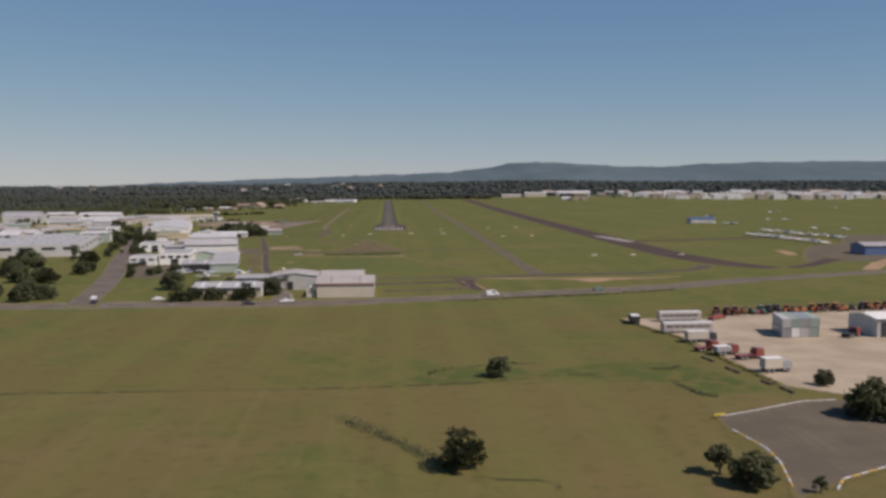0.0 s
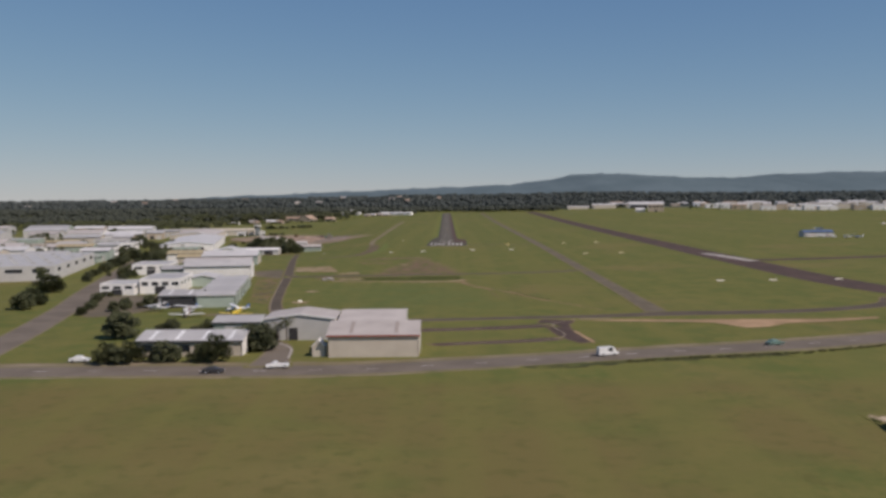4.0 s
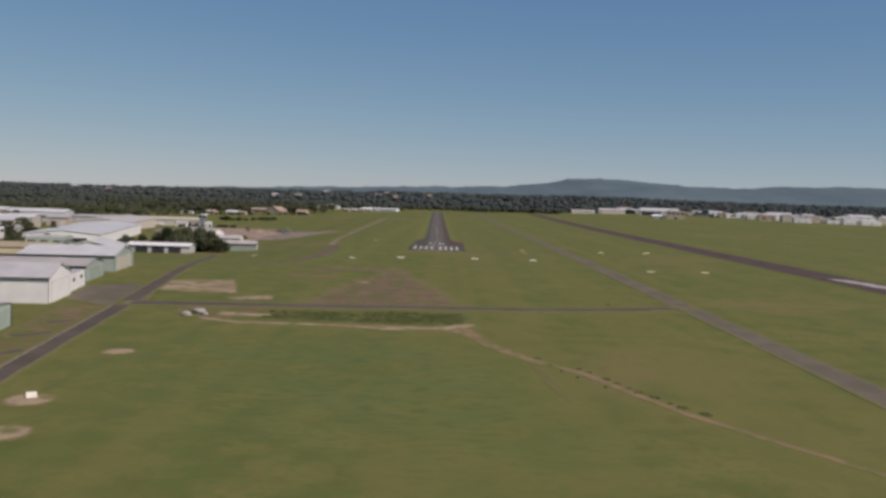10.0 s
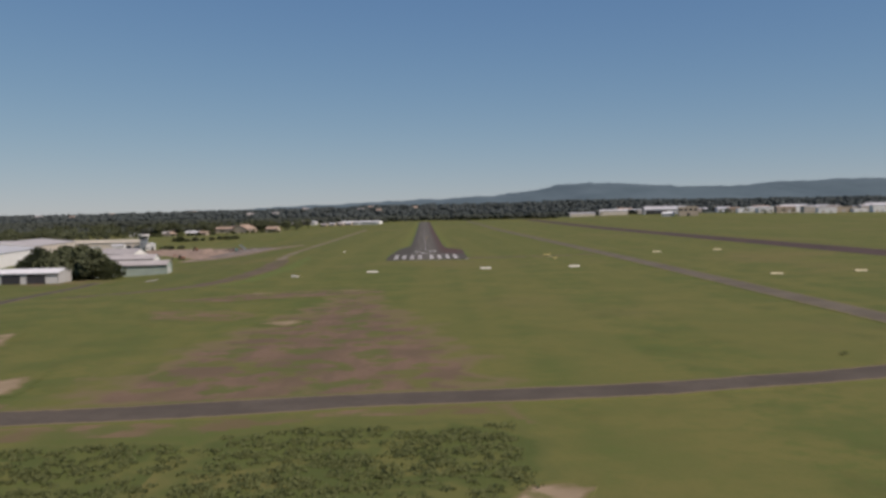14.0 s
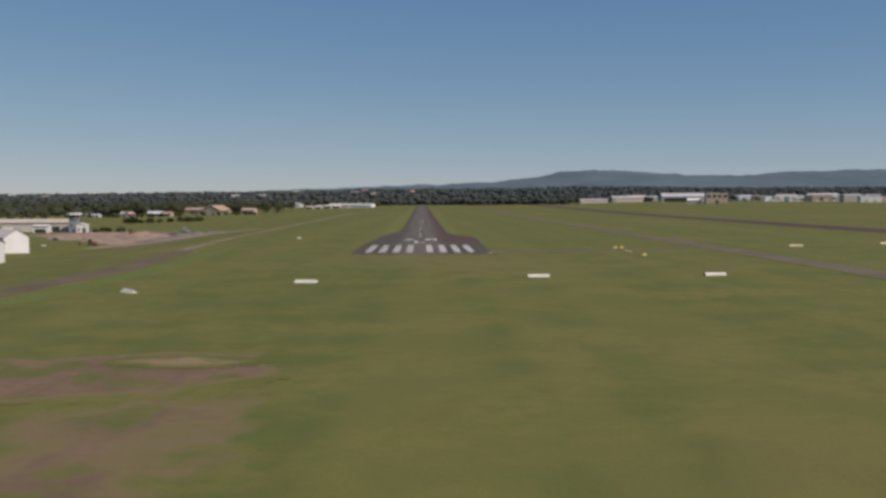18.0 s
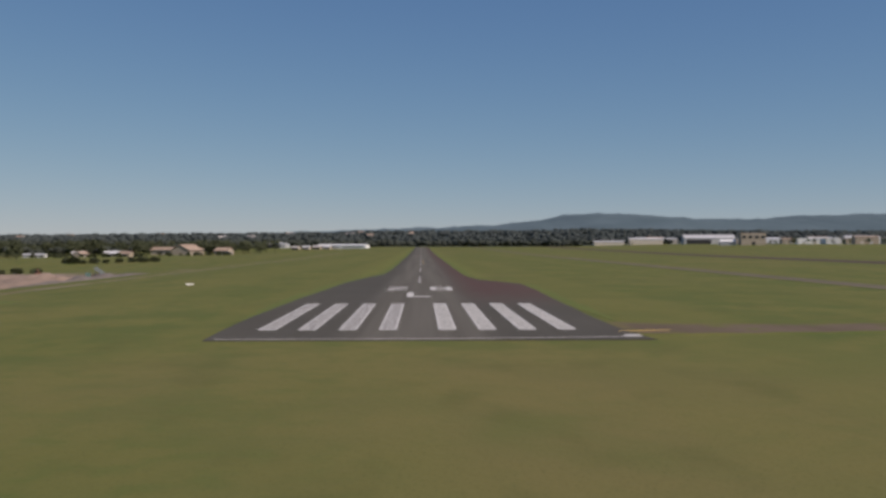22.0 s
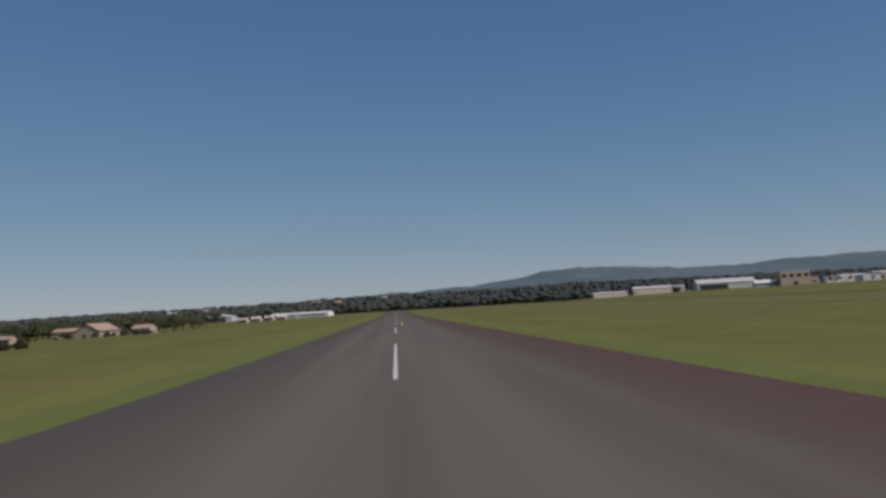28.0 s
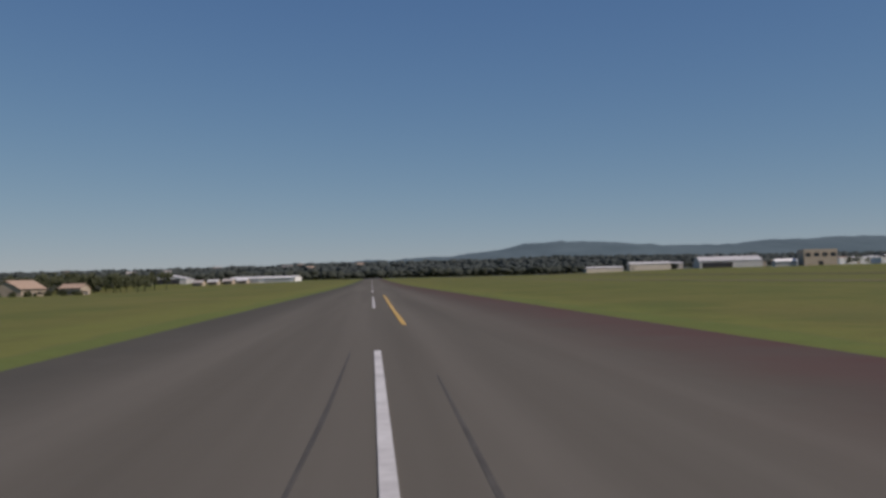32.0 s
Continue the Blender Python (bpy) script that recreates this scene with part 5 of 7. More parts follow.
for x, y, w_, d_, h, top, turn in ((-258, 828, 32, 14, 5.0, 7.6, -12), (-222, 812, 27, 22, 4.6, 10.4, 74), (-195, 798, 15, 12, 4.6, 7.4, -14), (-236, 820, 12, 12, 5.0, 9.0, 70)):
    gable("large villa wing with broad tan tiled roof", (x, y), turn, w_, d_, h, top, M_BRICK_WALL, M_ROOF_TILE, "x", windows=(("f", -w_ * 0.3, -w_ * 0.1, 0.9, 2.6, M_GLASS), ("f", w_ * 0.1, w_ * 0.3, 0.9, 2.6, M_GLASS), ("r", 2, 5, 0.9, 2.6, M_GLASS)), doors=(("f", -0.7, 0.7, 0, 2.3, M_DARK), ("r", 6, 8.5, 0, 2.6, M_DARK)), name="house", category="house", group="villa beyond the grass", over=0.7)
for i in range(4):
    house((-150 + i * 12, 985 + i * 4), -14, 9, 7, (M_ROOF_WARM, M_ROOF_WHITE)[i % 2], "small pale shed beside the far hangars")

# ---- far right: sheds, white hangar, square block ----
gable("long low pale shed at the far edge of the airfield", (296, 1310), 0, 48, 16, 5.2, 7.2, M_CREAM, M_ROOF_WHITE, "x", name="shed", category="shed")
gable("long pale shed with cream roof at the far edge", (352, 1300), -4, 52, 18, 8.0, 10.5, M_CREAM, M_ROOF_WHITE, "x", name="shed", category="shed")
gable("broad white hangar with dark doors", (432, 1240), -10, 74, 40, 8.5, 14.0, M_GREY_WALL, M_ROOF_WHITE, "x", doors=(("f", -34, 2, 0, 6.5, M_DARK),), name="hangar")
gable("white hangar roof beside the square block", (352, 935), -14, 17, 14, 4.2, 6.6, M_GREY_WALL, M_WHITE, "x", name="hangar")
flat_block("square cream multi-storey block", (378, 925), -12, 27, 20, 13.5, M_BRICK_WALL, M_ROOF_WHITE, 4, "office_block", "office block")


BUILT = [(-120, 40, -310, 60), (-135, 40, -240, 45), (-208, 74, -218, 118), (-198, 60, 62, 165), (-244, 64, 213, 120), (-112, 44, -180, 90), (-150, 56, -125, 80), (-130, 40, -33, 24), (-107, 32, 0, 24), (-123, 32, 40, 24), (-158, 36, 137, 34), (-245, 120, 395, 70), (-126, 46, 2, 44)]


def suburb(count, xs, ys, turn, group, seed, big=1.0, keep=None, lean=False, bright=False):
    """Streets of mixed sheds and low blocks, each one a thing."""
    r = random.Random(seed)
    taken = list(BUILT)
    tries = done = 0
    while done < count and tries < count * 80:
        tries += 1
        x, y = r.uniform(*xs), r.uniform(*ys)
        w_, d_ = r.uniform(14, 34) * big, r.uniform(12, 26) * big
        if keep and not keep(x, y, w_):
            continue
        if any(abs(x - a) < (w_ + b) / 2 + 4 and abs(y + d_ / 2 - c) < (d_ + e) / 2 + 6 for a, b, c, e in taken):
            continue
        taken.append((x, w_, y + d_ / 2, d_))
        done += 1
        wall = r.choice((M_WHITE, M_CREAM, M_WHITE, M_BRICK_WALL) if bright else (M_WHITE, M_CREAM, M_GREY_WALL, M_GREEN_WALL, M_WHITE, M_BRICK_WALL))
        roof = r.choice((M_ROOF_WHITE, M_ROOF_WHITE, M_ROOF_WARM, M_ROOF_WHITE, M_ROOF_TILE) if bright else (M_ROOF_WHITE, M_ROOF_GREY, M_ROOF_WARM, M_ROOF_WHITE, M_ROOF_TAN, M_ROOF_GREY, M_ROOF_WARM))
        h = r.uniform(4.0, 7.5) * (0.7 + 0.3 * big) * (1.3 if bright else 1.0)
        shade = {M_ROOF_WHITE.name: "white", M_ROOF_GREY.name: "grey", M_ROOF_WARM.name: "weathered", M_ROOF_TAN.name: "tan", M_ROOF_TILE.name: "terracotta"}[roof.name]
        if r.random() < 0.65:
            gable(f"industrial shed with {shade} low pitched roof", (x, y), turn + r.uniform(-3, 3), w_, d_, h, h + d_ * 0.08, wall, roof, "x", doors=(("f", -w_ * 0.3, -w_ * 0.3 + 4, 0, 3.6, M_CREAM if lean else M_DARK), ("f", w_ * 0.1, w_ * 0.1 + 4, 0, 3.6, M_GREY_WALL)), name="industrial_shed", category="shed", group=group, lean=lean)
        else:
            flat_block(f"low industrial block with {shade} roof", (x, y), turn + r.uniform(-3, 3), w_, d_, h, wall, roof, 3, "industrial_block", "warehouse", group, lean=lean)
    return taken


def avenue_x(y):
    for (xa, ya), (xb, yb) in zip(AVENUE, AVENUE[1:]):
        if y <= yb:
            return xa + (xb - xa) * (y - ya) / (yb - ya)
    return AVENUE[-1][0]


def clear_left(x, y, w_):
    return not (y > 300 or (y > 120 and x > -262)) and x + w_ / 2 < -128 - (y + 400) * 0.10 and abs(x - avenue_x(y + 8)) > w_ / 2 + 13 and not (x < avenue_x(y) and y < -285)


SUB_L = suburb(54, (-340, -125), (-300, 330), 10, "industrial estate", 5, 1.0, clear_left)
SUB_L2 = suburb(58, (-640, -345), (-430, 420), 10, "industrial estate", 8, 1.5, lambda x, y, w_: y < 360, True)
suburb(100, (560, 1300), (900, 1250), -8, "industrial suburb beyond the airfield", 11, 1.15, lambda x, y, w_: y > 925 - (x - 600) * 0.15, True, True)
suburb(64, (400, 1300), (1260, 1750), -8, "industrial suburb beyond the airfield", 12, 1.4, lambda x, y, w_: not (x < 500 and y < 1320), True, True)
suburb(14, (470, 900), (835, 900), -8, "bright row at the field's edge", 13, 0.8, lambda x, y, w_: y > 950 - (x - 400) * 0.15, True, True)

r_far = random.Random(51)
for i in range(13):
    x, y = r_far.uniform(-1150, 60), r_far.uniform(1500, 2150)
    up = rise(x) * smooth(0, 1, (y - 1260) / 1040) + land(x, 1260) + 3.0
    gable("pale far house among the wooded rise", (x, y, up), r_far.uniform(-20, 20), r_far.uniform(10, 17), 11, 5.5, 8.0, r_far.choice((M_CREAM, M_BRICK_WALL)), r_far.choice((M_ROOF_WARM, M_ROOF_WARM, M_ROOF_TILE)), "x", name="house", category="house", group="far houses in the woods", lean=True)

# ---- trees ----
def leaf_cloud(s, centre, radius, count, size, r, flat=1.0):
    for _ in range(count):
        d = Vector((r.gauss(0, 1), r.gauss(0, 1), r.gauss(0, 1))).normalized() * radius * r.uniform(0.55, 1.05)
        p = Vector(centre) + Vector((d.x, d.y, d.z * flat))
        u = Vector((r.gauss(0, 1), r.gauss(0, 1), r.gauss(0, 1))).normalized()
        v = u.orthogonal().normalized()
        k = size * r.uniform(0.6, 1.3)
        n = len(s.v)
        s.v += [tuple(p + u * k), tuple(p + v * k * 0.6), tuple(p - u * k), tuple(p - v * k * 0.6)]
        s.f.append((n, n + 1, n + 2, n + 3))


def make_tree(seed, high, spread, mat, label, tall=0.3, clumps=16, leaves=70, name="tree", leaf=0.42):
    r = random.Random(seed)
    t = thing(name, label, "tree", (0, 0, 0))
    trunk = Shape()
    top = high * (tall + 0.25)
    lean = Vector((r.uniform(-0.3, 0.3), r.uniform(-0.3, 0.3), 0))
    a = Vector((0, 0, -0.3))
    segs = 4
    for i in range(segs):
        b = Vector((lean.x * (i + 1), lean.y * (i + 1), top * (i + 1) / segs))
        trunk.tube(a, b, 0.035 * high * (1 - 0.18 * i), 0.035 * high * (1 - 0.18 * (i + 1)), 7)
        a = b
    part("trunk", trunk, M_BARK, t, soft=True)
    crown = Shape()
    for i in range(clumps):
        ang = 2 * math.pi * i / clumps * 2.4 + r.uniform(-0.4, 0.4)
        rad = spread * math.sqrt(r.uniform(0.02, 0.9))
        zz = high * (tall + (1 - tall) * (0.12 + 0.76 * r.random() * (1 - 0.5 * (rad / spread) ** 2)))
        c = Vector((rad * math.cos(ang), rad * math.sin(ang), zz))
        leaf_cloud(crown, c, spread * r.uniform(0.26, 0.42), leaves, leaf, r, 0.8)
        if i % 9 == 0:
            limb = Shape().tube(Vector((lean.x * 2, lean.y * 2, high * tall * 0.8)), c, 0.014 * high, 0.005 * high, 5)
            part("limb", limb, M_BARK, t)
    part("crown", crown, mat, t)
    return t


def make_palm(seed, high):
    r = random.Random(seed)
    t = thing("palm_tree", "tall palm with a ragged head of fronds", "palm tree")
    trunk = Shape()
    for i in range(5):
        trunk.tube((0.05 * i, 0, high * i / 5 - (0.3 if i == 0 else 0)), (0.05 * (i + 1), 0, high * (i + 1) / 5), 0.19 - 0.012 * i, 0.178 - 0.012 * i, 8)
    part("trunk", trunk, M_BARK, t, soft=True)
    for i in range(18):
        ang, tilt = i * 0.79 + r.uniform(-0.2, 0.2), r.uniform(-0.2, 1.0)
        f = Shape()
        p = Vector((0.25, 0, high))
        d = Vector((math.cos(ang) * math.cos(tilt), math.sin(ang) * math.cos(tilt), math.sin(tilt)))
        side = Vector((-math.sin(ang), math.cos(ang), 0))
        for j in range(12):
            q = p + d * 0.24
            d = (d + Vector((0, 0, -0.12))).normalized()
            wd = 0.62 * math.sin(math.pi * (j + 1.5) / 13.5)
            f.tube(p, q, 0.02, 0.018, 4)
            for sg in (-1, 1):
                tip = q + d * 0.25 + side * sg * wd - Vector((0, 0, wd * 0.75))
                f.add([p, p + d * 0.13, tip], [(0, 1, 2)])
            p = q
        part("frond", f, M_LEAF, t)
    return t


TREES = [
    make_tree(1, 8.0, 3.7, M_LEAF, "broad dark green tree with dense crown", 0.04, 38, 64, leaf=0.42),
    make_tree(2, 8.0, 3.2, M_LEAF, "dark green round-headed tree", 0.06, 34, 64, leaf=0.42),
    make_tree(3, 8.0, 2.7, M_LEAF_OLIVE, "olive green gum tree with open crown", 0.2, 26, 56, leaf=0.40),
    make_tree(4, 8.0, 4.6, M_LEAF, "wide spreading dark fig tree", 0.02, 44, 64, leaf=0.46),
    make_tree(5, 8.0, 2.0, M_LEAF_OLIVE, "slender olive street tree", 0.14, 20, 56, leaf=0.36),
]
PALM = make_palm(4, 5.4)
USED = set()


def plant(kind, x, y, high, wide=1.0, group="", label=""):
    """A tree of about that height; the first of each kind is the model itself."""
    src = PALM if kind == "palm" else TREES[kind]
    k = high / (5.6 if kind == "palm" else 8.0)
    m = pose(x, y, land(x, y), 0, 0, rng.uniform(0, 360)) @ Matrix.Diagonal((k * wide, k * wide, k, 1))
    if src in USED:
        ob = copy_thing(src, m)
    else:
        ob = src
        ob.matrix_basis = m
        USED.add(src)
    return tagged(ob, label, "", group)


# roadside and paddock
plant(1, 9.3, -659.7, 6.8, 1.15)
plant(0, 22.8, -598.9, 5.4, 0.95)
plant(1, 49.6, -670.0, 6.2, 1.2)
plant(2, 46.7, -664.7, 5.4, 1.0)
plant(4, 57.4, -673.3, 2.9, 1.2)
plant(3, 85.9, -636.5, 7.6, 1.0)
plant(2, 93.9, -634.7, 7.2, 1.2)
plant(3, 104.0, -639.1, 7.0, 1.0)
plant(1, 89.3, -611.8, 4.4, 1.1)
plant(2, 116.0, -637.4, 6.5, 1.2)
for x, y, h, k, wd in ((-45.5, -452, 8.2, 1, 1.15), (-49.5, -449, 7.0, 1, 1.1), (-45.5, -437, 5.2, 0, 1.0), (-52.5, -463.6, 6.6, 1, 0.9), (-55.5, -463.8, 6.0, 0, 0.8), (-58, -464, 6.2, 4, 1.2), (-62, -463.2, 5.4, 0, 0.8), (-64.8, -463, 5.2, 1, 0.9), (-67.5, -463.4, 4.8, 4, 1.1), (-71.8, -464, 5.2, 1, 1.1), (-74, -465.6, 5.4, 0, 1.2), (-77, -465, 5.0, 1, 1.1), (-87, -432, 9.0, 1, 1.15), (-78.4, -426.7, 4.0, 0, 1.1), (-75.5, -425, 4.4, 1, 1.0), (-72.5, -424.4, 3.0, 4, 1.2), (-69, -425.6, 3.4, 2, 1.1), (-66, -424, 3.8, 1, 1.1), (-110, -376.4, 4.4, 1, 1.0), (-108, -371.5, 3.6, 0, 1.0), (-104, -369.5, 4.0, 2, 1.0), (-101.5, -366, 5.6, 1, 1.1), (-115, -364, 3.0, 0, 1.0)):
    y -= 3.4 if y < -462 else 0
    h *= 1.3 if y < -460 or -428 < y < -423 else 1.08
    plant(k, x, y, h, wd)
for x, y, h in ((-41.5, -438.5, 5.6), (-43.5, -439.2, 4.6), (-60, -424, 3.6)):
    plant("palm", x, y, h)
# hedge row and street trees along the avenue
for i in range(46):
    y = -385 + i * 5.4 + rng.uniform(-1.2, 1.2)
    if i % 9 != 8:
        plant(rng.choice((0, 1, 1)), avenue_x(y) + rng.uniform(6.8, 8.4), y, rng.uniform(2.6, 4.2), 1.15, "avenue hedge trees")
for i in range(20):
    y = -270 + i * 11 + rng.uniform(-3, 3)
    plant(rng.choice((0, 1, 2)), avenue_x(y) - rng.uniform(8, 10), y, rng.uniform(5, 8), 1.0, "avenue street trees")
for i in range(30):
    y = -150 + i * 10 + rng.uniform(-4, 4)
    plant(rng.choice((0, 1, 3, 4)), avenue_x(y) + rng.uniform(8, 14), y, rng.uniform(5, 9), 1.0, "avenue street trees")
# grove left of the avenue
for i in range(60):
    y = rng.uniform(-470, -292)
    plant(rng.choice((0, 1, 1, 2, 3)), avenue_x(y) - 13 - 75 * rng.random() ** 1.3, y, rng.uniform(6, 10), 1.1, "grove beside the avenue")
# dome figs near the sheds
for x, y, h in ((-147, 8, 12.5), (-139, -4, 13.0), (-131, -10, 13.4), (-123, -17, 13.6), (-116, -20, 12.6), (-136, 10, 12.4), (-110, -21, 9.0), (-188, -40, 8.5), (-160, -10, 8.0)):
    plant(3, x, y, h, 1.0)
for x, y, h in ((-207, -89, 9), (-213, -62, 10), (-206, -63, 8), (-235, 20, 11), (-214, -26, 9), (-223, -60, 10), (-236, 40, 9), (-172, -176, 7), (-176, -160, 8), (-198, -110, 8.5), (-203, -98, 9.5), (-228, -30, 10)):
    plant(rng.choice((0, 1, 2)), x, y, h, 1.05, "tall avenue trees")
for x, y, h in ((-271, 50, 11), (-254, 24, 10), (-256, 46, 9), (-261, 70, 11), (-271, 113, 12), (-203, -106, 9), (-198, -107, 8), (-186, -123, 8), (-176, -137, 7), (-220, 7, 9), (-186, -81, 8.5), (-167, -203, 4), (-184, -186, 6.5), (-182, -200, 6), (-162, -245, 4), (-194, -37, 8), (-189, -13, 7), (-111.5, -373.7, 5.4), (-108.8, -369, 5.0), (-128, -332, 3.6), (-120.5, -377, 3.2)):
    if free(x, y, 1.0):
        plant(rng.choice((0, 1, 2)), x, y, h, 1.1, "street trees beside the offices")
for i in range(60):
    x, y = rng.uniform(-330, -150), rng.uniform(-240, 200)
    if x < -150 - (y + 300) * 0.06 and not (y > 120 and x > -262) and free(x, y, 1.5):
        plant(rng.choice((0, 1, 2)), x, y, rng.uniform(5, 9.5), 1.1, "street trees between the sheds")
# trees among the estate and in front of the houses
for i in range(76):
    x, y = rng.uniform(-620, -135), rng.uniform(-330, 560)
    if x < -140 - (y + 300) * 0.06 and not (y > 120 and x > -275) and free(x, y):
        plant(rng.choice((0, 1, 2, 2, 4)), x, y, rng.uniform(5, 10), 1.05, "estate trees")
for i in range(34):
    x = -350 + i * 5.0 + rng.uniform(-2, 2)
    plant(rng.choice((0, 1, 3)), x, 690 + 100 * smooth(-300, -190, x) + rng.uniform(-6, 4), rng.uniform(2.8, 4.8), 1.0, "garden trees before the houses")


def tree_belt(label, places, seed, mat):
    """A far belt of trees too many to tell apart, as one mesh of leafy crowns on short trunks."""
    r = random.Random(seed)
    s = Shape()
    for x, y, h in places:
        z = land(x, y)
        s.tube((x, y, z - 0.3), (x, y, z + h * 0.5), h * 0.03, h * 0.02, 5)
        for _ in range(9):
            q = Vector((x + r.uniform(-0.28, 0.28) * h, y + r.uniform(-0.28, 0.28) * h, z + h * r.uniform(0.35, 0.88)))
            leaf_cloud(s, q, h * 0.17, 26, h * 0.075, r, 0.8)
    return solo("tree_belt", s, mat, label, "tree belt", "stuff")


spots = []
for i in range(130):
    x = rng.uniform(-480, -165)
    spots.append((x, 770 + 90 * smooth(-330, -260, x) + rng.uniform(-15, 90), rng.uniform(10, 16)))
tree_belt("belt of tall dark trees behind the houses", spots, 31, M_LEAF)
spots = []
for _ in range(110):
    x = rng.uniform(-560, -300)
    spots.append((x, rng.uniform(430, 640), rng.uniform(9, 14)))
tree_belt("wall of tall dark trees behind the cream hall", spots, 34, M_LEAF)
tree_belt("dark garden trees among the far suburb's sheds", [(x, 930 - (x - 600) * 0.12 + rng.uniform(-25, 620), rng.uniform(5, 9)) for x in (rng.uniform(420, 1250) for _ in range(120))], 32, M_LEAF)
spots = []
for _ in range(900):
    x, y = rng.uniform(-640, -150), rng.uniform(-290, 560)
    if len(spots) < 230 and not (y > 130 and x > -300) and x < -150 - (y + 300) * 0.08 and abs(x - avenue_x(y)) > 8 and not any(abs(x - a) < b / 2 + 2.5 and abs(y - c) < e / 2 + 3 for a, b, c, e in SUB_L + SUB_L2):
        spots.append((x, y, rng.uniform(5, 10)))
tree_belt("dark trees among the sheds of the industrial estate", spots, 33, M_LEAF)
plant(0, 330, 1303, 9.0, 0.8)


def woods(name, count, xs, ys, size, seed, label, mat, keep=None, profile=None):
    """Far woodland nobody could count: clumps of leafy canopy as one mesh."""
    r = random.Random(seed)
    s = Shape()
    t = (1 + math.sqrt(5)) / 2
    ico = [Vector(p).normalized() for p in ((-1, t, 0), (1, t, 0), (-1, -t, 0), (1, -t, 0), (0, -1, t), (0, 1, t), (0, -1, -t), (0, 1, -t), (t, 0, -1), (t, 0, 1), (-t, 0, -1), (-t, 0, 1))]
    faces = [(0, 11, 5), (0, 5, 1), (0, 1, 7), (0, 7, 10), (0, 10, 11), (1, 5, 9), (5, 11, 4), (11, 10, 2), (10, 7, 6), (7, 1, 8), (3, 9, 4), (3, 4, 2), (3, 2, 6), (3, 6, 8), (3, 8, 9), (4, 9, 5), (2, 4, 11), (6, 2, 10), (8, 6, 7), (9, 8, 1)]
    for _ in range(count):
        x, y = r.uniform(*xs), r.uniform(*ys)
        if keep and not keep(x, y):
            continue
        base = land(x, y) + (profile(x, y) if profile else 0)
        k = size * r.uniform(0.6, 1.25)
        for _ in range(3):
            c = Vector((x + r.uniform(-1.3, 1.3) * k, y + r.uniform(-1.3, 1.3) * k, base + k * r.uniform(0.5, 1.25)))
            q = Vector((r.uniform(0.5, 0.95), r.uniform(0.5, 0.95), r.uniform(0.3, 0.5))) * k
            s.add([c + Vector((p.x * q.x, p.y * q.y, p.z * q.z)) * r.uniform(0.8, 1.15) for p in ico], faces)
    return solo(name, s, mat, label, "woodland", "stuff", soft=True)


woods("woodland", 5200, (-1500, -60), (640, 1350), 5.5, 21, "dense dark woodland along the far left edge", M_HAZY_WOODS, lambda x, y: y > 780 - max(0, -x - 300) * 0.28 and not (-160 < x < -50 and y < 1045) and not (-300 < x < -150 and y < 870) and not (-215 < x < -150 and y < 1060))
woods("woodland", 5600, (-1400, 1500), (1180, 1500), 5.5, 22, "dark woodland belt beyond the runways' end", M_HAZY_WOODS, lambda x, y: x < 240 or (x < 420 and y > 1360) or y > 1440)
woods("woodland", 9500, (-2600, 2600), (1500, 2300), 7.5, 23, "dark wooded rise in the distance", M_HAZY_WOODS_FAR, None, lambda x, y: rise(x) * smooth(0, 1, (y - 1260) / 1040) - 1.5)
woods("woodland", 2600, (-1400, -480), (-500, 900), 6, 24, "woodland and gardens beyond the estate", M_HAZY_WOODS, lambda x, y: x < -660 - (y + 500) * 0.1 or y > 720)



def scrub(label, outline, count, size, seed, mat):
    """Low bushes in a strip, joined as one."""
    r = random.Random(seed)
    s = Shape()
    xs_, ys_ = [p[0] for p in outline], [p[1] for p in outline]
    for _ in range(count):
        x, y = r.uniform(min(xs_), max(xs_)), r.uniform(min(ys_), max(ys_))
        k = size * r.uniform(0.5, 1.3)
        leaf_cloud(s, (x, y, land(x, y) + k * 0.1), k, 34, 0.17, r, 0.24)
    return solo("scrub", s, mat, label, "scrub", "stuff")


scrub("low green scrub beside the crossing taxiway", [(-16, -276), (6, -258)], 300, 0.85, 3, M_SCRUB)
scrub("low green scrub beside the bare earth", [(-38, -275), (-16, -262)], 170, 0.8, 9, M_SCRUB)


def scrub_line(label, line, step, size, seed, mat, flat=0.6):
    r = random.Random(seed)
    s = Shape()
    for a, b in zip(line, line[1:]):
        n = max(1, int((Vector(b) - Vector(a)).length / step))
        for i in range(n):
            p = Vector(a).lerp(Vector(b), (i + r.random()) / n)
            k = size * r.uniform(0.5, 1.3)
            leaf_cloud(s, (p.x + r.uniform(-0.4, 0.4), p.y + r.uniform(-0.5, 0.5), land(*p) + k * flat * 0.5), k, 40, 0.16, r, flat)
    return solo("scrub", s, mat, label, "scrub", "stuff")


scrub_line("dark scrub along the paddock ditch", [(7.5, -596.1), (8.3, -592.4), (13.3, -589.0)], 1.2, 0.6, 4, M_SCRUB)
scrub_line("dark scrub along the paddock ditch", [(23.7, -584.2), (30.0, -584.4)], 1.4, 0.6, 5, M_LEAF)
scrub_line("dark scrub beside the machinery yard", [(58.0, -593.4), (62.1, -594.1), (65.7, -591.4)], 1.0, 0.7, 6, M_LEAF)
scrub_line("dark scrub below the machinery yard", [(60.0, -613.9), (61.5, -618.7), (64.4, -619.7)], 1.0, 0.6, 7, M_LEAF)
scrub_line("low green scrub along the tan trail", [(17.8, -313.4), (21.4, -317.6), (24, -321.6), (26, -325.6), (27.4, -330.4), (29.3, -335), (33.5, -346), (38, -354)], 2.8, 0.75, 14, M_SCRUB, 0.16)
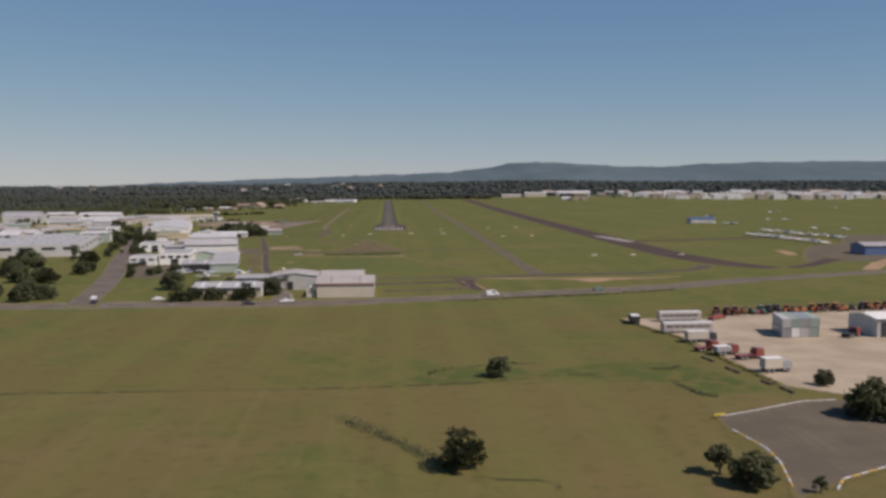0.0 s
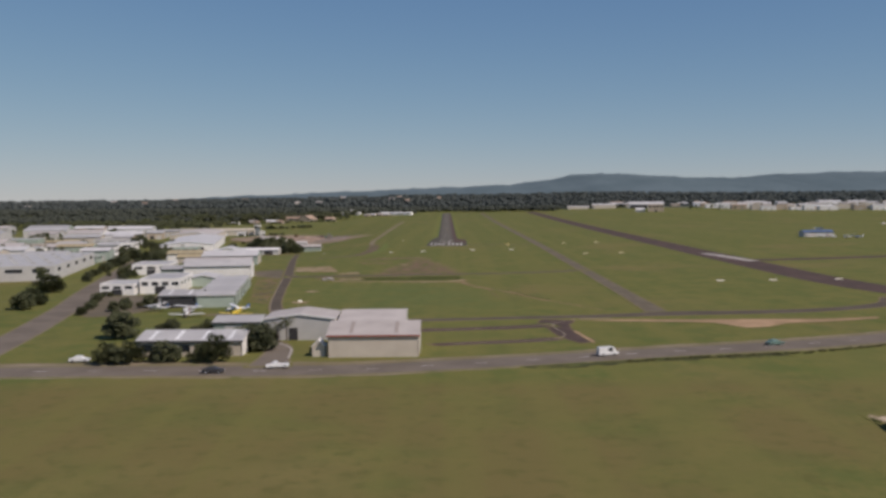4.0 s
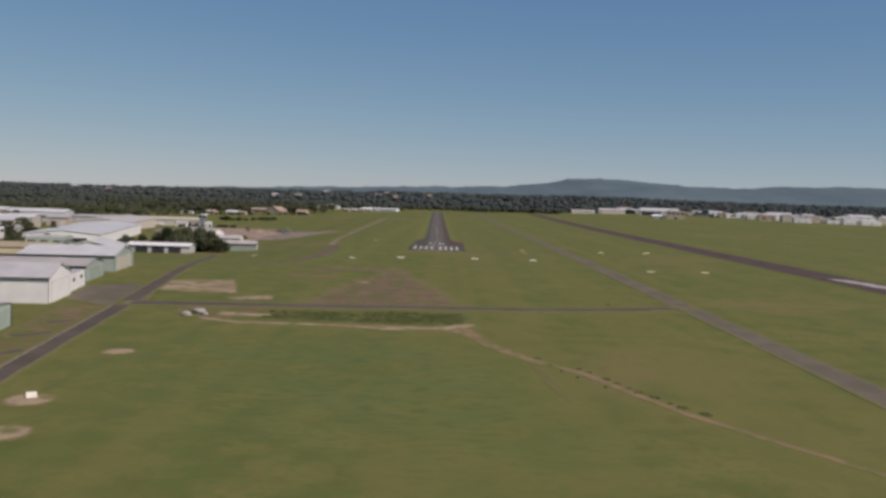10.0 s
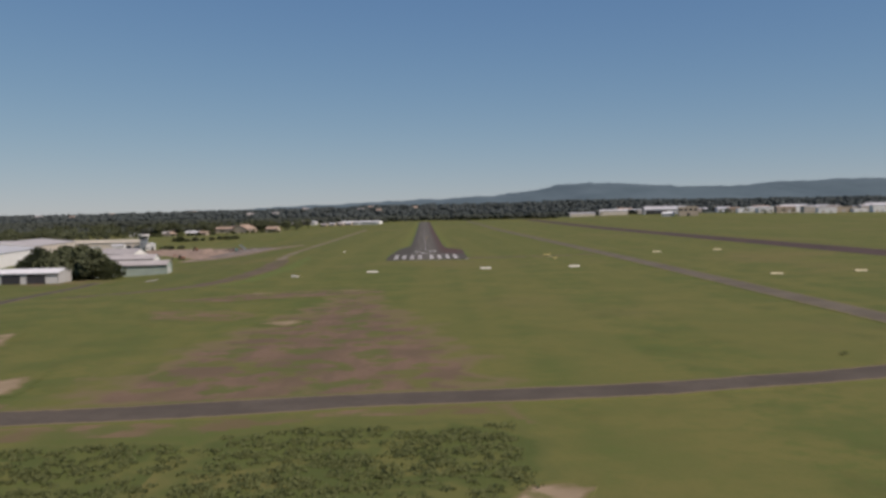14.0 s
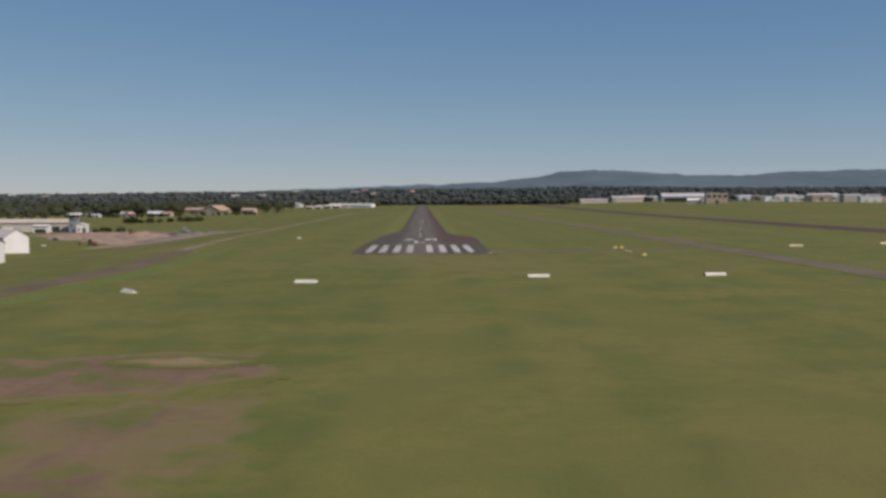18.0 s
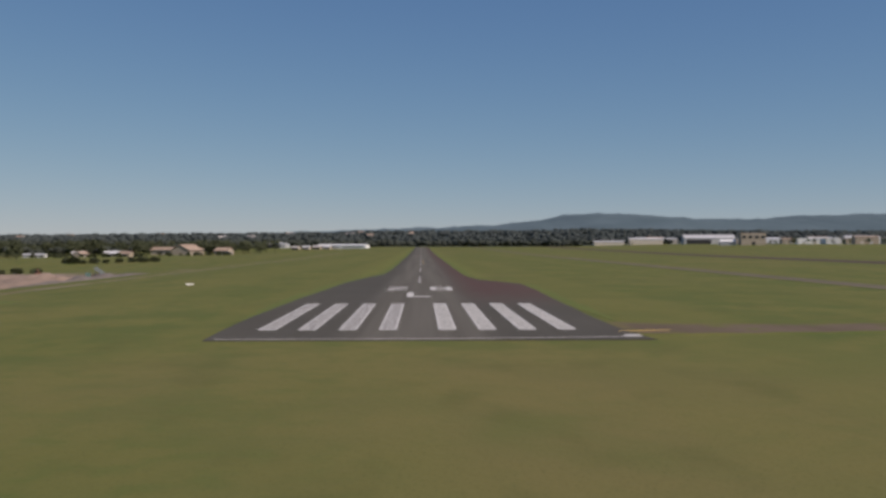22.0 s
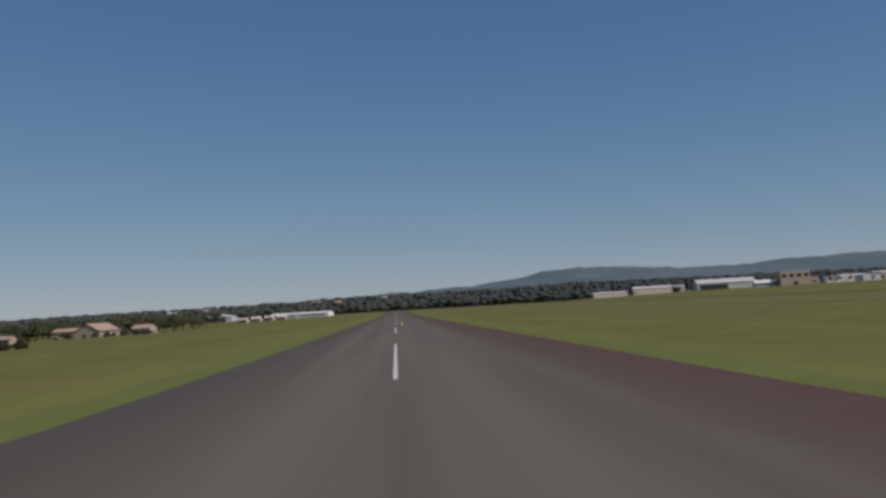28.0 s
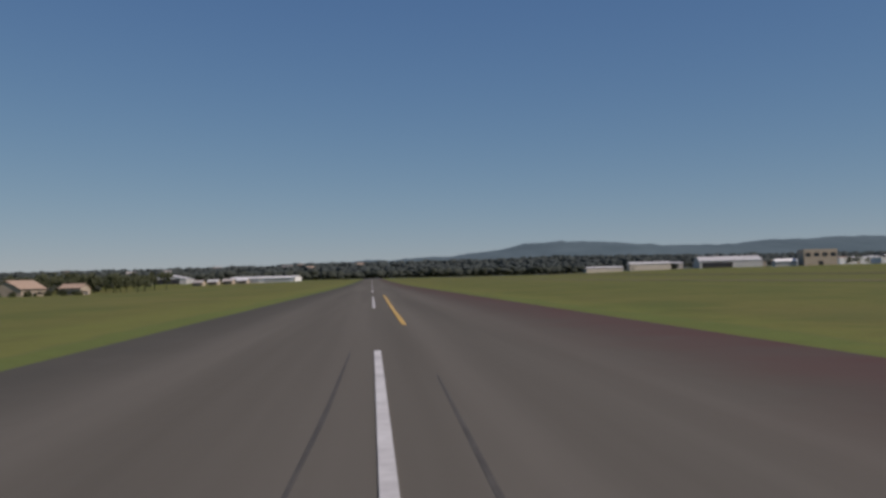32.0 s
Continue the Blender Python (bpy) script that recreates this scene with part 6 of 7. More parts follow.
scrub_line("low tufts beside the tan trail", [(17.5, -314.8), (19.6, -319.3), (21.8, -324.8), (23.5, -329.5), (26, -336)], 4.5, 0.55, 15, M_SCRUB, 0.16)
scrub_line("lone low shrub in the grass", [(47.0, -228.2), (47.6, -228.2)], 0.3, 0.7, 16, M_SCRUB)
scrub_line("bushes above the near hollow", [(-9.8, -631.6), (-5.2, -637.7), (-0.3, -645.3), (4.1, -653.5), (7.9, -658.6)], 0.7, 1.3, 8, M_LEAF)
scrub_line("dark hedge along the road's verge", [(40, -470.5), (58, -466.2), (72, -463.5), (84, -461), (112, -450)], 0.8, 0.6, 10, M_DITCH_LEAF)
scrub_line("weeds along the yard's edge", [(69.8, -521.8), (77.1, -554.4), (78.4, -588.6), (80.1, -611.5)], 1.1, 0.5, 11, M_SCRUB)
for x, y, k in ((-53, -269.5, 1.1), (-54.5, -274, 0.9), (-51, -272, 0.6)):
    b = bmesh.new()
    bmesh.ops.create_icosphere(b, subdivisions=2, radius=k)
    for v in b.verts:
        v.co *= 1 + 0.3 * noise.noise(v.co * 1.3 + Vector((x, y, 0)))
        v.co = Vector((v.co.x * 1.3 + x, v.co.y + y, v.co.z * 0.7 + land(x, y) + k * 0.4))
    me = bpy.data.meshes.new("boulder")
    b.to_mesh(me)
    b.free()
    me.materials.append(M_CONCRETE)
    tagged(new("boulder", me), "pale boulder lying on rough ground", "boulder", "boulders beside the taxiway")

# ---- vehicles ----
def wheel_at(parent, x, y, r, w_=0.22):
    t = Shape()
    t.tube((x, y - w_ / 2, r), (x, y + w_ / 2, r), r, r, 12)
    tyre = part("wheel", t, M_RUBBER, parent, soft=False)
    part("rim", Shape().tube((x, y - w_ / 2 - 0.012, r), (x, y + w_ / 2 + 0.012, r), r * 0.58, r * 0.58, 10), M_GREY_PAINT, tyre)


def paint(name, c):
    return glossy(name, c, 0.3)


M_CAR_WHITE, M_CAR_RED, M_CAR_DARK, M_CAR_GREEN, M_CAR_BLUE = paint("white_car_paint", (0.72, 0.72, 0.70)), paint("red_paint", (0.27, 0.075, 0.06)), paint("charcoal_paint", (0.05, 0.05, 0.055)), paint("teal_paint", (0.12, 0.20, 0.17)), paint("blue_paint", (0.10, 0.16, 0.30))
M_PALE_YELLOW = surface("faded_yellow_paint", (0.56, 0.49, 0.30), rough=0.8)
M_GOLD = surface("gold_paint", (0.56, 0.42, 0.14), rough=0.7)
M_RUST = surface("rusty_machine_paint", (0.26, 0.10, 0.05), (0.15, 0.08, 0.05), rough=0.8)
M_GREY_PAINT, M_ORANGE, M_YELLOW = paint("grey_paint", (0.34, 0.34, 0.34)), paint("orange_paint", (0.52, 0.17, 0.06)), paint("yellow_paint", (0.66, 0.50, 0.05))


def car(label, at, turn, mat, kind="sedan"):
    t = thing("van" if kind == "van" else "car", label, "van" if kind == "van" else "car", (at[0], at[1], land(*at) + 0.05), turn)
    if kind == "van":
        L_, hgt = 2.45, 2.05
        side = [(-L_, 0.35), (L_, 0.35), (L_, 0.95), (L_ - 0.55, 1.15), (L_ - 1.15, hgt), (-L_ + 0.1, hgt), (-L_, 1.6)]
        glass = [(L_ - 0.66, 1.18), (L_ - 1.16, hgt - 0.15)]
    elif kind == "ute":
        L_, hgt = 2.5, 1.5
        side = [(-L_, 0.4), (L_, 0.4), (L_, 0.85), (L_ - 1.1, 1.0), (L_ - 1.75, hgt), (0.0, hgt), (-0.25, 0.95), (-L_, 0.95)]
        glass = [(L_ - 1.2, 1.02), (L_ - 1.78, hgt - 0.08)]
    else:
        L_, hgt = 2.25, 1.42
        side = [(-L_, 0.35), (L_, 0.35), (L_, 0.75), (L_ - 1.15, 0.92), (L_ - 1.85, hgt), (-L_ + 1.25, hgt), (-L_ + 0.55, 0.95), (-L_, 0.9)]
        glass = [(L_ - 1.25, 0.95), (L_ - 1.87, hgt - 0.06)]
    n = len(side)
    s = Shape()
    hw = 0.86
    rings = [[(x, y, z) for x, z in side] for y in (-hw, hw)]
    tuck = lambda z: 1.0 if z < 1.0 else 0.86
    rings = [[(x, y * tuck(z), z) for x, y, z in ring] for ring in rings]
    s.add(rings[0] + rings[1], [tuple(range(n)), tuple(reversed(range(n, 2 * n)))] + [(i, n + i, n + (i + 1) % n, (i + 1) % n) for i in range(n)])
    part("body", s, mat, t)
    (xa, za), (xb, zb) = glass
    g = Shape().add([(xa + 0.05, -0.7, za), (xa + 0.05, 0.7, za), (xb + 0.05, 0.64, zb), (xb + 0.05, -0.64, zb)], [(0, 1, 2, 3)])
    part("windscreen", g, M_GLASS, t)
    for sg in (-1, 1):
        x0, x1 = (xb - 0.2, xb - 1.5) if kind != "ute" else (xb - 0.15, 0.1)
        part("side_window", Shape().add([(x0, sg * 0.80, 1.02), (x1, sg * 0.80, 1.02), (x1 + 0.1, sg * 0.765, hgt - 0.12), (x0 - 0.15, sg * 0.765, hgt - 0.12)], [(0, 1, 2, 3)]), M_GLASS, t)
        part("headlight", Shape().box(L_ - 0.03, L_ + 0.03, sg * 0.68 - 0.15, sg * 0.68 + 0.15, 0.58, 0.74), M_SKYLIGHT, t)
        part("tail_light", Shape().box(-L_ - 0.03, -L_ + 0.03, sg * 0.68 - 0.12, sg * 0.68 + 0.12, 0.62, 0.8), M_CAR_RED, t)
        for x in (-L_ * 0.6, L_ * 0.6):
            wheel_at(t, x, sg * 0.78, 0.33)
    return t


def truck(label, at, turn, cab, body, long=8.0, high=3.2, name="truck", flat=False):
    t = thing(name, label, "truck", (at[0], at[1], land(*at) + 0.04), turn)
    h = long / 2
    s = Shape()
    out = [(h - 2.0, 0.6), (h, 0.6), (h + 0.05, 1.5), (h - 0.2, 2.5), (h - 2.0, 2.6)]
    s.add([(x, -1.15, z) for x, z in out] + [(x, 1.15, z) for x, z in out], [tuple(range(5)), tuple(reversed(range(5, 10)))] + [(i, 5 + i, 5 + (i + 1) % 5, (i + 1) % 5) for i in range(5)])
    c = part("cab", s, cab, t)
    part("windscreen", Shape().add([(h + 0.06, -1.0, 1.6), (h + 0.06, 1.0, 1.6), (h - 0.15, 0.95, 2.4), (h - 0.15, -0.95, 2.4)], [(0, 1, 2, 3)]), M_GLASS, c)
    part("chassis", Shape().box(-h, h - 1.9, -0.5, 0.5, 0.55, 0.9), M_DARK, t)
    if flat:
        part("tray", Shape().box(-h, h - 2.2, -1.2, 1.2, 0.9, 1.1), body, t)
        part("headboard", Shape().box(h - 2.3, h - 2.2, -1.2, 1.2, 1.1, 2.1), body, t)
    else:
        part("box_body", Shape().box(-h, h - 2.15, -1.22, 1.22, 0.95, high), body, t)
        part("roof_rail", Shape().box(-h - 0.02, h - 2.13, -1.25, 1.25, high, high + 0.08), M_WHITE, t)
    for x in (-h + 1.0, -h + 2.1, h - 1.0):
        for sg in (-1, 1):
            wheel_at(t, x, sg * 1.05, 0.48, 0.3)
    return t


# bus sides are greyer than the white roof
M_BUS_SIDE = paint("grey_bus_paint", (0.40, 0.37, 0.34))
M_BUS_PANE = glossy("dusty_bus_window", (0.14, 0.13, 0.13), 0.25)


def bus(label, at, turn, long=12.0):
    t = thing("bus", label, "bus", (at[0], at[1], land(*at) + 0.04), turn)
    h = long / 2
    s = Shape()
    ring = lambda x, k: [(x, -1.25 * k, 0.45), (x, 1.25 * k, 0.45), (x, 1.25 * k, 2.6), (x, 1.05 * k, 3.0), (x, -1.05 * k, 3.0), (x, -1.25 * k, 2.6)]
    s.loft([ring(-h, 0.96), ring(-h + 0.3, 1), ring(h - 0.3, 1), ring(h, 0.95)])
    part("body", s, M_BUS_SIDE, t)
    part("roof", Shape().loft([[(x, -1.22, 2.62), (x, 1.22, 2.62), (x, 1.0, 3.05), (x, -1.0, 3.05)] for x in (-h + 0.1, h - 0.1)]), M_CAR_WHITE, t)
    part("skirt_rail", Shape().box(-h + 0.2, h - 0.2, -1.28, 1.28, 0.95, 1.05), M_CAR_WHITE, t)
    for i in range(6):
        x = -h + 0.9 + i * (long - 1.8) / 6
        for sg in (-1, 1):
            part("side_window", Shape().box(x, x + (long - 1.8) / 6 - 0.2, sg * 1.25 - 0.015, sg * 1.25 + 0.015, 1.55, 2.3), M_BUS_PANE, t)
    part("windscreen", Shape().box(h - 0.02, h + 0.02, -1.0, 1.0, 1.3, 2.6), M_GLASS, t)
    for x in (-h + 2.4, h - 2.2):
        for sg in (-1, 1):
            wheel_at(t, x, sg * 1.1, 0.48, 0.3)
    return t


def container(label, at, turn, mat, z=0.04):
    t = thing("shipping_container", label, "container", (at[0], at[1], land(*at) + z), turn, "stacked containers")
    part("body", Shape().box(-6.05, 6.05, -1.2, 1.2, 0.12, 2.55), mat, t)
    for x in (-6.1, 5.95):
        for y in (-1.22, 1.07):
            part("corner_post", Shape().box(x, x + 0.15, y, y + 0.15, 0, 2.6), M_GREY_PAINT, t)
    for sg in (-1, 1):
        fold = [(-5.8 + 0.485 * i, sg * (1.235 if i % 4 in (1, 2) else 1.205)) for i in range(25)]
        fold += [(5.84, sg * 1.15), (-5.8, sg * 1.15)]
        n = len(fold)
        side = Shape().add([(x, y, z) for z in (0.25, 2.45) for x, y in fold], [(i, (i + 1) % n, n + (i + 1) % n, n + i)[::sg] for i in range(n)])
        part("corrugated_side", side, mat, t)
    return t


def excavator(label, at, turn, mat, k=1.0):
    t = thing("excavator", label, "excavator", (at[0], at[1], land(*at) + 0.03), turn)
    for sg in (-1, 1):
        s = Shape()
        out = [(-1.8, 0.1), (-1.5, 0.0), (1.5, 0.0), (1.8, 0.1), (1.95, 0.4), (1.7, 0.8), (-1.7, 0.8), (-1.95, 0.4)]
        out = [(x * k, z * k) for x, z in out]
        y0, y1 = sg * 0.8 * k, sg * 1.35 * k
        s.add([(x, y0, z) for x, z in out] + [(x, y1, z) for x, z in out], [tuple(range(8)), tuple(reversed(range(8, 16)))] + [(i, 8 + i, 8 + (i + 1) % 8, (i + 1) % 8) for i in range(8)])
        part("track", s, M_RUBBER, t)
    part("house_body", Shape().box(-1.9 * k, 0.9 * k, -1.2 * k, 1.2 * k, 0.95 * k, 1.9 * k), mat, t)
    part("cab", Shape().box(0.0, 1.2 * k, 0.2 * k, 1.2 * k, 1.0 * k, 2.7 * k), M_GLASS, t)
    part("boom", Shape().tube((0.9 * k, -0.2 * k, 1.4 * k), (3.2 * k, -0.2 * k, 3.4 * k), 0.24 * k, 0.18 * k, 6), mat, t)
    arm = part("arm", Shape().tube((3.2 * k, -0.2 * k, 3.4 * k), (4.4 * k, -0.2 * k, 1.4 * k), 0.18 * k, 0.14 * k, 6), mat, t)
    part("bucket", Shape().box(4.1 * k, 4.9 * k, -0.7 * k, 0.3 * k, 0.4 * k, 1.4 * k), M_DARK, arm)
    return t


# on the road
car("white delivery van on the airport road", (37.5, -462.5), 15, M_CAR_WHITE, "van")
car("white utility car on the airport road", (-37, -474.6), 191, M_CAR_WHITE, "ute")
car("dark sedan on the airport road", (-49.8, -479.6), 3, M_CAR_DARK)
car("teal sedan on the airport road", (81, -450), 18, M_CAR_GREEN)
car("white sedan at the avenue junction", (-108, -462), 98, M_CAR_WHITE)
car("dark sedan waiting at the avenue", (-105, -471), 98, M_CAR_DARK)
car("white sedan parked before the workshop", (-84, -466), 4, M_CAR_WHITE)
# the yard
bus("white bus parked at the yard fence", (87.1, -526.5), 2, 13)
bus("second white-roofed bus with grey sides", (82.7, -546.4), 3, 14.5)
truck("pale box truck beside the buses", (81.3, -561.3), 4, M_CAR_DARK, M_CREAM, 8, 3.0)
truck("red flatbed truck in the gravel yard", (78.3, -573.1), 12, M_CAR_RED, M_CAR_RED, 6, 2.6, flat=True)
truck("red tipper truck in the gravel yard", (81.4, -578.4), 10, M_CAR_RED, M_GREY_PAINT, 6, 2.2)
truck("second red flatbed truck in the yard", (85.0, -583.7), 14, M_CAR_RED, M_CAR_RED, 7, 2.4, flat=True)
truck("grey cab truck with pale box in the yard", (85.1, -598.2), 6, M_GREY_PAINT, M_CREAM, 6.5, 3.2)
truck("dark truck at the yard's edge", (72.4, -529.3), 85, M_CAR_DARK, M_DARK, 6, 2.6)
for i in range(4):
    container(("blue-grey" if i % 2 else "pale grey") + " shipping container on the gravel", (107.8 + i * 2.75, -551.4 + i * 0.3), 78, (M_GREY_PAINT, M_WHITE, M_GREY_WALL, M_GREEN_WALL)[i])
for i in range(4):
    container("pale shipping container stacked above another", (107.9 + i * 2.75, -551.3 + i * 0.3), 78, (M_GREY_WALL, M_GREEN_WALL, M_GREY_PAINT, M_GREEN_WALL)[i], 2.64)
gable("open white-roofed machinery shelter", (138.1, -557.6), 8, 14, 12, 5.0, 6.0, M_GREY_WALL, M_WHITE, "x", doors=(("f", -6, 6, 0, 4.2, M_DARK),), name="machinery_shelter", category="shelter")
truck("red tow truck beside the shelter", (124.8, -556.9), 30, M_CAR_RED, M_DARK, 6, 2.2, flat=True)
truck("white box truck beside the shelter", (121.2, -539.3), 20, M_CAR_WHITE, M_WHITE, 7, 3.0)
def tractor(label, at, turn, mat, k=1.0):
    t = thing("tractor", label, "tractor", (at[0], at[1], land(*at) + 0.04), turn)
    out = [(0.1, 0.75), (1.9, 0.75), (1.95, 1.35), (0.1, 1.5)]
    s = Shape().add([(x * k, -0.38 * k, z * k) for x, z in out] + [(x * k, 0.38 * k, z * k) for x, z in out], [(0, 1, 2, 3), (7, 6, 5, 4), (0, 4, 5, 1), (1, 5, 6, 2), (2, 6, 7, 3), (3, 7, 4, 0)])
    part("bonnet", s, mat, t)
    part("chassis", Shape().box(-1.3 * k, 0.3 * k, -0.45 * k, 0.45 * k, 0.6 * k, 1.1 * k), M_DARK, t)
    cab = part("cab", Shape().box(-1.2 * k, 0.05 * k, -0.65 * k, 0.65 * k, 1.1 * k, 2.3 * k), M_GLASS, t)
    part("cab_roof", Shape().box(-1.3 * k, 0.15 * k, -0.75 * k, 0.75 * k, 2.3 * k, 2.42 * k), mat, cab)
    part("exhaust", Shape().tube((0.9 * k, 0.2 * k, 1.4 * k), (0.9 * k, 0.2 * k, 2.2 * k), 0.05, 0.05, 6), M_DARK, t)
    for sg in (-1, 1):
        part("mudguard", Shape().box(-1.35 * k, 0.0, sg * 0.85 * k - 0.2, sg * 0.85 * k + 0.2, 1.5 * k, 1.6 * k), mat, t)
        wheel_at(t, -0.75 * k, sg * 0.85 * k, 0.78 * k, 0.42)
        wheel_at(t, 1.5 * k, sg * 0.7 * k, 0.46 * k, 0.28)
    return t


ROW = (("red", M_CAR_RED), ("red", M_CAR_RED), ("dark green", M_CAR_GREEN), ("charcoal", M_CAR_DARK), ("orange", M_ORANGE), ("orange", M_ORANGE), ("red", M_CAR_RED), ("orange", M_ORANGE), ("charcoal", M_CAR_DARK), ("orange", M_ORANGE), ("red", M_CAR_RED))
for i, (shade, mat) in enumerate(ROW):
    for j in range(2):
        x = 103 + i * 6.0 + j * 3.1
        y = -515.5 + (x - 105) * 0.14 + rng.uniform(-1, 1)
        if (i + j) % 3 == 2:
            excavator(shade + " excavator parked in the machinery row", (x, y), rng.uniform(40, 140), mat, 0.7)
        else:
            tractor(shade + " tractor parked in the machinery row", (x, y), rng.uniform(230, 290), mat, 1.1)
for p, q in (((74.5, -581.2), (75.3, -587.5)), ((75.5, -593.7), (76.5, -600.0)), ((77.9, -607.3), (78.6, -611.4)), ((79.2, -613.5), (79.9, -618.7))):
    for i in range(2):
        a, b = Vector(p).lerp(Vector(q), i * 0.5), Vector(p).lerp(Vector(q), i * 0.5 + 0.42)
        ang = math.degrees(math.atan2((b - a).y, (b - a).x))
        solo("sleeper_log", Shape().box(0, (b - a).length, -0.25, 0.25, 0.0, 0.45, pose(a.x, a.y, 0.03, 0, 0, ang)), M_BARK, "dark timber log edging the gravel yard", "log", group="logs along the yard")
barrier = thing("road_barrier", "yellow and red barrier at the kerb's corner", "barrier", (58.1, -635.1, 0.03), 20)
part("board", Shape().box(-1.2, 1.2, -0.06, 0.06, 0.55, 0.85), M_YELLOW, barrier)
for x in (-1.0, 0.9):
    part("foot", Shape().box(x, x + 0.14, -0.4, 0.4, 0, 0.1).box(x + 0.03, x + 0.11, -0.05, 0.05, 0.1, 0.9), M_CAR_RED, barrier)
for x, y in ((101.1, -522.7), (98.6, -525.2), (117.0, -513.5)):
    car("red car parked beside the buses", (x, y), rng.uniform(0, 90), M_CAR_RED)

# kerbs of the turning area
KERB = [(58.8, -634.0), (66.4, -630.7), (72.6, -627.4), (78.7, -624.5), (85.8, -623.9)]
for line in (KERB, [(57.5, -642.6), (58.7, -653.4), (57.9, -660.1), (54.7, -671.1)], [(60.4, -672.4), (63.5, -668.2), (72.5, -663.5), (88.1, -659.4)]):
    for a, b in zip(line, line[1:]):
        n = max(2, int((Vector(b) - Vector(a)).length / 1.9))
        for i in range(n):
            p, q = Vector(a).lerp(Vector(b), i / n), Vector(a).lerp(Vector(b), (i + 0.86) / n)
            ang = math.atan2((q - p).y, (q - p).x)
            s = Shape().box(0, (q - p).length, -0.16, 0.16, -0.05, 0.17, pose(p.x, p.y, land(*p), 0, 0, math.degrees(ang)))
            solo("kerb", s, M_YELLOW_LINE if (line is not KERB and i % 2) else M_LINE, "painted concrete kerb block", "kerb", "structure")

# ---- field markers ----
MARKER = thing("field_marker", "white gable marker lying on the grass", "marker", (0, 0, 0), 0, "white field markers")
part("left_panel", Shape().add([(-1.6, -0.55, 0), (1.6, -0.55, 0), (1.6, 0, 0.42), (-1.6, 0, 0.42), (-1.6, -0.5, -0.02), (1.6, -0.5, -0.02), (1.6, 0, 0.38), (-1.6, 0, 0.38)], [(0, 1, 2, 3), (7, 6, 5, 4), (0, 3, 7, 4), (1, 5, 6, 2), (0, 4, 5, 1)]), M_MARKER, MARKER)
part("right_panel", Shape().add([(-1.6, 0.55, 0), (1.6, 0.55, 0), (1.6, 0, 0.42), (-1.6, 0, 0.42), (-1.6, 0.5, -0.02), (1.6, 0.5, -0.02), (1.6, 0, 0.38), (-1.6, 0, 0.38)], [(3, 2, 1, 0), (4, 5, 6, 7), (4, 7, 3, 0), (2, 6, 5, 1), (1, 5, 4, 0)]), M_MARKER, MARKER)
for x in (-1.5, 1.5):
    part("end_brace", Shape().add([(x, -0.5, 0), (x, 0.5, 0), (x, 0, 0.39), (x + 0.05, -0.5, 0), (x + 0.05, 0.5, 0), (x + 0.05, 0, 0.39)], [(0, 2, 1), (3, 4, 5), (0, 3, 5, 2), (1, 2, 5, 4)]), M_MARKER, MARKER)
SPOTS = [(-36.6, -81.8), (-15.8, -70), (17.9, -63), (44.8, -62), (88.5, -107), (112, -103), (91, 17), (118, 26), (117.8, -287.7), (140.8, -287.1), (169.6, -285.6)]
CREAMY = SPOTS[4:8]
for i, (x, y) in enumerate(SPOTS):
    m = pose(x, y, land(x, y) + 0.02, 0, 0, rng.uniform(-6, 6))
    if i == 0:
        m = pose(x, y, land(x, y) + 0.02, 0, 0, -48)
        MARKER.matrix_basis = m
    else:
        ob = copy_thing(MARKER, m)
        if (x, y) in CREAMY:
            tagged(ob, "cream-yellow gable marker lying on the grass")
            for o in ob.children:
                o.data = o.data.copy()
                o.data.materials[0] = M_PALE_YELLOW
GOLD = copy_thing(MARKER, pose(46.1, -14.4, 0.02, 0, 0, 20) @ Matrix.Diagonal((0.3, 0.6, 0.8, 1)))
tagged(GOLD, "small yellow marker beside the threshold link")
for o in GOLD.children:
    o.data = o.data.copy()
    o.data.materials[0] = M_GOLD
copy_thing(MARKER, pose(-52.3, -353, 0.05, 0, 0, 30) @ Matrix.Diagonal((0.4, 0.9, 1.6, 1)))
copy_thing(MARKER, pose(-37, 76, 0.02, 0, 0, 8) @ Matrix.Diagonal((0.35, 0.7, 0.6, 1)))
for x, y in ((46.2, 13), (47.8, 13.4)):
    copy_thing(GOLD, pose(x, y, 0.02, 0, 0, 15) @ Matrix.Diagonal((1, 1, 1, 1)))

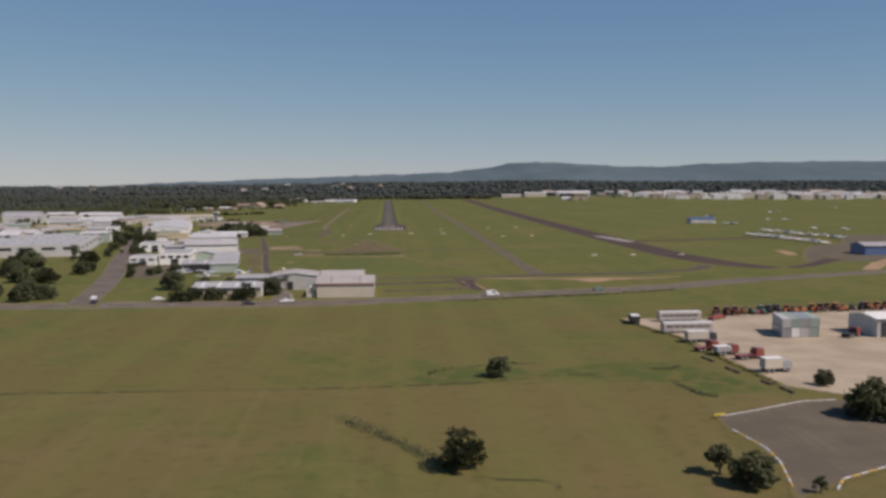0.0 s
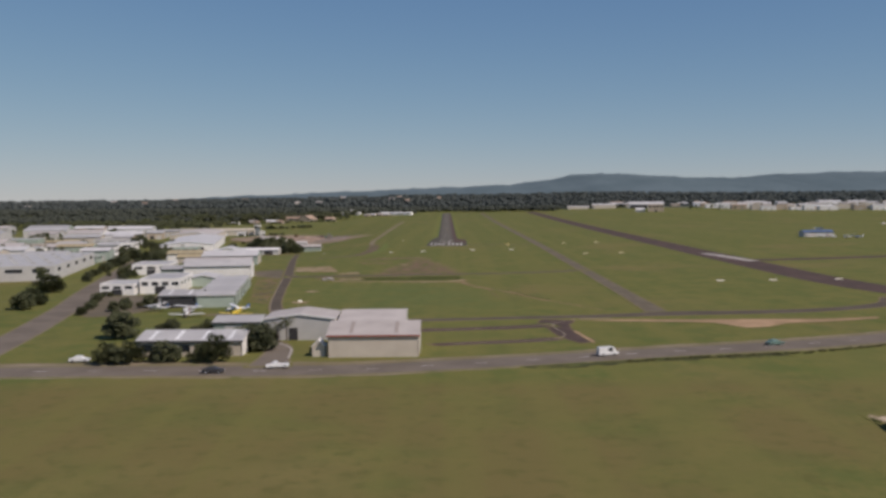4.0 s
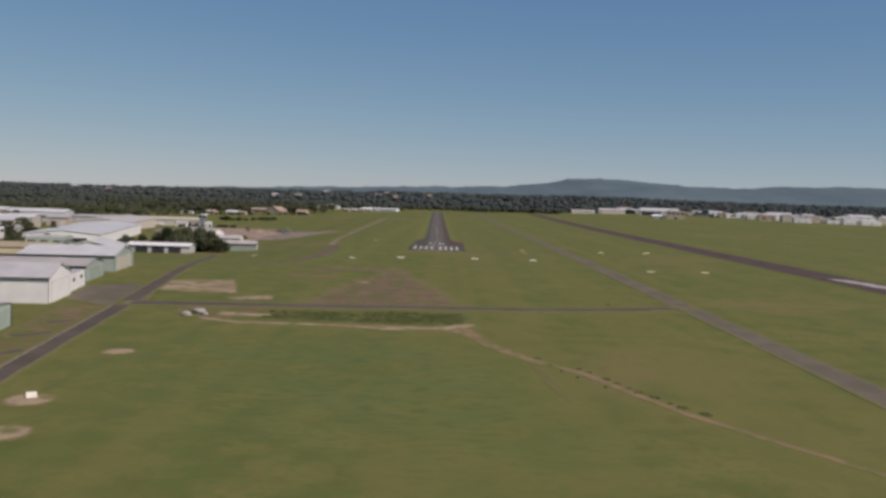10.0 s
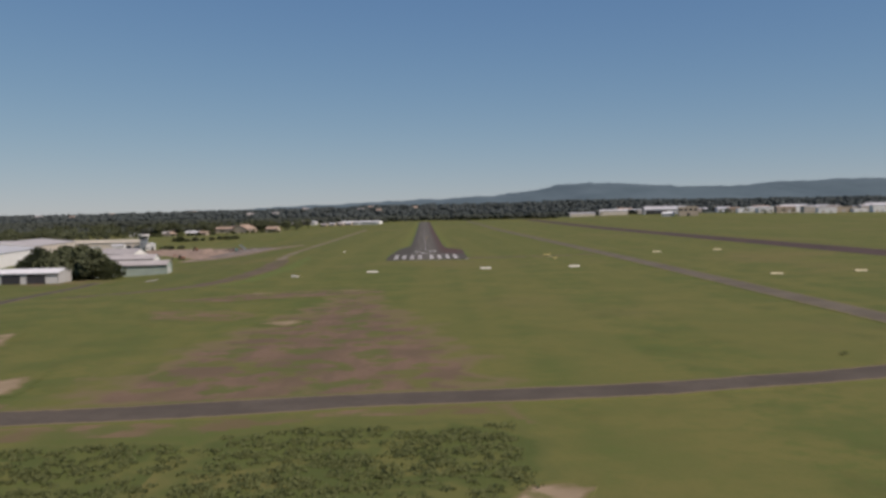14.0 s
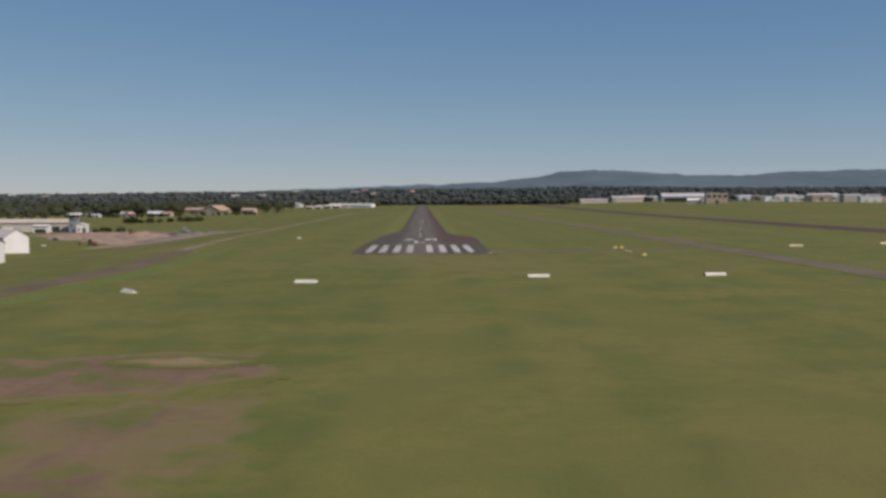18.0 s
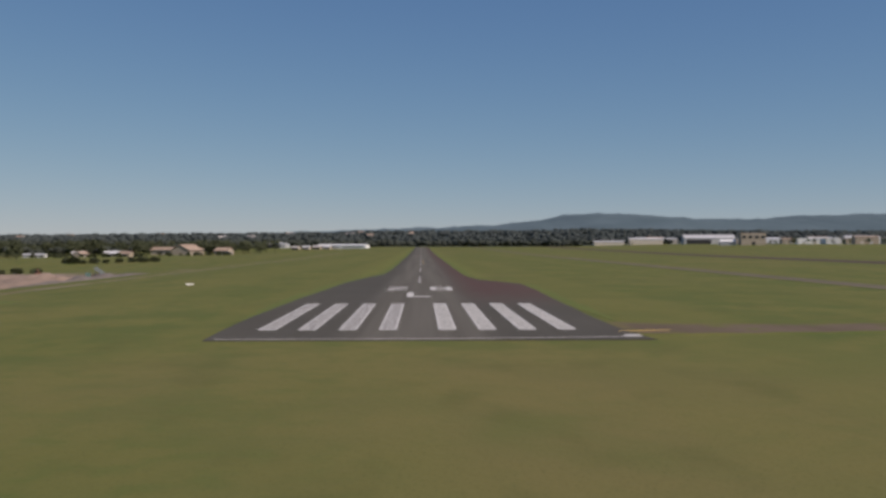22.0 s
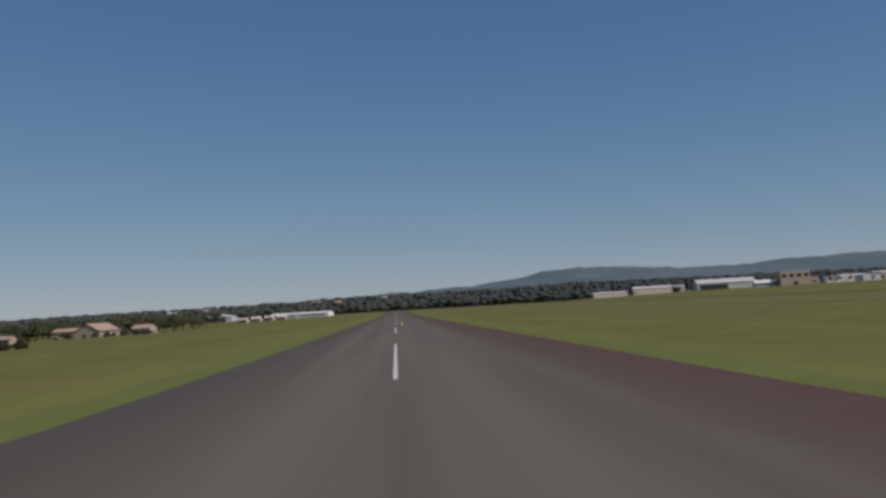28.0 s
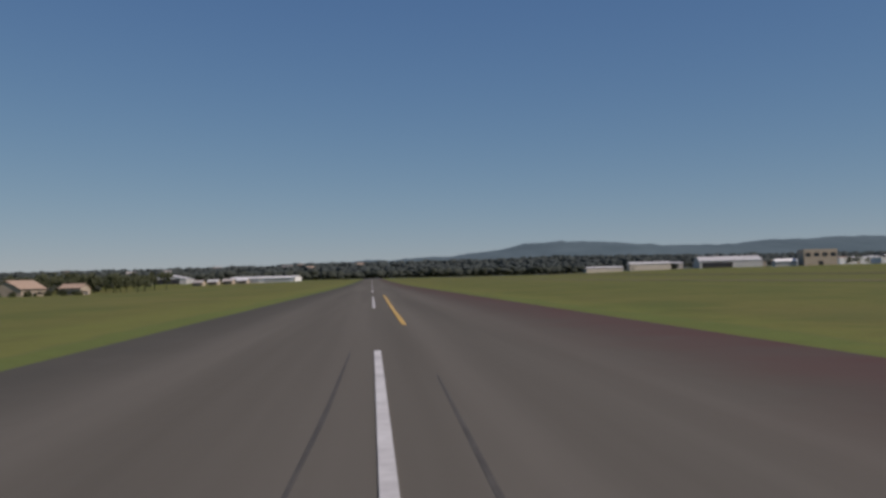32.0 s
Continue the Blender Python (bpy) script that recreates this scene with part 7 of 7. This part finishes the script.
# ---- light aircraft ----
def aeroplane(label, paint_mat, stripe, low=False):
    t = thing("light_aircraft", label, "aircraft", (0, 0, 0), 0, "parked light aircraft")
    def ring(x, hw, z0, z1, n=10):
        return [(x, hw * math.cos(2 * math.pi * i / n), (z0 + z1) / 2 + (z1 - z0) / 2 * math.sin(2 * math.pi * i / n)) for i in range(n)]
    s = Shape().loft([ring(2.5, 0.28, 0.95, 1.45), ring(2.2, 0.45, 0.8, 1.6), ring(1.2, 0.55, 0.75, 1.75), ring(0.5, 0.58, 0.75, 2.15), ring(-0.7, 0.55, 0.8, 2.1), ring(-2.0, 0.34, 1.05, 1.7), ring(-4.6, 0.12, 1.3, 1.6)])
    part("fuselage", s, paint_mat, t, soft=True)
    part("stripe", Shape().box(-3.8, 2.1, -0.565, 0.565, 1.22, 1.30), stripe, t)
    zw = 0.85 if low else 2.15
    for sg in (-1, 1):
        w_ = Shape()
        a = [(0.75, 0, zw), (-0.85, 0, zw), (-0.85, 0, zw + 0.13), (0.4, 0, zw + 0.17)]
        b = [(0.55, sg * 5.4, zw + 0.25), (-0.6, sg * 5.4, zw + 0.25), (-0.6, sg * 5.4, zw + 0.33), (0.3, sg * 5.4, zw + 0.36)]
        w_.loft([a, b] if sg < 0 else [b, a])
        part("wing", w_, paint_mat, t)
        h_ = Shape()
        h_.loft([[(-3.9, 0, 1.5), (-4.8, 0, 1.5), (-4.8, 0, 1.57), (-4.0, 0, 1.58)], [(-4.2, sg * 1.7, 1.52), (-4.8, sg * 1.7, 1.52), (-4.8, sg * 1.7, 1.56), (-4.3, sg * 1.7, 1.57)]][::sg if sg > 0 else 1])
        part("tailplane", h_, paint_mat, t)
        if not low:
            part("wing_strut", Shape().tube((0.2, sg * 0.5, 0.95), (0.1, sg * 2.6, 2.24), 0.045, 0.045, 6), paint_mat, t)
        part("leg", Shape().tube((-0.1, sg * 0.4, 0.85), (-0.1, sg * 1.15, 0.2), 0.05, 0.04, 6), paint_mat, t)
        wheel_at(t, -0.1, sg * 1.2, 0.22, 0.16)
        part("blade", Shape().box(2.55, 2.62, -0.08, 0.08, 1.2, 1.2 + sg * 0.95 if sg > 0 else 1.2) if sg > 0 else Shape().box(2.55, 2.62, -0.08, 0.08, 0.25, 1.2), M_DARK, t)
    fin = Shape().add([(-3.5, -0.05, 1.55), (-4.9, -0.05, 1.5), (-5.1, -0.03, 2.75), (-4.6, -0.03, 2.75), (-3.5, 0.05, 1.55), (-4.9, 0.05, 1.5), (-5.1, 0.03, 2.75), (-4.6, 0.03, 2.75)], [(0, 3, 2, 1), (4, 5, 6, 7), (0, 4, 7, 3), (3, 7, 6, 2), (2, 6, 5, 1), (1, 5, 4, 0)])
    part("fin", fin, stripe, t)
    part("windscreen", Shape().add([(1.22, -0.42, 1.66), (1.22, 0.42, 1.66), (0.52, 0.46, 2.12), (0.52, -0.46, 2.12)], [(0, 1, 2, 3)]), M_GLASS, t)
    part("nose_leg", Shape().tube((1.9, 0, 0.8), (2.0, 0, 0.25), 0.04, 0.04, 6), paint_mat, t)
    wheel_at(t, 2.0, 0, 0.19, 0.14)
    part("spinner", Shape().tube((2.48, 0, 1.2), (2.85, 0, 1.2), 0.2, 0.03, 8), stripe, t)
    return t


PLANES = [aeroplane("white high-wing light aircraft tied down on grass", M_CAR_WHITE, M_CAR_BLUE), aeroplane("yellow low-wing light aircraft on grass", M_YELLOW, M_YELLOW, True), aeroplane("white low-wing light aircraft with red stripe", M_CAR_WHITE, M_CAR_RED, True), aeroplane("blue high-wing light aircraft on the apron", M_CAR_BLUE, M_CAR_WHITE)]
PLANES[0].matrix_basis = pose(-69, -381, 0.02, 0, 0, 205)
PLANES[1].matrix_basis = pose(-66.5, -390, 0.02, 0, 0, 262)
PLANES[2].matrix_basis = pose(-81.5, -391, 0.02, 0, 0, 275)
PLANES[3].matrix_basis = pose(374, 222, land(374, 222) + 0.06, 0, 0, 30)
copy_thing(PLANES[0], pose(-84, -381, 0.02, 0, 0, 250))
copy_thing(PLANES[0], pose(-96, -376, 0.02, 0, 0, 160))
ROWS = [(280 + 12 * i / 13, -120 - 97 * i / 13) for i in range(14)] + [(316 + 14 * i / 10, -66 - 100 * i / 10) for i in range(11)] + [(308 + 7 * i, 80 - 6.5 * i) for i in range(5)] + [(421, 126), (408, 140), (530, 375), (505, 350), (664, 484), (380, 228), (390, -60), (372, -40)]
for i, (x, y) in enumerate(ROWS):
    src = PLANES[(0, 2, 0, 2, 0, 3)[i % 6]]
    tagged(copy_thing(src, pose(x + rng.uniform(-1.5, 1.5), y + rng.uniform(-1.5, 1.5), land(x, y) + 0.06, 0, 0, rng.choice((170, 190, 350)) + rng.uniform(-12, 12))), group="aircraft on the far apron")
gable("low shelter with faded blue sheet roof on the apron", (318, 86), 4, 26, 10, 4.2, 5.4, M_GREY_WALL, M_CAR_BLUE, "x", name="shelter", category="shelter")
gable("blue hangar beside the parking apron", (286, -300), 0, 28, 16, 5, 6.8, M_CAR_BLUE, M_ROOF_GREY, "x", name="hangar")

# spoil heaps and machines on the graded earth
def earth_mound(label, at, long, wide, high, turn, mat, seed):
    n, k = 22, 9
    s, m = Shape(), pose(at[0], at[1], 0, 0, 0, turn)
    for j in range(k):
        for i in range(n):
            u, v = i / (n - 1), j / (k - 1)
            top = max(0.0, math.sin(math.pi * u) * math.sin(math.pi * v)) ** 0.7
            q = m @ Vector(((u - 0.5) * long, (v - 0.5) * wide, 0))
            s.v.append((q.x, q.y, land(q.x, q.y) - 0.06 + high * top * (0.7 + 0.75 * noise.noise((u * long * 0.16, v * wide * 0.16, seed)))))
    s.f = [(j * n + i, j * n + i + 1, (j + 1) * n + i + 1, (j + 1) * n + i) for j in range(k - 1) for i in range(n - 1)]
    solo("earth_mound", s, mat, label, "mound", soft=True, group="mounds of spoil")


for at, long, wide, high, turn, seed in (((-150, 222), 34, 22, 2.6, -20, 2), ((-134, 246), 30, 20, 3.2, 25, 5), ((-176, 262), 40, 24, 2.6, 10, 7), ((-188, 318), 46, 24, 2.2, -10, 9), ((-152, 292), 30, 22, 3.4, 40, 12)):
    earth_mound("low heap of pinkish spoil on graded earth", at, long, wide, high, turn, M_SPOIL, seed)
earth_mound("long grey bank of spoil on graded earth", (-118, 246), 64, 15, 2.6, 62, M_HEAP, 2)
earth_mound("dark ridge of earth behind the bank", (-140, 322), 52, 10, 2.4, 74, M_DARK_EARTH, 4)
SLAB = (-85, -54)
plank = thing("concrete_slab", "long pale concrete strip lying in the grass", "slab", (SLAB[0], SLAB[1], land(*SLAB)), 88)
part("slab_section", Shape().box(-4.5, -0.05, -0.45, 0.45, -0.05, 0.14), M_CONCRETE, plank)
part("slab_section", Shape().box(0.05, 4.5, -0.45, 0.45, -0.05, 0.14), M_CONCRETE, plank)
def tipper(label, at, turn, mat, k=1.0):
    t = thing("tip_truck", label, "truck", (at[0], at[1], land(*at) + 0.05), turn)
    part("chassis", Shape().box(-3.0 * k, 3.2 * k, -0.45 * k, 0.45 * k, 0.6 * k, 0.95 * k), M_DARK, t)
    cab = part("cab", Shape().box(1.6 * k, 3.3 * k, -1.15 * k, 1.15 * k, 0.9 * k, 2.6 * k), mat, t)
    part("windscreen", Shape().box(3.28 * k, 3.34 * k, -1.0 * k, 1.0 * k, 1.7 * k, 2.4 * k), M_GLASS, cab)
    up = pose(-2.9 * k, 0, 1.05 * k, 0, -38, 0)
    tray = Shape().box(0, 4.6 * k, -1.2 * k, 1.2 * k, 0, 0.15 * k, up)
    for y0, y1 in ((-1.2, -1.08), (1.08, 1.2)):
        tray.box(0, 4.6 * k, y0 * k, y1 * k, 0.15 * k, 1.2 * k, up)
    tray.box(4.48 * k, 4.6 * k, -1.08 * k, 1.08 * k, 0.15 * k, 1.35 * k, up)
    part("tray", tray, M_TRAY, t, "raised grey-green tipping tray")
    part("ram", Shape().tube((0.6 * k, 0, 0.9 * k), (0.2 * k, 0, 3.4 * k), 0.12 * k, 0.1 * k, 8), M_GREY_PAINT, t)
    for x in (-2.2, -1.0, 2.4):
        for y in (-1.0, 1.0):
            wheel_at(t, x * k, y * k, 0.5 * k, 0.3 * k)
    return t


tipper("grey-green tip truck with its tray raised", (-127, 281), 196, M_CAR_GREEN, 1.15)
excavator("rusty orange excavator with dark tracks before the heaps", (-144.5, 196), 205, M_RUST, 1.1)
excavator("rusty orange excavator with raised boom on graded earth", (-170, 329), 120, M_RUST, 1.1)
car("white car parked on the graded earth", (-155, 172), 20, M_CAR_WHITE)
truck("dark truck standing on the graded earth", (-173, 222), 10, M_CAR_DARK, M_DARK, 6, 2.6, flat=True)

# control tower with its base building and the sheds beside it
TX, TY = -226, 386
TZ = land(TX, TY)
tower = thing("control_tower", "slim grey control tower with white roof slab", "control tower", (TX, TY, TZ), 12)
part("shaft", Shape().box(-2.9, 2.9, -2.9, 2.9, -0.3, 8.6), M_TOWER, tower, "grey-blue rendered shaft")
for k in (-1.5, 1.5):
    part("window", Shape().box(k - 0.5, k + 0.5, -2.95, -2.88, 3.4, 5.2), M_GLASS, tower)
part("gallery", Shape().prism([(4.0 * math.cos(a * math.pi / 4 + 0.39), 4.0 * math.sin(a * math.pi / 4 + 0.39)) for a in range(8)], (8.6, 9.0)), M_TOWER, tower)
cab = part("cab", Shape().loft([[(r * math.cos(a * math.pi / 4 + 0.39), r * math.sin(a * math.pi / 4 + 0.39), z) for a in range(8)] for r, z in ((3.1, 9.0), (3.7, 11.3))]), M_GLASS, tower, "dark tinted glazing")
for a in range(8):
    c, q = math.cos(a * math.pi / 4 + 0.39), math.sin(a * math.pi / 4 + 0.39)
    part("mullion", Shape().tube((3.15 * c, 3.15 * q, 9.0), (3.75 * c, 3.75 * q, 11.3), 0.09, 0.09, 6), M_WHITE, cab)
part("roof_slab", Shape().prism([(4.8 * math.cos(a * math.pi / 4 + 0.39), 4.8 * math.sin(a * math.pi / 4 + 0.39)) for a in range(8)], (11.3, 12.5)), M_WHITE, tower, "white roof slab")
part("mast", Shape().tube((0.6, 0, 12.5), (0.6, 0, 16.5), 0.12, 0.06, 6), M_DARK, tower)
part("plant_box", Shape().box(-2.2, 0.2, -1.2, 1.2, 12.5, 13.9), M_DARK, tower)
gable("white base building beside the control tower", (-219.4, 380), 10, 6.4, 8, 4.6, 5.8, M_WHITE, M_WHITE, "y", doors=(("f", 0.8, 2.6, 0, 2.8, M_DARK),), name="annexe", category="annexe", windows=(("f", -2.4, -0.8, 1.0, 2.2, M_GLASS),))
gable("long cream building with pale tan roof", (-276, 392), 4, 88, 14, 6.0, 8.4, M_CREAM, M_ROOF_CREAM, "x", name="hall", category="hall", doors=tuple(("f", -40 + 12 * i, -35 + 12 * i, 0, 3.6, (M_DARK, M_GREY_WALL, M_CREAM)[i % 3]) for i in range(7)))
gable("small white garage before the cream building", (-243, 374), 6, 9.6, 7, 4.2, 5.0, M_WHITE, M_WHITE, "x", name="garage", category="garage", doors=(("f", -3.4, 3.4, 0, 2.4, M_DARK),))
gable("long low white building on the far slope", (-330, 690), -8, 19, 7, 2.4, 3.2, M_WHITE, M_WHITE, "x", name="shed", category="shed", doors=(("f", -4, 0, 0, 2.2, M_GREY_WALL),))
truck("white box truck beside the cream building", (-262, 372), 8, M_CAR_WHITE, M_WHITE, 8, 3.4)
for x, y, h, wd in ((-209, 376, 4.4, 1.6), (-204, 384, 4.0, 1.7), (-212, 398, 4.6, 1.6), (-198, 392, 3.4, 1.5), (-222, 560, 5.0, 1.7), (-229, 556, 5.6, 1.6), (-236, 553, 5.2, 1.7), (-243, 556, 5.8, 1.6), (-215, 566, 4.6, 1.5), (-208, 572, 5.0, 1.5), (-201, 574, 4.8, 1.6), (-250, 560, 5.0, 1.6), (-194, 580, 4.4, 1.5), (-262, 366, 3.2, 1.4)):
    plant(rng.choice((0, 1, 3)), x, y, h, wd, "dark bushes about the control tower", "round dark bush on the grass below the tower")
board = thing("marker_board", "long pale yellow board lying on the grass", "marker", (46.1, -0.4, 0.03), 88)
part("plank", Shape().prism([(-3.6, -0.22), (3.6, -0.22), (3.6, 0.22), (-3.6, 0.22)], (0, 0.09)), M_PALE_YELLOW, board)
for x in (-3.0, 0, 3.0):
    part("batten", Shape().box(x - 0.06, x + 0.06, -0.3, 0.3, 0.09, 0.15), M_PALE_YELLOW, board)
